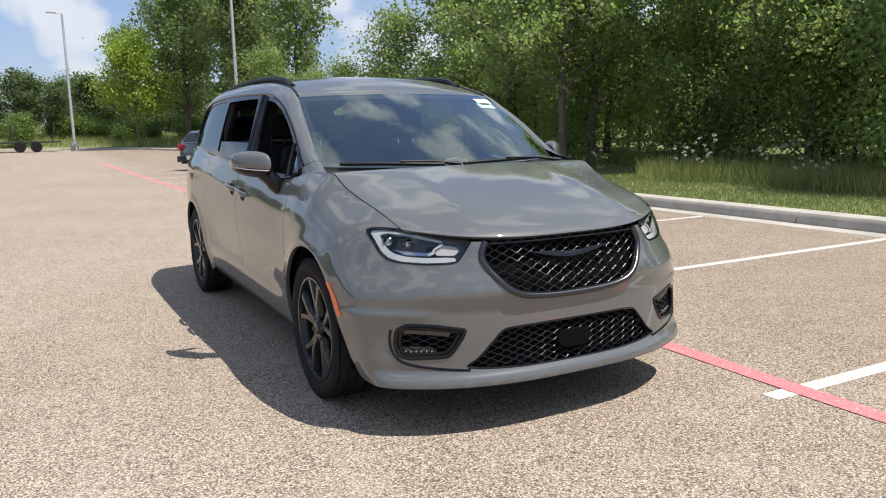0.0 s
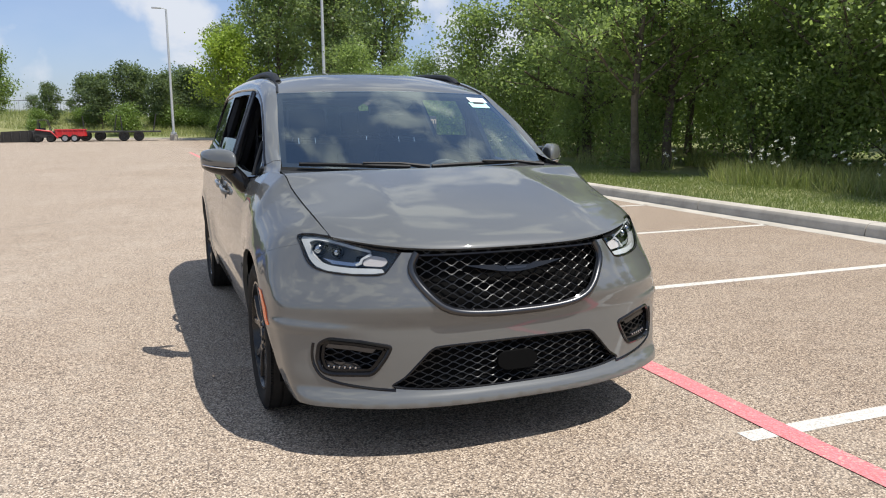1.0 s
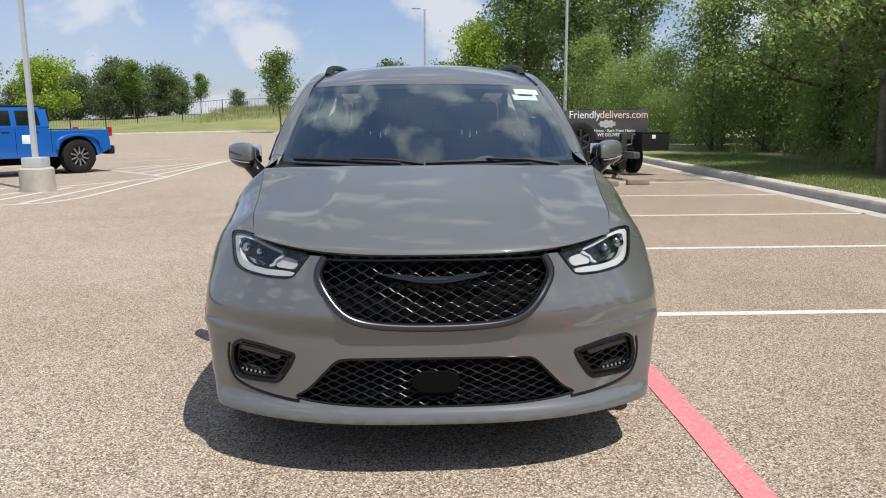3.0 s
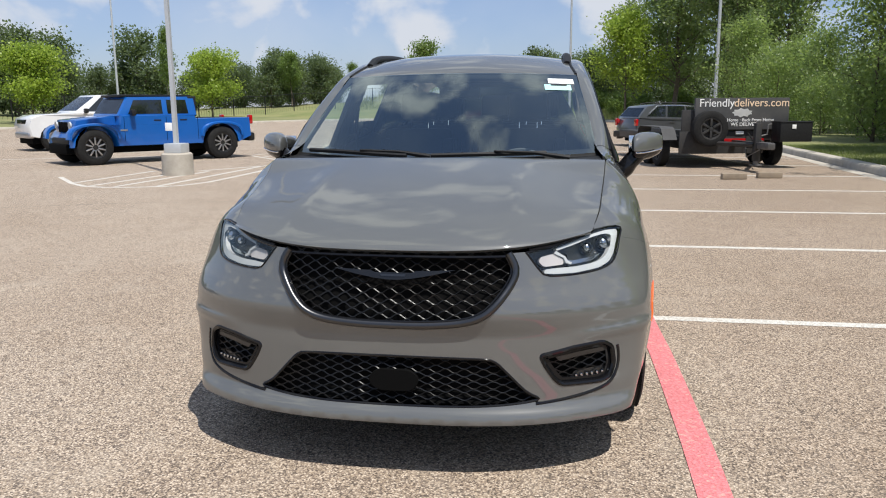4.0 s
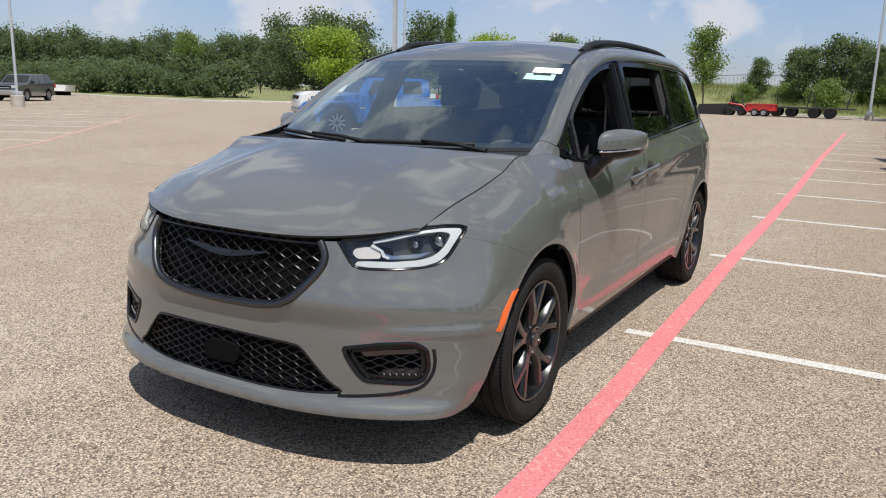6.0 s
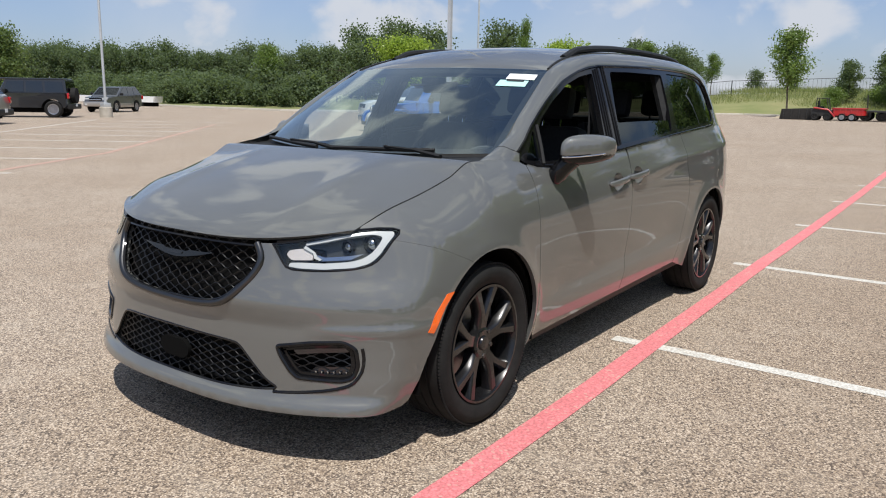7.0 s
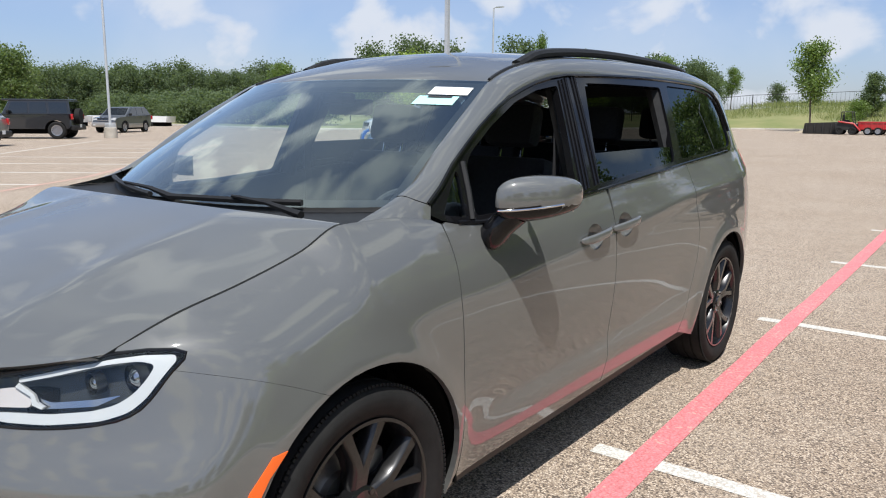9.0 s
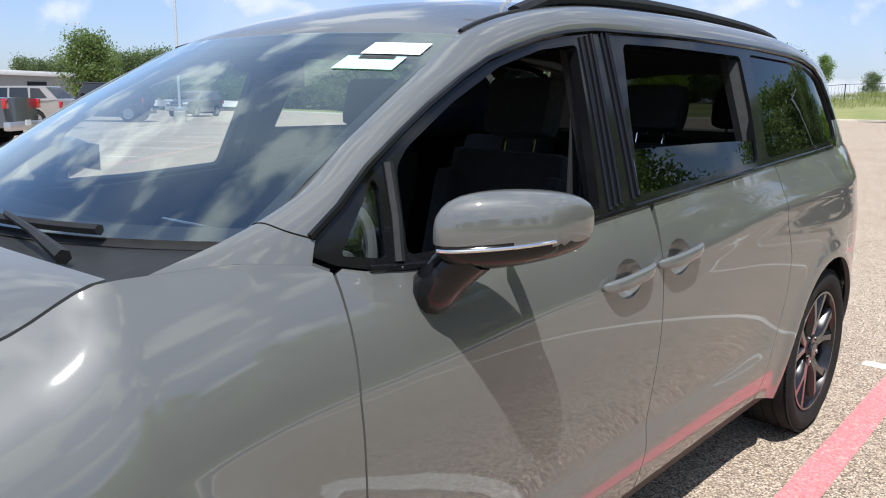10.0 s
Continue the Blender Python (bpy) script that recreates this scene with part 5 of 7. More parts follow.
# stickers on the screen
for i, (v0, v1, u0, u1, m) in enumerate(((0.846, 0.922, 0.875, 0.978, PAPER), (0.748, 0.83, 0.858, 0.962, PAPER_TEAL))):
    st = sheet("sticker", lambda u, v: screen(u0 + (u1 - u0) * u, v0 + (v1 - v0) * v) + Vector((0, -0.0015, 0.002)), 4, 2, m, windscreen, "white printed window sticker" if i == 0 else "pale teal printed window sticker")
    if i:
        sheet("print", lambda u, v: screen(u0 + (u1 - u0) * (0.25 + 0.6 * u), v1 - (v1 - v0) * (0.05 + 0.2 * v)) + Vector((0, -0.0025, 0.0035)), 4, 1, INK, st)
    else:
        for k in range(3):
            sheet("print", lambda u, v: screen(u0 + (u1 - u0) * (0.08 + 0.8 * u), v0 + (v1 - v0) * (0.25 + 0.25 * k + 0.04 * v)) + Vector((0, -0.0025, 0.0035)), 4, 1, PAPER_TEAL, st)

# wipers
for pts in ([(-0.68, 0.0), (-0.5, 0.006), (-0.32, -0.002), (-0.14, -0.014)], [(-0.02, -0.01), (0.16, 0.0), (0.34, 0.0), (0.52, -0.004)]):
    wiper = thing("wiper", "", "")
    wiper.parent = van
    bm = bmesh.new()
    line = [screen((x / 0.77 + 1) / 2, v) + Vector((0, -0.012, 0.018)) for x, v in smooth_loop(pts, 0.05, False)]
    tube(bm, line, 0.011, 6)
    part("blade", bm, SATIN_BLACK, wiper, "black wiper blade")
    bm = bmesh.new()
    mid = line[len(line) // 2]
    tube(bm, [mid + Vector((0, -0.006, 0.014)), mid + Vector((0.2, -0.03, 0.008)), mid + Vector((0.36, -0.04, -0.015))], [0.006, 0.008, 0.014], 6)
    part("arm", bm, SATIN_BLACK, wiper, "black wiper arm")
bm = bmesh.new()
box(bm, (0, 0.97, 1.48), (0.24, 0.03, 0.065), 0.012)
part("rear_view_mirror", bm, SATIN_BLACK, van)
bm = bmesh.new()
box(bm, (0, 0.9, 1.515), (0.12, 0.09, 0.045), 0.015, None)
part("camera_pod", bm, SATIN_BLACK, van)


# rear end
def rear(u, v):
    a = 2 * u - 1
    z = 0.3 + 1.3 * v
    if z < 1.25:
        xe, ye = side_x(3.98, z) * 0.98, 3.99
    else:
        k = (z - 1.25) / 0.35
        xe, ye = 0.74 - 0.2 * k, 3.95 - 0.16 * k
    return Vector((xe * a, ye + 0.13 * (1 - a * a), z))


sheet("tailgate", lambda u, v: rear(u, v * 0.74), 20, 16, PAINT, van, "", 0.02)
sheet("rear_window", lambda u, v: rear(u, 0.74 + 0.26 * v), 16, 6, GLASS_DARK, van, "dark tinted rear window")
bm = boxes(((0, 1.55, 0.3), (1.5, 4.6, 0.06), 0.02), ((0, 0.0, 0.36), (1.2, 1.5, 0.2), 0.03))
part("underbody", bm, DARK, van)
bm = boxes(((0, -0.25, 0.6), (1.3, 0.9, 0.5), 0.05), ((0, 0.36, 0.75), (1.56, 0.1, 0.75), 0.02))
part("engine_bay", bm, DARK, van)

# wheels
def wheel_thing(s, cy):
    w = thing("wheel", "", "")
    w.parent = van
    w.matrix_local = Matrix.Translation((s * 0.868, cy, HUB_Z)) @ (Matrix.Rotation(math.pi, 4, "Z") if s < 0 else Matrix.Identity(4))
    bm = bmesh.new()
    prof = [(-0.1, 0.27), (-0.117, 0.298), (-0.12, 0.33), (-0.108, 0.352), (-0.09, 0.361)]
    for g in (-0.05, 0.0, 0.05):
        prof += [(g - 0.006, 0.364), (g - 0.005, 0.357), (g + 0.005, 0.357), (g + 0.006, 0.364)]
    prof += [(0.09, 0.361), (0.108, 0.352), (0.12, 0.33), (0.121, 0.32), (0.117, 0.298), (0.106, 0.274), (0.1, 0.268)]
    lathe(bm, prof, 64)
    tyre = part("tyre", bm, RUBBER, w, "black all-season tyre")
    bm = bmesh.new()
    for k in range(150):
        a = 2 * math.pi * k / 150
        for sx, wd in ((0.095, 0.03), (-0.095, 0.03)):
            m = Matrix.Rotation(a, 4, "X") @ Matrix.Translation((sx, 0, 0.3548)) @ Matrix.Rotation(radians(24 if sx < 0 else -24), 4, "Y")
            box(bm, (0, 0, 0), (wd, 0.0095, 0.008), 0, m)
    tagged(part("tread", bm, RUBBER, tyre), kind="stuff")
    bm = bmesh.new()
    lathe(bm, [(0.1, 0.268), (0.108, 0.266), (0.108, 0.256), (0.09, 0.248), (0.04, 0.24), (-0.09, 0.238), (-0.1, 0.268)], 64)
    rim = part("rim", bm, RIM, w, "satin black alloy rim")
    bm = bmesh.new()
    for k in range(5):
        for sgn in (-1, 1):
            a0 = 2 * math.pi * k / 5 + 0.3
            rings = []
            for r, da, x, wd in ((0.04, 0.1, 0.082, 0.027), (0.09, 0.08, 0.09, 0.025), (0.125, 0.09, 0.095, 0.022), (0.16, 0.155, 0.097, 0.02), (0.205, 0.225, 0.099, 0.021), (0.256, 0.275, 0.101, 0.026)):
                a = a0 + sgn * da
                c = Vector((x, r * math.cos(a), r * math.sin(a)))
                t = Vector((0, -math.sin(a), math.cos(a)))
                rings.append([bm.verts.new(p) for p in (c - t * wd * 1.2 - Vector((0.05, 0, 0)), c - t * wd - Vector((0.01, 0, 0)), c - t * wd * 0.6, c + t * wd * 0.6, c + t * wd - Vector((0.01, 0, 0)), c + t * wd * 1.2 - Vector((0.05, 0, 0)))])
            for p, q in zip(rings, rings[1:]):
                for i in range(6):
                    bm.faces.new((p[i], p[(i + 1) % 6], q[(i + 1) % 6], q[i]))
    bmesh.ops.recalc_face_normals(bm, faces=bm.faces[:])
    part("spokes", bm, RIM, rim, "five forked satin black spokes")
    bm = bmesh.new()
    lathe(bm, [(0.05, 0.075), (0.088, 0.07), (0.094, 0.06), (0.09, 0.034), (0.098, 0.03), (0.1, 0.0)], 30)
    part("hub", bm, RIM, rim)
    for k in range(5):
        a = 2 * math.pi * (k + 0.5) / 5 + 0.3
        part("lug_nut", tube(bmesh.new(), [(0.07, 0.0575 * math.cos(a), 0.0575 * math.sin(a)), (0.097, 0.0575 * math.cos(a), 0.0575 * math.sin(a))], 0.01, 6), DARK_CHROME, rim)
    bm = bmesh.new()
    lathe(bm, [(0.02, 0.0), (0.02, 0.09), (0.0, 0.095), (0.0, 0.165), (-0.02, 0.165)], 40)
    part("brake_disc", bm, STEEL, w, "steel brake disc")
    bm = bmesh.new()
    box(bm, (0.005, 0.12 if cy == 0 else -0.12, 0.05), (0.06, 0.07, 0.15), 0.015)
    part("brake_caliper", bm, STEEL, w)
    return w


for s_ in (1, -1):
    for cy_ in (0.0, WHEELBASE):
        wheel_thing(s_, cy_)

# interior
def seat(x, y, wide=0.52):
    st = thing("seat", "", "")
    st.parent = van
    st.matrix_local = Matrix.Translation((x, y, 0.0))
    bm = boxes(((0, 0, 0.6), (wide, 0.52, 0.16), 0.05))
    part("cushion", bm, FABRIC, st)
    tilt = Matrix.Translation((0, 0.24, 0.66)) @ Matrix.Rotation(radians(-14), 4, "X")
    bm = bmesh.new()
    box(bm, (0, 0, 0.3), (wide * 0.92, 0.15, 0.62), 0.05, tilt)
    part("backrest", bm, FABRIC, st)
    for sd in (-1, 1):
        bm = bmesh.new()
        box(bm, (sd * wide * 0.42, -0.03, 0.28), (0.08, 0.17, 0.5), 0.035, tilt)
        part("bolster", bm, FABRIC, st)
    bm = bmesh.new()
    box(bm, (0, -0.01, 0.76), (0.27, 0.11, 0.2), 0.045, tilt)
    part("headrest", bm, FABRIC, st)
    for dx in (-0.06, 0.06):
        part("headrest_post", tube(bmesh.new(), [tilt @ Vector((dx, 0, 0.58)), tilt @ Vector((dx, 0, 0.7))], 0.007, 8), CHROME, st, "bright steel headrest post")
    return st


for sx in (-0.37, 0.37):
    seat(sx, 1.28)
    seat(sx, 2.2)
for sx in (-0.42, 0.0, 0.42):
    seat(sx, 3.0, 0.42)
bm = bmesh.new()


def dash(u, v):
    a = 2 * u - 1
    t = v * math.pi * 0.62
    return Vector((a * 0.8, 0.2 + 0.5 * math.sin(t) ** 1.2 - 0.05 * a * a + (0.06 if v > 0.9 else 0), 1.085 - 0.34 * (1 - math.cos(t)) ** 1.5 - 0.03 * a * a + (0.03 * math.exp(-(((a - 0.46) / 0.2) ** 2)) * math.sin(math.pi * min(1, v * 1.6)))))


grid_mesh(bm, dash, 30, 16)
part("dashboard", bm, DASH, van, "dark grey soft dashboard")
part("console", boxes(((0, 1.05, 0.62), (0.24, 0.8, 0.4), 0.04)), DASH, van)
part("screen_panel", boxes(((0, 0.66, 1.0), (0.26, 0.03, 0.16), 0.01)), GLOSS_BLACK, van)
wheel_m = Matrix.Translation((0.37, 0.83, 0.98)) @ Matrix.Rotation(radians(66), 4, "X")
bm = bmesh.new()
tube(bm, [wheel_m @ Vector((0.185 * math.cos(t), 0.185 * math.sin(t), 0)) for t in np.linspace(0, 2 * math.pi, 41)], 0.016, 8)
box(bm, (0, 0, -0.02), (0.17, 0.13, 0.04), 0.02, wheel_m)
box(bm, (0, -0.01, -0.01), (0.34, 0.03, 0.015), 0.005, wheel_m)
part("steering_wheel", bm, DASH, van, "black steering wheel")
part("cabin_floor", boxes(((0, 1.9, 0.4), (1.66, 3.6, 0.06))), DARK, van)
for s_ in (1, -1):
    bm = bmesh.new()
    grid_mesh(bm, lambda u, v: Vector((s_ * (side_x(0.5 + 3.2 * u, 0.45 + 0.62 * v) - 0.09), 0.5 + 3.2 * u, 0.45 + (TOP_Z(0.5 + 3.2 * u) - 0.45) * v)), 30, 8)
    part("door_lining", thicken(bm, 0.01), SATIN_BLACK, van)
    for y0, z0, y1, z1 in ((1.38, 1.13, 1.46, 1.6), (2.42, 1.2, 2.5, 1.61)):
        p, q = on_window(y0, z0), on_window(y1, z1)
        part("pillar_trim", tube(bmesh.new(), [(s_ * (p.x - 0.05), p.y, p.z), (s_ * (q.x - 0.05), q.y, q.z)], 0.042, 8), SATIN_BLACK, van)
    bm = bmesh.new()
    tube(bm, [(s_ * 0.78, 1.44, 1.1), (s_ * 0.74, 1.44, 1.4)], 0.006, 4)
    box(bm, (s_ * 0.755, 1.42, 1.2), (0.01, 0.05, 0.55), 0.003)
    part("seat_belt", bm, FABRIC, van)
part("door_gap_filler", boxes(((0, 0.46, 0.7), (1.7, 0.05, 0.75), 0.01)), DARK, van)
part("door_gap_filler", boxes(((0, 2.52, 0.62), (1.72, 0.04, 0.5), 0.01)), DARK, van)


# ---- parked vehicles ----
def car_paint(name, c, metal=0.0):
    return two_tone(name, c, tuple(0.92 * x for x in c), 2.0, 0.35, 0, 3, metal, 0.9, world_co=False)


BLUE = car_paint("bright blue car paint", (0.003, 0.1, 0.4))
WHITE_CAR = car_paint("white car paint", (0.75, 0.75, 0.74))
GREY_CAR = car_paint("dark grey car paint", (0.085, 0.09, 0.1), 0.4)
SILVER_CAR = car_paint("champagne silver car paint", (0.36, 0.33, 0.3), 0.5)
BLACK_CAR = car_paint("black car paint", (0.012, 0.012, 0.013))
RED_MACHINE = car_paint("red machine paint", (0.5, 0.012, 0.015))
ALLOY = mat("silver alloy", (0.5, 0.5, 0.52), 0.3, 0.9)
AUTO_GLASS = mat("dark car glass", (0.008, 0.01, 0.011), 0.04, 0, 1.0)


def slab(bm, poly, half, round_=0.06, shrink=0.05, taper=None, nose=0.0):
    """A side outline (y, z) carried across the width, its long edges rounded; taper narrows it towards the top."""
    cy = sum(p[0] for p in poly) / len(poly)
    cz = sum(p[1] for p in poly) / len(poly)
    lo, hi = min(p[0] for p in poly), max(p[0] for p in poly)
    loops = []
    for x, k in ((-half, 1), (-half + round_, 0), (half - round_, 0), (half, 1)):
        ring = []
        for y, z in poly:
            w = 1 - (taper(z) if taper else 0)
            if nose:
                w *= 1 - nose * max(0.0, (lo + 0.9 - y) / 0.9) ** 2 - 0.6 * nose * max(0.0, (y - hi + 0.5) / 0.5) ** 2
            if k:
                d = math.hypot(y - cy, z - cz) or 1
                y, z = y - (y - cy) / d * shrink, z - (z - cz) / d * shrink
            ring.append(bm.verts.new((x * w, y, z)))
        loops.append(ring)
    n = len(poly)
    for a, b in zip(loops, loops[1:]):
        for i in range(n):
            bm.faces.new((a[i], a[(i + 1) % n], b[(i + 1) % n], b[i]))
    bm.faces.new(loops[0][::-1])
    bm.faces.new(loops[-1])
    bmesh.ops.recalc_face_normals(bm, faces=bm.faces[:])
    return bm


def arc(cy, cz, r, z0, n=9):
    """The rear-to-front sweep of a wheel arch down to height z0."""
    a0 = math.asin(max(-1, min(1, (z0 - cz) / r)))
    return [(cy + r * math.cos(a), cz + r * math.sin(a)) for a in np.linspace(a0, math.pi - a0, n)]


def road_wheel(parent, x, y, r, width, rim_mat, spokes=6, spoke_mat=None):
    w = new("wheel")
    w.parent = parent
    s = 1 if x > 0 else -1
    w.matrix_local = Matrix.Translation((x, y, r)) @ (Matrix.Identity(4) if s > 0 else Matrix.Rotation(math.pi, 4, "Z"))
    h = width / 2
    bm = bmesh.new()
    lathe(bm, [(-h, r * 0.62), (-h * 1.02, r * 0.85), (-h * 0.8, r), (h * 0.8, r), (h * 1.02, r * 0.86), (h * 0.95, r * 0.64), (h * 0.7, r * 0.62)], 28)
    part("tyre", bm, RUBBER, w)
    bm = bmesh.new()
    lathe(bm, [(h * 0.8, r * 0.64), (h * 0.9, r * 0.62), (h * 0.85, r * 0.55), (h * 0.2, r * 0.5), (h * 0.2, 0.0)], 28)
    lathe(bm, [(h * 0.6, r * 0.14), (h * 0.85, r * 0.12), (h * 0.88, 0.0)], 14)
    rim = part("rim", bm, rim_mat, w)
    for k in range(spokes):
        bm = bmesh.new()
        box(bm, (h * 0.74, 0, r * 0.36), (0.03, r * 0.8 / spokes, r * 0.44), 0.006, Matrix.Rotation(2 * math.pi * k / spokes, 4, "X"))
        part("spoke", bm, spoke_mat or rim_mat, rim)
    return w


def vehicle(name, label, m, paint, L, W, belt, lower, wheels, green, panes, trim, rim=None, taper=0.3, roof=None, r=0.35, group="parked vehicles", extra=None):
    """A parked vehicle that faces -y: body with wheel arches, glasshouse with panes, wheels, bumpers and lamps."""
    rim = rim or ALLOY
    v = thing(name, label, "car", m, group)
    prof = list(lower)
    zb = 0.3 if r < 0.4 else 0.45
    bottom = []
    for wy in sorted(wheels, reverse=True):
        bottom += arc(wy, r, r * 1.22, zb)
    poly = prof + bottom
    part("body", slab(bmesh.new(), poly, W / 2, 0.08, 0.05, None, 0.0 if trim == 'off_road' else 0.2), paint, v)
    part("chassis", boxes(((0, 0, r * 0.9), (W * 0.72, L * 0.86, 0.25), 0.04)), DARK, v)
    top = max(z for _, z in green)
    tp = lambda z: taper * max(0, z - belt) / max(0.1, top - belt) * 0.5
    part("cabin", slab(bmesh.new(), green, W / 2 - 0.05, 0.06, 0.03, tp), roof or paint, v)
    for poly2 in panes:
        for s in (1, -1):
            bm = bmesh.new()
            vs = [bm.verts.new((s * ((W / 2 - 0.05) * (1 - tp(z)) + 0.002), y, z)) for y, z in poly2]
            f = bm.faces.new(vs)
            q = bmesh.ops.extrude_face_region(bm, geom=[f])
            bmesh.ops.translate(bm, vec=(s * 0.008, 0, 0), verts=[g for g in q["geom"] if isinstance(g, bmesh.types.BMVert)])
            bmesh.ops.recalc_face_normals(bm, faces=bm.faces[:])
            part("window", bm, AUTO_GLASS, v, "", False)
    for (y0, z0), (y1, z1), nm in ((green[0], green[1], "windscreen"), (green[-1], green[-2], "rear_window")):
        bm = bmesh.new()
        d = Vector((0, y1 - y0, z1 - z0))
        nrm = Vector((0, -d.z, d.y)) if nm == "windscreen" else Vector((0, d.z, -d.y))
        nrm.normalize()
        lo, hi = Vector((0, y0, z0)) + d * 0.12 + nrm * 0.006, Vector((0, y0, z0)) + d * 0.9 + nrm * 0.006
        a, b = (W / 2 - 0.14) * (1 - tp(lo.z)), (W / 2 - 0.14) * (1 - tp(hi.z))
        f = bm.faces.new([bm.verts.new(p) for p in ((-a, lo.y, lo.z), (a, lo.y, lo.z), (b, hi.y, hi.z), (-b, hi.y, hi.z))])
        bmesh.ops.solidify(bm, geom=[f], thickness=0.006)
        part(nm, bm, AUTO_GLASS, v, "", False)
    for wy in wheels:
        for s in (1, -1):
            road_wheel(v, s * (W / 2 - 0.13), wy, r, 0.24 if r < 0.4 else 0.31, rim, 10 if trim == "off_road" else 6, ALLOY)
    for s in (1, -1):
        part("headlamp", boxes(((s * (W / 2 - 0.36), (lower[1][0] + 0.13 if trim != 'off_road' else lower[1][0] + 0.16), belt * 0.78), (0.36, 0.1, 0.14), 0.03)), LAMP_WHITE if trim != "off_road" else REFLECTOR, v)
        part("tail_lamp", boxes(((s * (W / 2 - 0.1), L / 2 - 0.06, belt * 0.9), (0.17, 0.1, 0.26), 0.03)), RED_LENS, v, "red tail lamp")
        part("door_mirror", boxes(((s * (W / 2 + 0.08), green[0][0] + 0.35, belt + 0.1), (0.2, 0.12, 0.16), 0.04)), SATIN_BLACK, v)
        for y, z in [(max(q[0] for q in p) - 0.18, belt - 0.1) for p in panes[:2]]:
            part("door_handle", boxes(((s * (W / 2 - 0.012), y, z), (0.04, 0.2, 0.035), 0.01)), SATIN_BLACK if trim == "off_road" else paint, v)
    part("front_bumper", boxes(((0, (lower[1][0] + 0.09 if trim != 'off_road' else lower[1][0] - 0.14), r * 1.3), (W * (0.74 if trim != 'off_road' else 0.66), 0.2, 0.2), 0.05)), SATIN_BLACK if trim in ("off_road", "suv") else ALLOY, v)
    part("rear_bumper", boxes(((0, L / 2 - 0.04, r * 1.3), (W * 0.94, 0.2, 0.24), 0.05)), SATIN_BLACK if trim in ("off_road", "suv") else ALLOY, v)
    part("grille", boxes(((0, (lower[1][0] + 0.05 if trim != 'off_road' else lower[1][0] + 0.02), belt * 0.76), (W * 0.46, 0.06, 0.24), 0.02)), GLOSS_BLACK, v)
    part("number_plate", boxes(((0, L / 2 + 0.065, r * 1.5), (0.3, 0.01, 0.15))), PAPER, v)
    if extra:
        extra(v)
    return v


def facing(x, y, deg):
    return pose(x, y, 0, 0, 0, deg)


def blue_pickup_extra(v):
    part("bonnet", slab(bmesh.new(), [(-2.1, 0.62), (-2.16, 0.95), (-2.1, 1.13), (-1.08, 1.24), (-1.05, 0.62)], 0.68, 0.08, 0.04), BLUE, v)
    for wy in (-1.74, 1.75):
        for s in (1, -1):
            bm = bmesh.new()
            prev = None
            for a in np.linspace(0.05, math.pi - 0.05, 13):
                cy, cz = wy + 0.64 * math.cos(a), 0.52 + 0.52 * math.sin(a) ** 0.45
                cur = [bm.verts.new((s * (0.93 + dx), wy + (cy - wy) * k, 0.5 + (cz - 0.5) * k)) for dx, k in ((-0.2, 1.0), (0.02, 1.02), (0.06, 0.98), (0.06, 0.9), (-0.2, 0.9))]
                if prev:
                    for n in range(5):
                        bm.faces.new((prev[n], prev[(n + 1) % 5], cur[(n + 1) % 5], cur[n]))
                prev = cur
            bmesh.ops.recalc_face_normals(bm, faces=bm.faces[:])
            part("fender_flare", bm, BLUE, v)
    part("hard_top", boxes(((0, 0.02, 1.735), (1.46, 1.86, 0.06), 0.025)), SATIN_BLACK, v, "matt black roof")
    part("hard_top_rear", boxes(((0, 0.95, 1.46), (1.6, 0.26, 0.54), 0.03)), SATIN_BLACK, v)
    part("bed_liner", boxes(((0, 1.85, 1.13), (1.5, 1.5, 0.04), 0.01)), DARK, v)
    for k in range(7):
        part("grille_slot", boxes(((-0.3 + 0.1 * k, -2.165, 0.95), (0.05, 0.03, 0.26), 0.012)), DARK, v)
    for s in (1, -1):
        part("rock_rail", boxes(((s * 0.86, 0.0, 0.52), (0.12, 2.2, 0.1), 0.03)), SATIN_BLACK, v)
        part("round_lamp", tube(bmesh.new(), [(s * 0.5, -2.15, 1.0), (s * 0.5, -2.19, 1.0)], 0.09, 16), LAMP_WHITE, v)
        part("emblem", boxes(((s * 0.935, -1.0, 0.86), (0.006, 0.18, 0.04), 0.002)), ALLOY, v)
        for y in (-0.98, 0.14, 1.03):
            part("door_seam", boxes(((s * 0.929, y, 0.88), (0.004, 0.012, 0.62))), DARK, v)


vehicle("pickup_truck", "bright blue four-door off-road pickup with a black roof", facing(-10.72, 16.1, -37), BLUE, 5.5, 1.86, 1.2,
        [(-2.0, 0.66), (-2.05, 0.82), (-1.95, 0.97), (-1.12, 1.0), (-1.08, 1.24), (1.0, 1.22), (1.02, 1.14), (2.66, 1.14), (2.7, 0.62)], (-1.74, 1.75),
        [(-1.12, 1.22), (-0.82, 1.7), (1.02, 1.72), (1.06, 1.22)],
        [[(-0.84, 1.27), (-0.66, 1.62), (0.08, 1.63), (0.08, 1.27)], [(0.22, 1.27), (0.22, 1.63), (0.76, 1.63), (0.8, 1.27)]], "off_road", mat("black off-road rim", (0.03, 0.03, 0.03), 0.35, 0.4), 0.2, None, 0.45, extra=blue_pickup_extra)


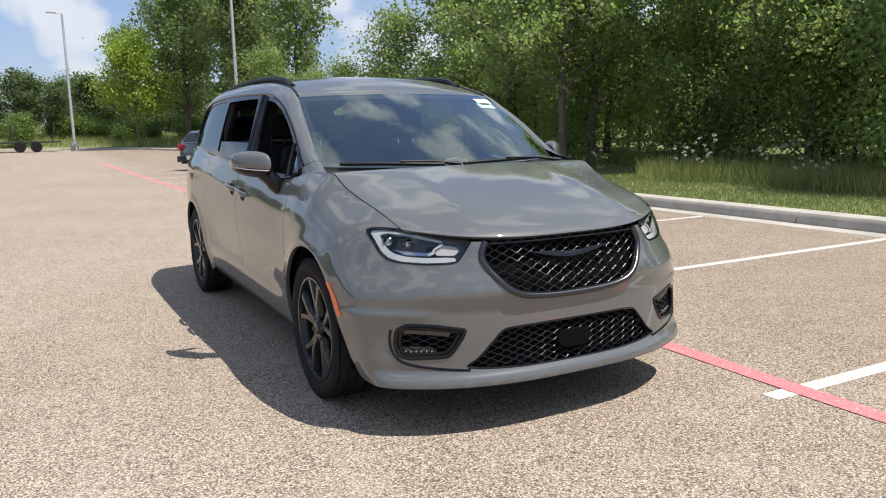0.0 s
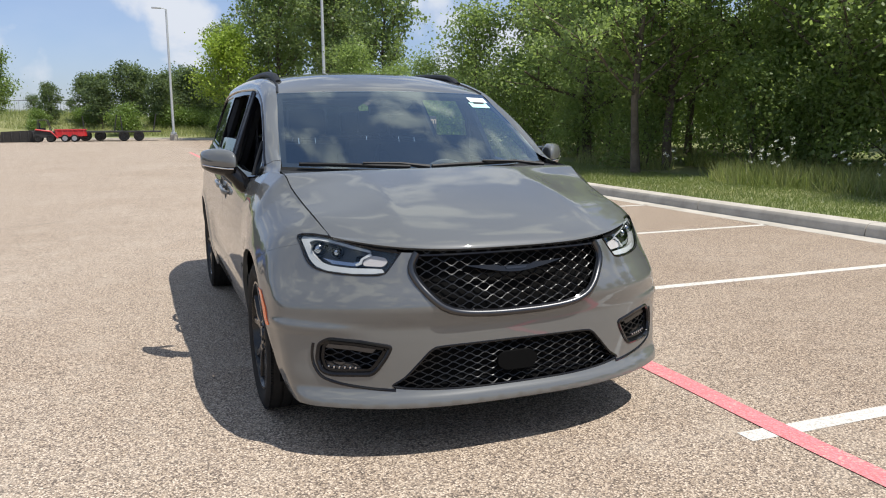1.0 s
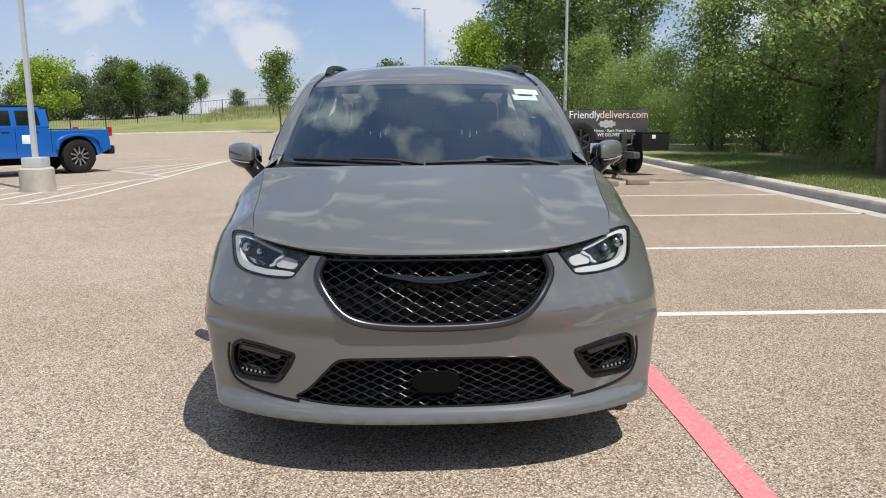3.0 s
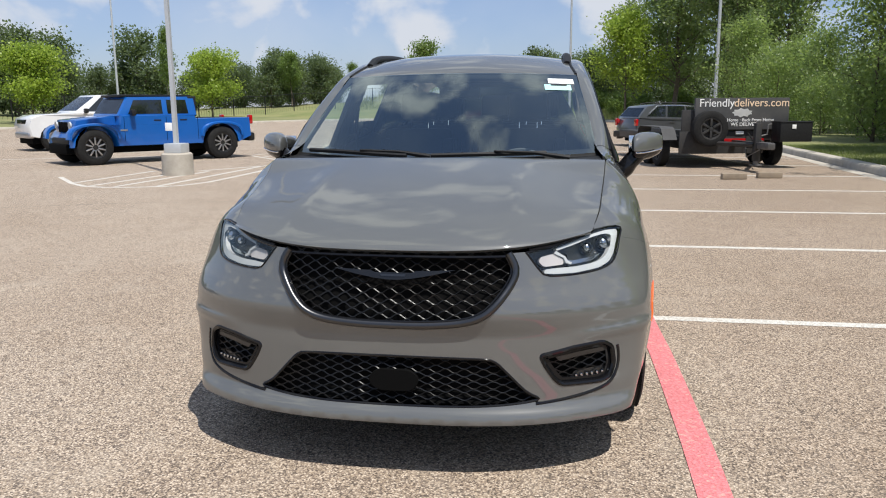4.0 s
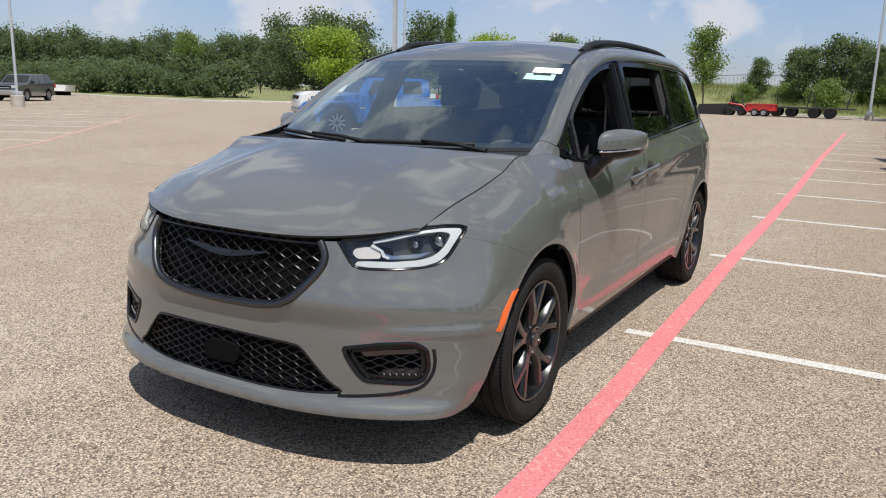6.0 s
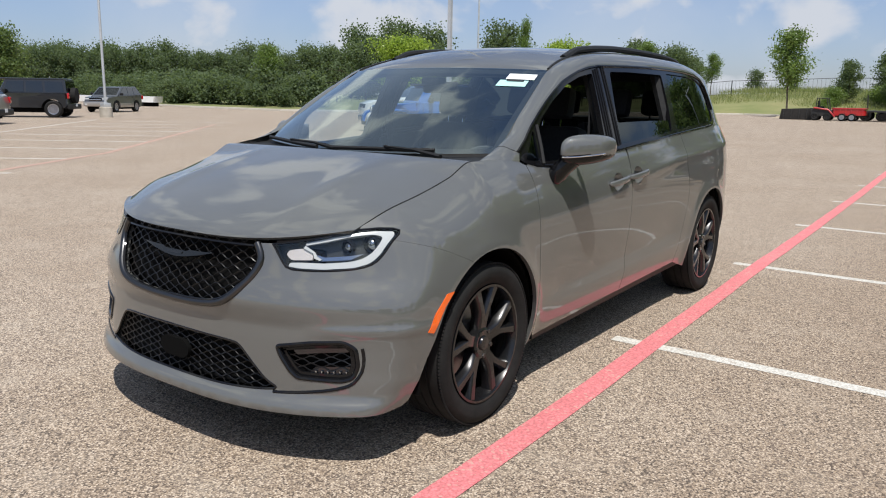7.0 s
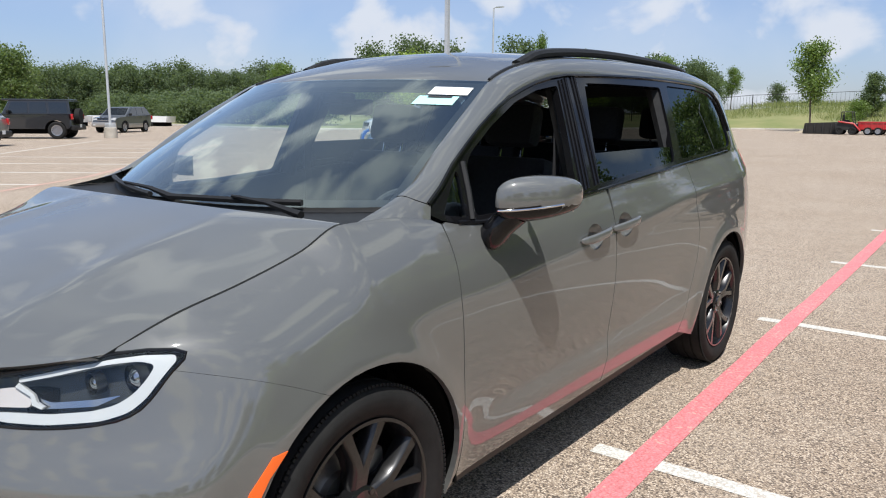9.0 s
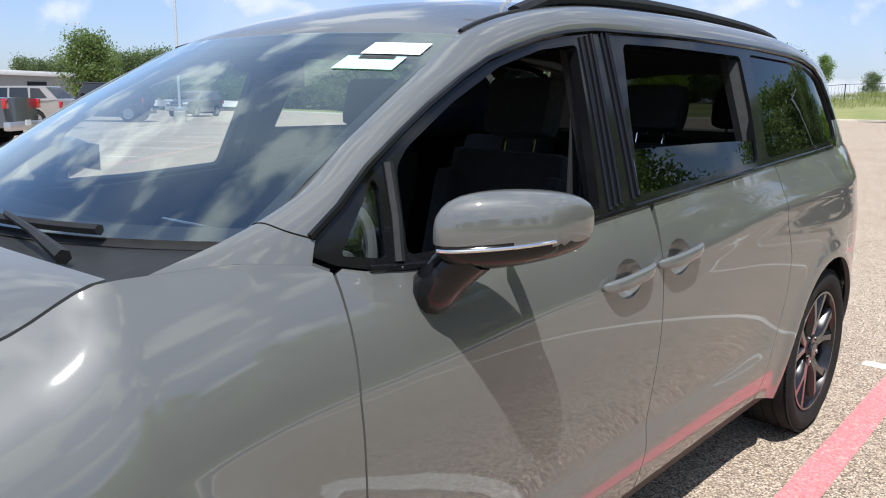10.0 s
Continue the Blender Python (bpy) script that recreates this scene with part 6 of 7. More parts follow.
def pickup_extra(v):
    part("bed_cap", boxes(((0, 1.95, 1.24), (1.7, 1.9, 0.05), 0.02)), SATIN_BLACK, v)
    part("hood_stripe", boxes(((0.4, -1.95, 1.262), (0.2, 0.3, 0.012), 0.003)), SATIN_BLACK, v, "black bonnet decal")
    part("hood_stripe", boxes(((0.4, -1.62, 1.275), (0.2, 0.3, 0.012), 0.003)), SATIN_BLACK, v, "black bonnet decal")


PICKUP = dict(L=5.9, W=2.02, belt=1.24,
                lower=[(-2.6, 0.5), (-2.66, 0.85), (-2.58, 1.1), (-2.3, 1.21), (-1.1, 1.29), (0.95, 1.28), (2.86, 1.26), (2.92, 0.5)], wheels=(-1.9, 1.8),
                green=[(-1.2, 1.27), (-0.35, 1.88), (0.85, 1.9), (1.15, 1.28)], panes=[[(-0.8, 1.32), (-0.25, 1.8), (0.12, 1.82), (0.12, 1.32)], [(0.2, 1.32), (0.2, 1.82), (0.78, 1.82), (0.95, 1.32)]], trim="chrome", r=0.41)
vehicle("pickup_truck", "white full-size pickup with a chrome front", facing(-16.1, 22.3, -37), WHITE_CAR, extra=pickup_extra, **PICKUP)
WAGON = dict(L=4.8, W=1.82, belt=1.0,
             lower=[(-2.32, 0.34), (-2.4, 0.6), (-2.25, 0.84), (-1.2, 0.98), (-0.9, 1.02), (1.6, 1.06), (2.25, 1.04), (2.38, 0.7), (2.36, 0.36)], wheels=(-1.42, 1.33),
             green=[(-1.05, 1.0), (-0.25, 1.47), (0.5, 1.56), (1.5, 1.55), (1.92, 1.47), (2.28, 1.05)], panes=[[(-0.72, 1.06), (-0.12, 1.42), (0.3, 1.47), (0.3, 1.07)], [(0.38, 1.07), (0.38, 1.47), (1.05, 1.48), (1.1, 1.1)], [(1.18, 1.11), (1.14, 1.48), (1.48, 1.46), (1.92, 1.12)]], trim="suv", r=0.34)


def rails_extra(v):
    for s in (1, -1):
        part("wrap_lamp", boxes(((s * 0.73, 2.2, 0.92), (0.16, 0.3, 0.17), 0.05)), RED_LENS, v, "large red wrap-round tail lamp")
        part("exhaust", tube(bmesh.new(), [(s * 0.55, 2.2, 0.3), (s * 0.55, 2.46, 0.3)], 0.04, 10), CHROME, v)
        part("roof_rail", tube(bmesh.new(), [(s * 0.6, -0.1, 1.53), (s * 0.6, 0.2, 1.6), (s * 0.6, 1.2, 1.61), (s * 0.6, 1.5, 1.56)], 0.02, 6), SATIN_BLACK, v)
        part("window_chrome", tube(bmesh.new(), [(s * 0.83, -0.75, 1.05), (s * 0.76, -0.06, 1.47), (s * 0.745, 0.8, 1.51), (s * 0.75, 1.5, 1.49), (s * 0.82, 1.98, 1.1)], 0.012, 5), CHROME, v)


vehicle("estate_car", "dark grey estate car with roof rails", facing(4.7, 24.9, 112) @ Matrix.Scale(0.92, 4), GREY_CAR, extra=rails_extra, **WAGON)
SUV = dict(L=4.6, W=1.86, belt=1.06,
           lower=[(-2.2, 0.36), (-2.28, 0.7), (-2.1, 0.95), (-1.1, 1.05), (1.7, 1.12), (2.18, 1.12), (2.28, 0.75), (2.24, 0.38)], wheels=(-1.36, 1.3),
           green=[(-1.15, 1.04), (-0.35, 1.62), (1.6, 1.66), (2.15, 1.12)], panes=[[(-0.82, 1.12), (-0.22, 1.55), (0.25, 1.57), (0.25, 1.13)], [(0.33, 1.13), (0.33, 1.57), (1.0, 1.58), (1.05, 1.15)], [(1.12, 1.16), (1.1, 1.57), (1.45, 1.56), (1.75, 1.2)]], trim="suv", r=0.36)
vehicle("suv", "champagne silver compact SUV in a far stall", facing(-31.56, 10.75, -44), SILVER_CAR, **SUV)
def two_tone_extra(v):
    for s in (1, -1):
        part("cladding", boxes(((s * 0.93, 0.0, 0.46), (0.03, 1.75, 0.26), 0.01)), SILVER_CAR, v, "silver lower door cladding")
        part("fog_lamp", boxes(((s * 0.6, -2.31, 0.5), (0.16, 0.03, 0.08), 0.01)), LAMP_WHITE, v)
    part("front_skirt", boxes(((0, -2.22, 0.52), (1.6, 0.2, 0.3), 0.05)), SILVER_CAR, v, "silver front bumper skirt")
    part("grille_bar", boxes(((0, -2.28, 0.8), (0.8, 0.03, 0.04), 0.01)), CHROME, v)


vehicle("suv", "dark grey older SUV with silver lower body", facing(-45.4, 26.6, 30), GREY_CAR, extra=two_tone_extra, **SUV)


def off_road_extra(v):
    part("spare_wheel", tube(bmesh.new(), [(0.05, 2.1, 1.05), (0.05, 2.32, 1.05)], 0.37, 24), RUBBER, v)
    part("hard_top", boxes(((0, 0.5, 1.8), (1.5, 2.9, 0.08), 0.03)), BLACK_CAR, v)


vehicle("off_road_car", "black boxy four-door off-road car with a rear spare wheel", facing(-37.9, 17.2, -44) @ Matrix.Scale(1.06, 4), BLACK_CAR, 4.4, 1.86, 1.15,
        [(-2.1, 0.55), (-2.16, 0.85), (-2.1, 1.08), (-0.9, 1.14), (2.05, 1.15), (2.1, 0.55)], (-1.45, 1.45),
        [(-0.95, 1.14), (-0.62, 1.76), (2.0, 1.78), (2.06, 1.15)], [[(-0.7, 1.2), (-0.5, 1.68), (0.2, 1.69), (0.2, 1.2)], [(0.3, 1.2), (0.3, 1.69), (1.0, 1.69), (1.05, 1.2)], [(1.15, 1.2), (1.12, 1.69), (1.9, 1.69), (1.95, 1.2)]], "off_road", None, 0.2, None, 0.4, extra=off_road_extra)
vehicle("pickup_truck", "dark grey pickup parked at the edge of the row", facing(-22.4, 5.2, -44), GREY_CAR, **PICKUP)


# ---- trailers and machines ----
def words(text, size, m, material, parent, depth=0.004):
    cu = bpy.data.curves.new("lettering", "FONT")
    cu.body, cu.size, cu.extrude, cu.align_x = text, size, depth, "CENTER"
    ob = new("lettering", cu)
    dg = bpy.context.evaluated_depsgraph_get()
    me = bpy.data.meshes.new_from_object(ob.evaluated_get(dg))
    bpy.data.objects.remove(ob)
    return set_at(part_mesh("lettering", me, material, parent, "", False), m)


def set_at(ob, m):
    ob.matrix_local = m
    return ob


LETTER_WHITE = mat("white lettering", (0.8, 0.8, 0.78), 0.5)
LETTER_TAN = mat("pale tan lettering", (0.8, 0.6, 0.42), 0.5)
SIGN_GREY = two_tone("charcoal sign board", (0.05, 0.05, 0.052), (0.075, 0.073, 0.07), 3, 0.55)
TRAILER_BLACK = two_tone("black trailer steel", (0.018, 0.018, 0.018), (0.035, 0.032, 0.03), 5, 0.6, 0.002)
WOOD = two_tone("weathered timber", (0.3, 0.24, 0.17), (0.2, 0.16, 0.12), 6, 0.85, 0.003)
MUDGUARD = two_tone("scuffed grey mudguard paint", (0.06, 0.06, 0.062), (0.045, 0.045, 0.045), 5, 0.8)
TRUNK_GREY = two_tone("dull grey steel", (0.17, 0.165, 0.16), (0.1, 0.095, 0.09), 4, 0.5, 0.001, 5, 0.5)

tr = thing("equipment_trailer", "black tandem-axle trailer with a charcoal sign board", "trailer", pose(4.4, 14.6, 0, 0, 0, 12))
UPRIGHT = Matrix.Rotation(math.pi / 2, 4, "X")
part("deck", boxes(((-0.1, 2.7, 0.66), (2.1, 5.2, 0.1), 0.02)), TRAILER_BLACK, tr)
for x in (-1.1, 0.9):
    part("side_rail", boxes(((x, 2.7, 0.62), (0.08, 5.2, 0.2), 0.015)), TRAILER_BLACK, tr)
part("drawbar", boxes(((0, -0.7, 0.55), (0.12, 1.6, 0.14), 0.02)), TRAILER_BLACK, tr)
for s in (1, -1):
    part("drawbar_brace", tube(bmesh.new(), [(s * 0.7, 0.15, 0.56), (s * 0.05, -1.05, 0.56)], 0.05, 6), TRAILER_BLACK, tr)
part("headboard", boxes(((-0.05, 0.14, 0.98), (2.3, 0.06, 0.62), 0.01)), TRAILER_BLACK, tr)
part("front_panel", boxes(((-0.3, 0.1, 0.56), (1.9, 0.05, 0.5), 0.01)), TRAILER_BLACK, tr)
part("side_panel", boxes(((-1.06, 1.5, 0.62), (0.06, 2.7, 0.42), 0.01)), TRAILER_BLACK, tr)
part("sign_board", boxes(((0.13, 0.05, 1.2), (2.15, 0.08, 0.7), 0.01)), SIGN_GREY, tr, "charcoal advertising board")
words("Friendly", 0.25, Matrix.Translation((-0.46, 0.006, 1.36)) @ UPRIGHT, LETTER_WHITE, tr)
words("delivers.com", 0.25, Matrix.Translation((0.565, 0.006, 1.36)) @ UPRIGHT, LETTER_TAN, tr)
words("From Home · Back From Home", 0.102, Matrix.Translation((0.2, 0.006, 1.03)) @ UPRIGHT, LETTER_WHITE, tr)
words("WE DELIVER", 0.11, Matrix.Translation((0.18, 0.006, 0.93)) @ UPRIGHT, LETTER_WHITE, tr)
bm = bmesh.new()
rim_pts = [(0.13 + (0.24 if k % 2 else 0.2) * math.cos(a), 1.225 + (0.105 if k % 2 else 0.075) * math.sin(a)) for k, a in enumerate(np.linspace(0, 2 * math.pi, 18, endpoint=False))]
f = bm.faces.new([bm.verts.new((x, 0.006, z)) for x, z in rim_pts])
bmesh.ops.solidify(bm, geom=[f], thickness=0.006)
part("emblem", bm, LETTER_WHITE, tr, "white ragged-edged mark", False)
for x, ys in ((-1.45, (0.72, 1.52)), (1.2, (0.72, 1.52))):
    for wy in ys:
        road_wheel(tr, x, wy, 0.38, 0.22, TRAILER_BLACK)
    bm = bmesh.new()
    rows = [[bm.verts.new((x + dx, y, z)) for y, z in ((0.12, 0.62), (0.3, 0.86), (0.45, 0.9), (1.8, 0.9), (1.95, 0.86), (2.1, 0.62))] for dx in (-0.16, 0.16)]
    for k in range(5):
        bm.faces.new((rows[0][k], rows[0][k + 1], rows[1][k + 1], rows[1][k]))
    part("mudguard", thicken(bm, 0.012), MUDGUARD, tr, "dark grey folded mudguard", False)
sp = road_wheel(tr, -0.95, -0.16, 0.39, 0.24, TRAILER_BLACK)
sp.name = "spare_wheel"
sp.matrix_local = Matrix.Translation((-0.66, -0.14, 0.88)) @ Matrix.Rotation(-math.pi / 2, 4, "Z")
box_t = part("tool_box", boxes(((1.14, -0.3, 0.8), (0.72, 0.42, 0.42), 0.02)), SATIN_BLACK, tr, "black lockable tool box")
part("lid", boxes(((1.14, -0.3, 1.02), (0.74, 0.44, 0.03), 0.01)), SATIN_BLACK, box_t)
part("latch", boxes(((1.08, -0.515, 0.92), (0.09, 0.012, 0.09), 0.004)), LETTER_WHITE, box_t)
part("jack", boxes(((0, -1.08, 0.62), (0.13, 0.13, 0.8), 0.015)), TRAILER_BLACK, tr, "square black drop-leg jack")
part("jack_leg", boxes(((0, -1.08, 0.3), (0.09, 0.09, 0.34), 0.01)), TRUNK_GREY, tr)
part("jack_foot", boxes(((0, -1.08, 0.135), (0.2, 0.2, 0.03), 0.005)), TRUNK_GREY, tr)
part("coupler", boxes(((0, -1.5, 0.56), (0.16, 0.5, 0.14), 0.03)), TRUNK_GREY, tr)
part("winch_crank", tube(bmesh.new(), [(0.07, -1.1, 0.75), (0.2, -1.1, 0.78), (0.22, -1.08, 0.98), (0.3, -1.06, 1.0)], 0.016, 6), TRUNK_GREY, tr)
part("cable", tube(bmesh.new(), [(0.3, 0.05, 0.78), (0.28, -0.5, 0.5), (0.12, -0.9, 0.45), (0.1, -1.3, 0.62)], 0.014, 6), SATIN_BLACK, tr)
part("cable", tube(bmesh.new(), [(0.55, 0.05, 0.85), (0.5, -0.3, 0.48), (0.3, -0.7, 0.38), (0.08, -1.2, 0.58)], 0.012, 6), SATIN_BLACK, tr)
part("marker_lamp", boxes(((0.02, 0.06, 0.6), (0.5, 0.03, 0.1), 0.004)), RED_LENS, tr, "red reflective panel")
part("marker_lamp", boxes(((0.56, 0.06, 0.61), (0.26, 0.03, 0.08), 0.004)), RED_LENS, tr, "red reflective panel")
part("notice_plate", boxes(((0.12, 0.06, 0.78), (0.18, 0.02, 0.07), 0.003)), PAPER, tr)
part("safety_chain", tube(bmesh.new(), [(-0.06, -0.7, 0.52), (-0.18, -1.0, 0.3), (-0.08, -1.4, 0.48)], 0.012, 5), TRUNK_GREY, tr)
for x0, y0 in ((3.81, 11.68), (4.53, 11.99)):
    block = thing("wooden_block", "weathered timber block under the trailer jack", "timber", pose(x0, y0, 0, 0, 0, 6))
    part("beam", boxes(((0, 0, 0.06), (0.46, 0.14, 0.11), 0.012)), WOOD, block)

fb = thing("flatbed_trailer", "long black tandem flatbed trailer at the edge of the lot", "trailer", pose(-2.9, 66.2, 0))
part("deck", boxes(((0, 0, 0.78), (5.6, 2.1, 0.12), 0.02)), TRAILER_BLACK, fb)
part("tongue", boxes(((-3.4, 0, 0.72), (1.6, 0.16, 0.12), 0.02)), TRAILER_BLACK, fb)
part("ramp", tube(bmesh.new(), [(2.2, -0.9, 0.85), (2.45, -0.9, 2.2)], 0.05, 6), TRAILER_BLACK, fb)
part("ramp", tube(bmesh.new(), [(-0.25, 0.9, 0.85), (-0.35, 0.95, 2.1)], 0.05, 6), TRAILER_BLACK, fb)
for wx in (-0.1, 0.9):
    for s in (1, -1):
        w = road_wheel(fb, 1.0, 0, 0.42, 0.24, RIM)
        w.matrix_local = Matrix.Translation((wx * 1.15, s * 1.05, 0.42)) @ Matrix.Rotation(s * math.pi / 2, 4, "Z")
fb2 = copy_thing(fb, pose(-6.0, 69.0, 0))
rm = thing("red_dump_trailer", "low red steel dump trailer on a black frame", "trailer", pose(-7.0, 66.0, 0, 0, 0, 90) @ Matrix.Scale(0.82, 4))
part("box", slab(bmesh.new(), [(-1.45, 0.55), (1.35, 0.5), (1.4, 1.15), (-1.4, 1.2)], 0.95, 0.08, 0.05), RED_MACHINE, rm)
for k in range(6):
    part("rib", boxes(((0.97, -1.2 + 0.48 * k, 0.85), (0.06, 0.08, 0.6), 0.01)), RED_MACHINE, rm)
    part("rib", boxes(((-0.97, -1.2 + 0.48 * k, 0.85), (0.06, 0.08, 0.6), 0.01)), RED_MACHINE, rm)
part("rim", boxes(((0, -1.42, 1.2), (2.0, 0.1, 0.1), 0.02), ((0, 1.4, 1.17), (2.0, 0.1, 0.1), 0.02), ((0.97, 0, 1.19), (0.1, 2.8, 0.1), 0.02), ((-0.97, 0, 1.19), (0.1, 2.8, 0.1), 0.02)), RED_MACHINE, rm)
part("chassis", boxes(((0, 0.3, 0.42), (0.9, 3.6, 0.16), 0.03)), TRAILER_BLACK, rm)
for wy in (-0.35, 0.5):
    for s in (1, -1):
        road_wheel(rm, s * 1.08, wy, 0.36, 0.22, ALLOY)
ld = thing("skid_loader", "small black ride-on loader with a roll cage", "machine", pose(-8.9, 65.6, 0, 0, 0, 90))
part("body", slab(bmesh.new(), [(-0.8, 0.35), (0.8, 0.35), (0.85, 0.85), (0.3, 1.05), (-0.75, 0.8)], 0.5, 0.08, 0.05), TRAILER_BLACK, ld)
cage = [((-0.5, -0.45, 0.8), (-0.3, -0.45, 1.75)), ((-0.5, 0.45, 0.8), (-0.3, 0.45, 1.75)), ((0.45, -0.45, 0.9), (0.4, -0.45, 1.75)), ((0.45, 0.45, 0.9), (0.4, 0.45, 1.75)), ((-0.3, -0.45, 1.75), (0.4, -0.45, 1.75)), ((-0.3, 0.45, 1.75), (0.4, 0.45, 1.75)), ((-0.3, -0.45, 1.75), (-0.3, 0.45, 1.75)), ((0.4, -0.45, 1.75), (0.4, 0.45, 1.75))]
for (y0, x0, z0), (y1, x1, z1) in cage:
    part("cage_bar", tube(bmesh.new(), [(x0, y0, z0), (x1, y1, z1)], 0.035, 6), TRAILER_BLACK, ld)
part("seat", boxes(((0, 0.1, 1.05), (0.45, 0.4, 0.14), 0.05), ((0, 0.32, 1.3), (0.45, 0.12, 0.5), 0.05)), SATIN_BLACK, ld)
for s in (1, -1):
    part("lift_arm", tube(bmesh.new(), [(s * 0.55, 0.6, 1.0), (s * 0.55, -0.5, 0.85), (s * 0.55, -1.0, 0.3)], 0.06, 6), RED_MACHINE, ld)
    for wy in (-0.45, 0.45):
        road_wheel(ld, s * 0.62, wy, 0.29, 0.22, TRAILER_BLACK)
bk = thing("steel_bin", "open black steel bin standing on the asphalt", "bin", pose(-10.95, 66.3, 0, 0, 0, 90))
bm = bmesh.new()
outer = [bm.verts.new(p) for p in ((-0.6, -1.25, 0.02), (0.6, -1.25, 0.02), (0.6, 1.2, 0.02), (-0.6, 1.2, 0.02))]
upper = [bm.verts.new(p) for p in ((-0.7, -1.3, 0.95), (0.7, -1.3, 0.95), (0.7, 1.05, 0.85), (-0.7, 1.05, 0.85))]
bm.faces.new(outer[::-1])
for k in range(4):
    bm.faces.new((outer[k], outer[(k + 1) % 4], upper[(k + 1) % 4], upper[k]))
part("shell", thicken(bm, 0.05), TRAILER_BLACK, bk, "", False)
for y in (-0.9, -0.3, 0.3, 0.9):
    for s in (1, -1):
        part("rib", boxes(((s * 0.69, y, 0.45), (0.08, 0.08, 0.8), 0.01)), TRAILER_BLACK, bk)

heap = thing("soil_heap", "low heap of pale bare soil beside the bank", "soil", pose(-12.4, 70.6, land(-12.4, 70.6) - 0.05))
bm = bmesh.new()
grid_mesh(bm, lambda u, v: Vector((1.9 * v * math.cos(2 * math.pi * u), 1.5 * v * math.sin(2 * math.pi * u), 0.4 * (1 - v * v) ** 1.5 * (1 + 0.4 * noise.noise(Vector((3 * u, 4 * v, 2)))))), 30, 10)
bmesh.ops.remove_doubles(bm, verts=bm.verts[:], dist=0.001)
bmesh.ops.recalc_face_normals(bm, faces=bm.faces[:])
part("mound", bm, two_tone("pale bare soil", (0.42, 0.34, 0.24), (0.3, 0.25, 0.17), 1.6, 0.95, 0.03), heap)

# ---- lamp posts ----
def lamp_post(x, y, h, base_h, arm_deg, w=0.13, sign=False):
    t = thing("lamp_post", "tall galvanised car park lamp post on a concrete base", "lamp post", pose(x, y, 0), "lamp posts")
    bm = bmesh.new()
    lathe(bm, [(0.0, 0.33), (base_h - 0.03, 0.32), (base_h, 0.29), (base_h, 0.0)], 24, "Z")
    part("base", bm, CONCRETE, t, "round concrete footing")
    part("base_plate", boxes(((0, 0, base_h + 0.1), (0.3 + w, 0.3 + w, 0.2), 0.02)), METAL_POLE, t)
    bm = bmesh.new()
    tube(bm, [(0, 0, base_h), (0, 0, base_h + (h - base_h) * 0.5), (0, 0, h)], [w * 0.72, w * 0.62, w * 0.5], 4 if sign else 10)
    part("pole", bm, METAL_POLE, t)
    a = radians(arm_deg)
    d = Vector((math.cos(a), math.sin(a), 0))
    part("arm", tube(bmesh.new(), [Vector((0, 0, h - 0.1)), Vector((0, 0, h)) + d * 0.12 + Vector((0, 0, 0.05)), Vector((0, 0, h + 0.06)) + d * 0.45], 0.035, 8), METAL_POLE, t)
    bm = bmesh.new()
    box(bm, (0.75, 0, h + 0.08), (0.75, 0.34, 0.12), 0.04, Matrix.Rotation(a, 4, "Z"))
    part("lamp_head", bm, SATIN_BLACK if w < 0.12 else METAL_POLE, t, "flat rectangular lamp head")
    if sign:
        part("notice", boxes(((-0.1, -0.09, 1.02), (0.15, 0.02, 0.17), 0.003)), PAPER, t, "small white notice")
    return t


lamp_post(-7.58, 11.77, 9.2, 0.47, 200, 0.085, True)
lamp_post(0.9, 66, 10.8, 0.5, 180, 0.16)
lamp_post(9.6, 46, 10.6, 0.5, 180, 0.16)
lamp_post(-41.0, 64, 11.6, 0.6, 0, 0.16)
lamp_post(-35.7, 20.2, 10.5, 0.55, 120, 0.1)

# ---- chain-link fence on the bank ----
fence = thing("fence", "black chain-link fence on the grassy bank", "fence")
run = [(-74, 58), (-58, 54), (-46, 56), (-38, 66), (-31, 84), (-24, 94), (-12, 97), (2, 96)]
posts = []
for (ax, ay), (bx, by) in zip(run, run[1:]):
    n = max(1, round(math.hypot(bx - ax, by - ay) / 5))
    posts += [(ax + (bx - ax) * k / n, ay + (by - ay) * k / n) for k in range(n)]
posts.append(run[-1])
wire = bmesh.new()
for i, (x, y) in enumerate(posts):
    z = land(x, y)
    part("post", tube(bmesh.new(), [(x, y, z - 0.1), (x, y, z + 1.95)], 0.06, 6), SATIN_BLACK, fence)
    if i + 1 < len(posts):
        x1, y1 = posts[i + 1]
        z1 = land(x1, y1)
        part("rail", tube(bmesh.new(), [(x, y, z + 1.9), (x1, y1, z1 + 1.9)], 0.03, 5), SATIN_BLACK, fence)
        for k in range(1, 14):
            f = k / 14
            px, py, pz = x + (x1 - x) * f, y + (y1 - y) * f, z + (z1 - z) * f
            tube(wire, [(px, py, pz), (px, py, pz + 1.9)], 0.012, 3, False)
tagged(part("wire_mesh", wire, SATIN_BLACK, fence), kind="stuff")

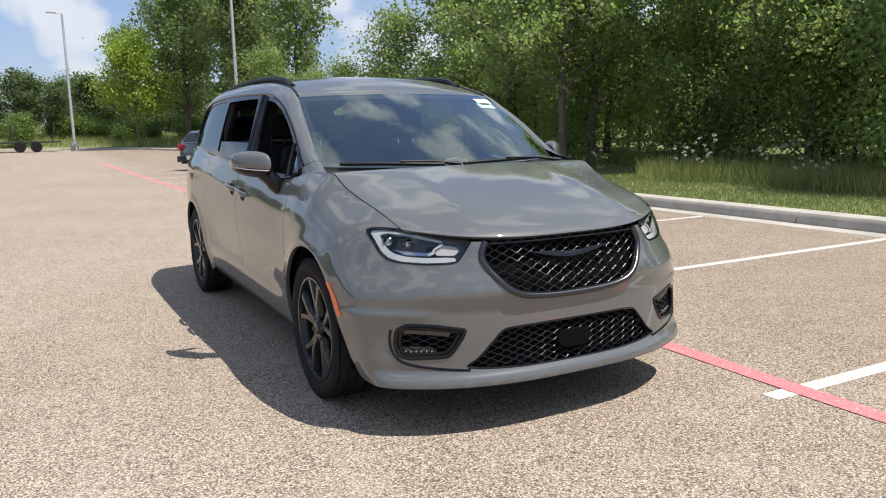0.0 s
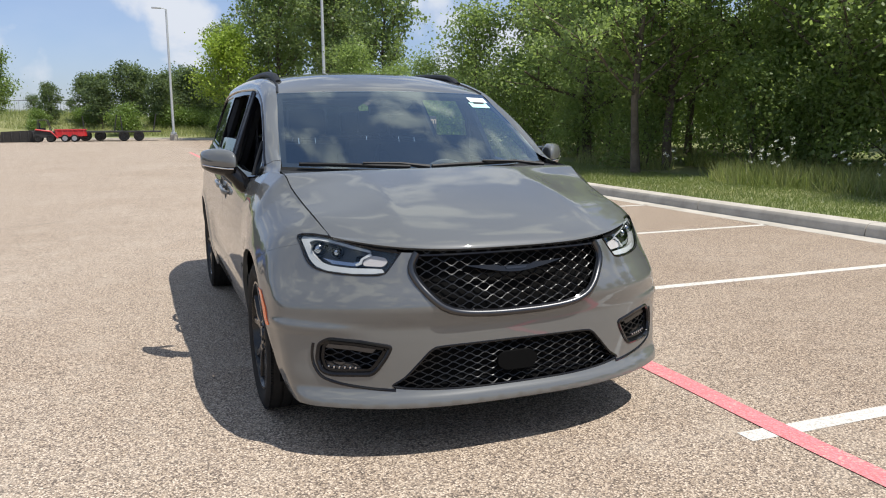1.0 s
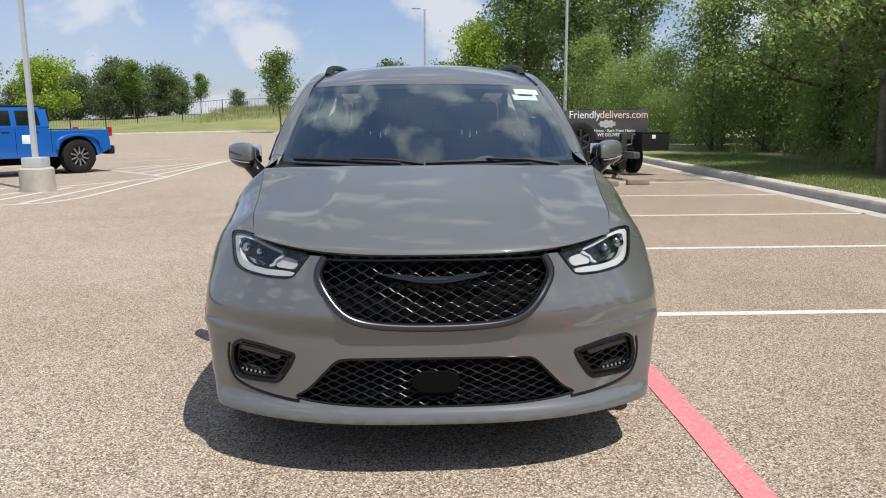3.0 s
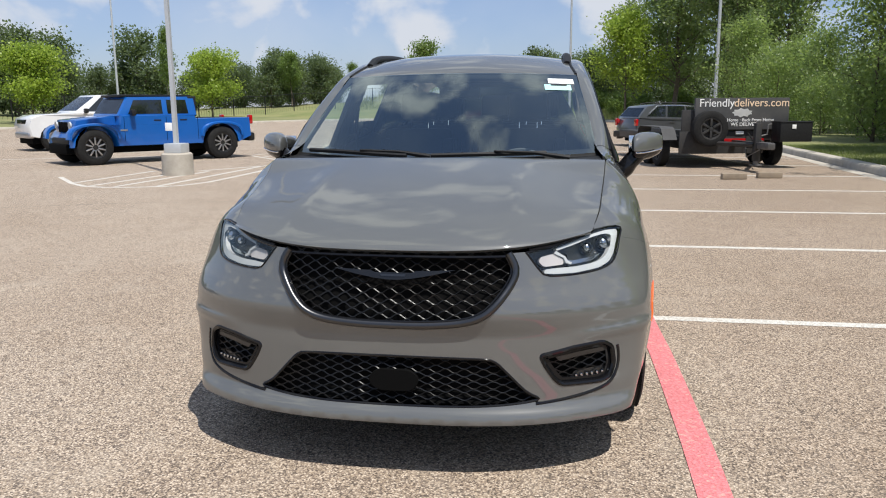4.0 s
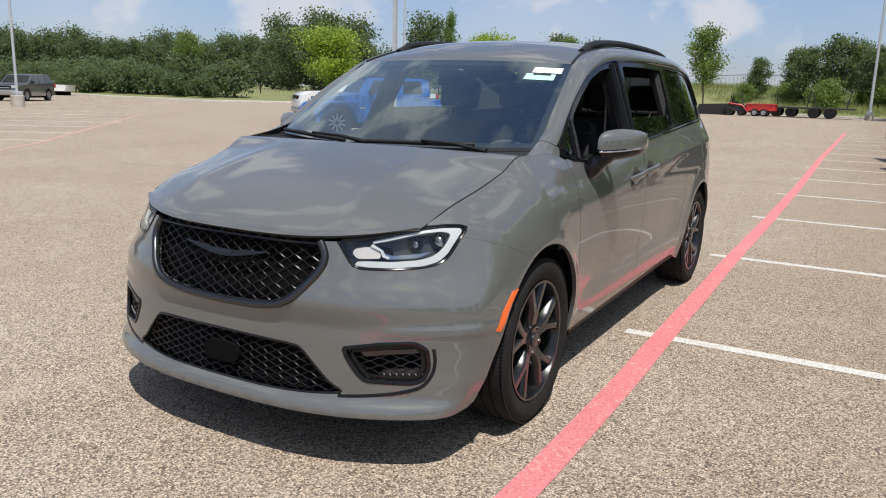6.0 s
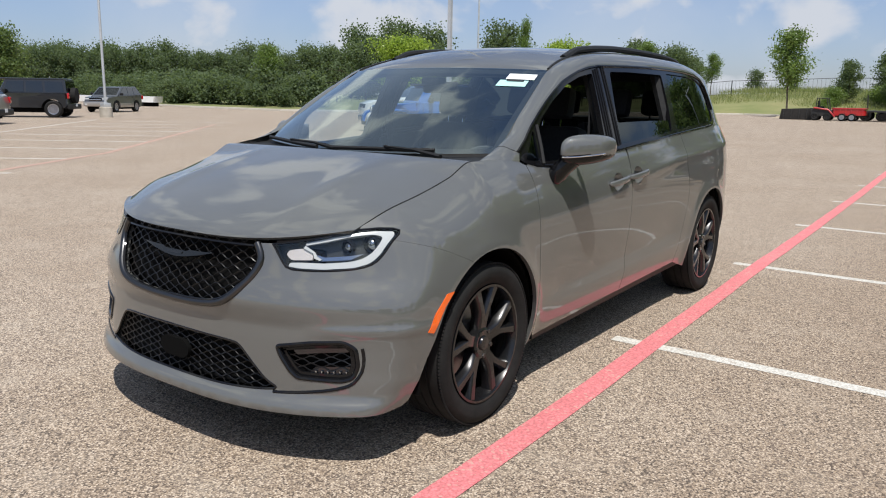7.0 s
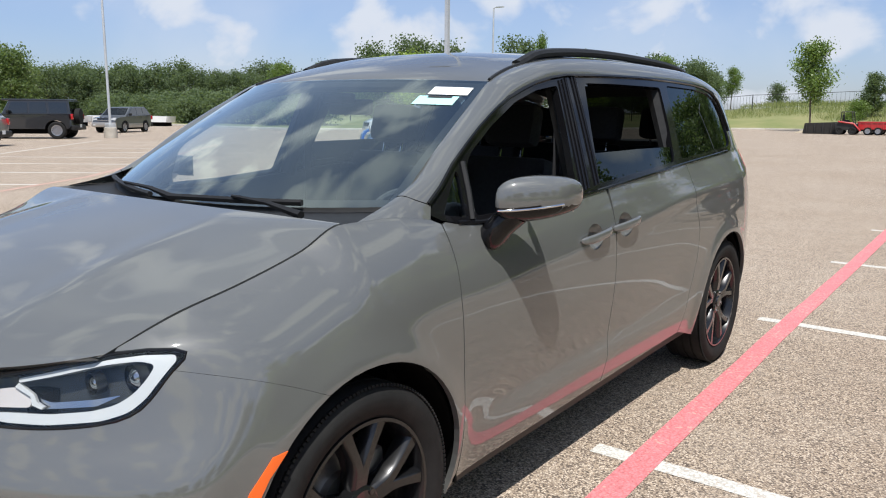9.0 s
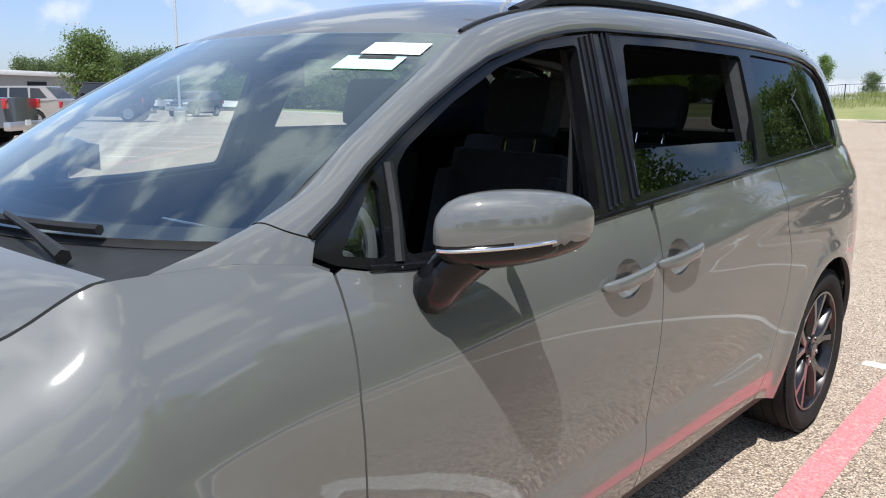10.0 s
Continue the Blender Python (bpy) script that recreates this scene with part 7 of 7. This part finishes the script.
# ---- low building and white barriers far off ----
bd = thing("warehouse", "low grey warehouse with a white roof edge beyond the lot", "building", pose(-92, 24, 0, 0, 0, 20))
part("wall", boxes(((0, 0, 1.5), (14, 22, 3.4), 0.02)), two_tone("grey cladding", (0.3, 0.3, 0.29), (0.26, 0.26, 0.25), 0.4), bd)
part("roof", boxes(((0, 0, 3.35), (14.6, 22.6, 0.5), 0.03)), WHITE_CAR, bd)
part("door", boxes(((7.03, 6, 1.2), (0.06, 2.4, 2.6), 0.01)), SATIN_BLACK, bd)
for k in range(3):
    bt = thing("boat_on_trailer", "white covered boat hull parked beyond the lot", "boat", pose(-66 + 1.9 * k, 33.5 + 3.0 * k, 0, 0, 0, -60), "white boats")
    part("hull", slab(bmesh.new(), [(-2.0, 0.75), (-1.5, 0.35), (1.8, 0.35), (1.9, 0.9), (-1.9, 0.95)], 0.9, 0.2, 0.12), WHITE_CAR, bt)
    part("cradle", boxes(((0, 0.2, 0.18), (1.2, 2.6, 0.36), 0.03)), DARK, bt)

# ---- trees beyond the lot ----
lime = tree("lime_green_tree", "bright lime green young tree at the edge of the lot", 8.4, 0.11, 0.3, 2.7, 8500, 0.22, LEAF_LIME, 41, turned(5.6, 63.5, 0), 0.6, "edge trees", 16, 0.5)
round_lime = tree("lime_green_tree", "round bright green ornamental tree on the lawn", 5.6, 0.1, 0.22, 2.5, 12000, 0.2, LEAF_LIME, 42, turned(-42.0, 53.3, 0), 0.5, "edge trees", 18, 0.42)
copy_thing(round_lime, turned(-33.6, 68.0, 2, 1.05))
maple = tree("young_maple", "young green maple on the grassy bank", 7.6, 0.1, 0.34, 1.8, 6500, 0.2, LEAF_YOUNG, 43, turned(-13.6, 75.0, 0), 0.7, "edge trees", 14, 0.42)
copy_thing(maple, turned(-35.2, 95.0, 1.5, 0.85))
copy_thing(maple, turned(-53.3, 47.2, 3.0, 0.68))
copy_thing(maple, turned(-28.0, 99, 4.0, 0.62))
conifer = tree("conical_tree", "dense conical green tree by the far stalls", 5.6, 0.12, 0.05, 1.75, 12000, 0.17, LEAF_CONE, 44, turned(-56.0, 24.4, 0), 0.25, "edge trees", 26, 0.4)
copy_thing(conifer, turned(-60.5, 27.2, 2, 0.85))
copy_thing(maple, turned(-43.5, 78.0, 1, 1.15) @ Matrix.Diagonal((0.42, 0.42, 1, 1)))
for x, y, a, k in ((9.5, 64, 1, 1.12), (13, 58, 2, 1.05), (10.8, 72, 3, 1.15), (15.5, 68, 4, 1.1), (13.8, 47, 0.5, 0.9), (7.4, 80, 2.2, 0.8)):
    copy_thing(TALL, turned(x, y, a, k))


def far_tree(h, w, seed, m, lo=0.04, clump=0.62):
    return tree("woodland_tree", "full dark green tree of the far wood", h, 0.18, lo, w, 5200, 0.36, LEAF_HAZED, seed, m, 0.45, "far wood", 22, clump)


FAR = [far_tree(8.5, 3.7, 51, turned(-62, 84, 0)), far_tree(9.6, 4.0, 52, turned(-54, 90, 0)), far_tree(8.0, 3.4, 53, turned(-68, 76, 0)), far_tree(9.0, 3.0, 54, turned(-46, 118, 0), 0.1, 0.5)]
rng = random.Random(9)


def wood(line, gap, height, rows, depth):
    """Rows of trees along a line, close enough to shut it, with an uneven top."""
    for (ax, ay), (bx, by) in zip(line, line[1:]):
        n = max(2, round(math.hypot(bx - ax, by - ay) / gap))
        nx, ny = (ay - by) / math.hypot(bx - ax, by - ay), (bx - ax) / math.hypot(bx - ax, by - ay)
        for k in range(n):
            for row in range(rows):
                f, o = (k + 0.5 * (row % 2) + rng.uniform(-0.2, 0.2)) / n, row * depth + rng.uniform(-1, 1)
                x, y = ax + (bx - ax) * f + nx * o, ay + (by - ay) * f + ny * o
                i = rng.randrange(3)
                top = height * (1 + 0.09 * row) * rng.uniform(0.84, 1.1) - land(x, y) * 0.8
                copy_thing(FAR[i], turned(x, y, rng.uniform(0, 6.3), top / (8.5, 9.6, 8.0)[i]))


wood([(-125, 44), (-104, 60), (-84, 74), (-66, 86)], 3.0, 6.4, 2, 7)
wood([(-64, 82), (-50, 95), (-38, 104), (-30, 109)], 3.6, 6.1, 2, 6)
wood([(-29, 128), (-12, 132), (2, 128)], 5.0, 5.2, 1, 5)
wood([(-2, 112), (10, 106), (24, 92)], 4.5, 7.0, 2, 6)
for x, y, k in ((-58, 72, 0.8), (-55.5, 69, 0.86), (-60.5, 69, 0.7), (-53, 73, 0.68), (-72, 90, 0.9), (-36, 98, 0.67), (-38.5, 96, 0.7), (-33, 101, 0.64), (-35, 104, 0.72)):
    copy_thing(FAR[int(-x) % 3], turned(x, y, rng.uniform(0, 6), k))
for x, y, k in ((-5.5, 85, 0.6), (-2.6, 86, 0.7), (0.6, 84, 0.6), (-10.8, 90, 0.46), (-7, 91, 0.55), (3.4, 86, 0.66), (6.6, 86, 0.62)):
    copy_thing(FAR[3], turned(x, y, rng.uniform(0, 6), k))
for i in range(22):
    y = -34 + 4.6 * i
    copy_thing(FAR[i % 3], turned(22.5 + rng.uniform(0, 4), y, rng.uniform(0, 6), rng.uniform(0.5, 0.7)))
scrub = tree("shrub", "wild green shrub on the bank", 2.4, 0.04, 0.03, 1.5, 4000, 0.18, LEAF_YOUNG, 61, turned(-3, 78, 0), 0.6, "bank shrubs", 10, 0.4)
for i in range(18):
    x = rng.uniform(-12, 14)
    y = 78 + rng.uniform(0, 8) + (3 if x < -4 else 0) - (9 if x > 5 else 0)
    copy_thing(scrub, turned(x, y, rng.uniform(0, 6), rng.uniform(0.45, 0.95)))
wild = tree("shrub", "dull green wild shrub at the edge of the far wood", 2.4, 0.04, 0.03, 1.5, 2400, 0.26, LEAF_HAZED, 62, turned(-78, 58, 0), 0.6, "bank shrubs", 10, 0.4)
for i in range(72):
    f = (i + rng.uniform(0, 1)) / 72
    x = -108 + 60 * f
    y = 43 + 0.27 * max(0, -58 - x) + rng.uniform(0, 6)
    copy_thing(wild, turned(x, y, rng.uniform(0, 6), rng.uniform(0.6, 1.1)))
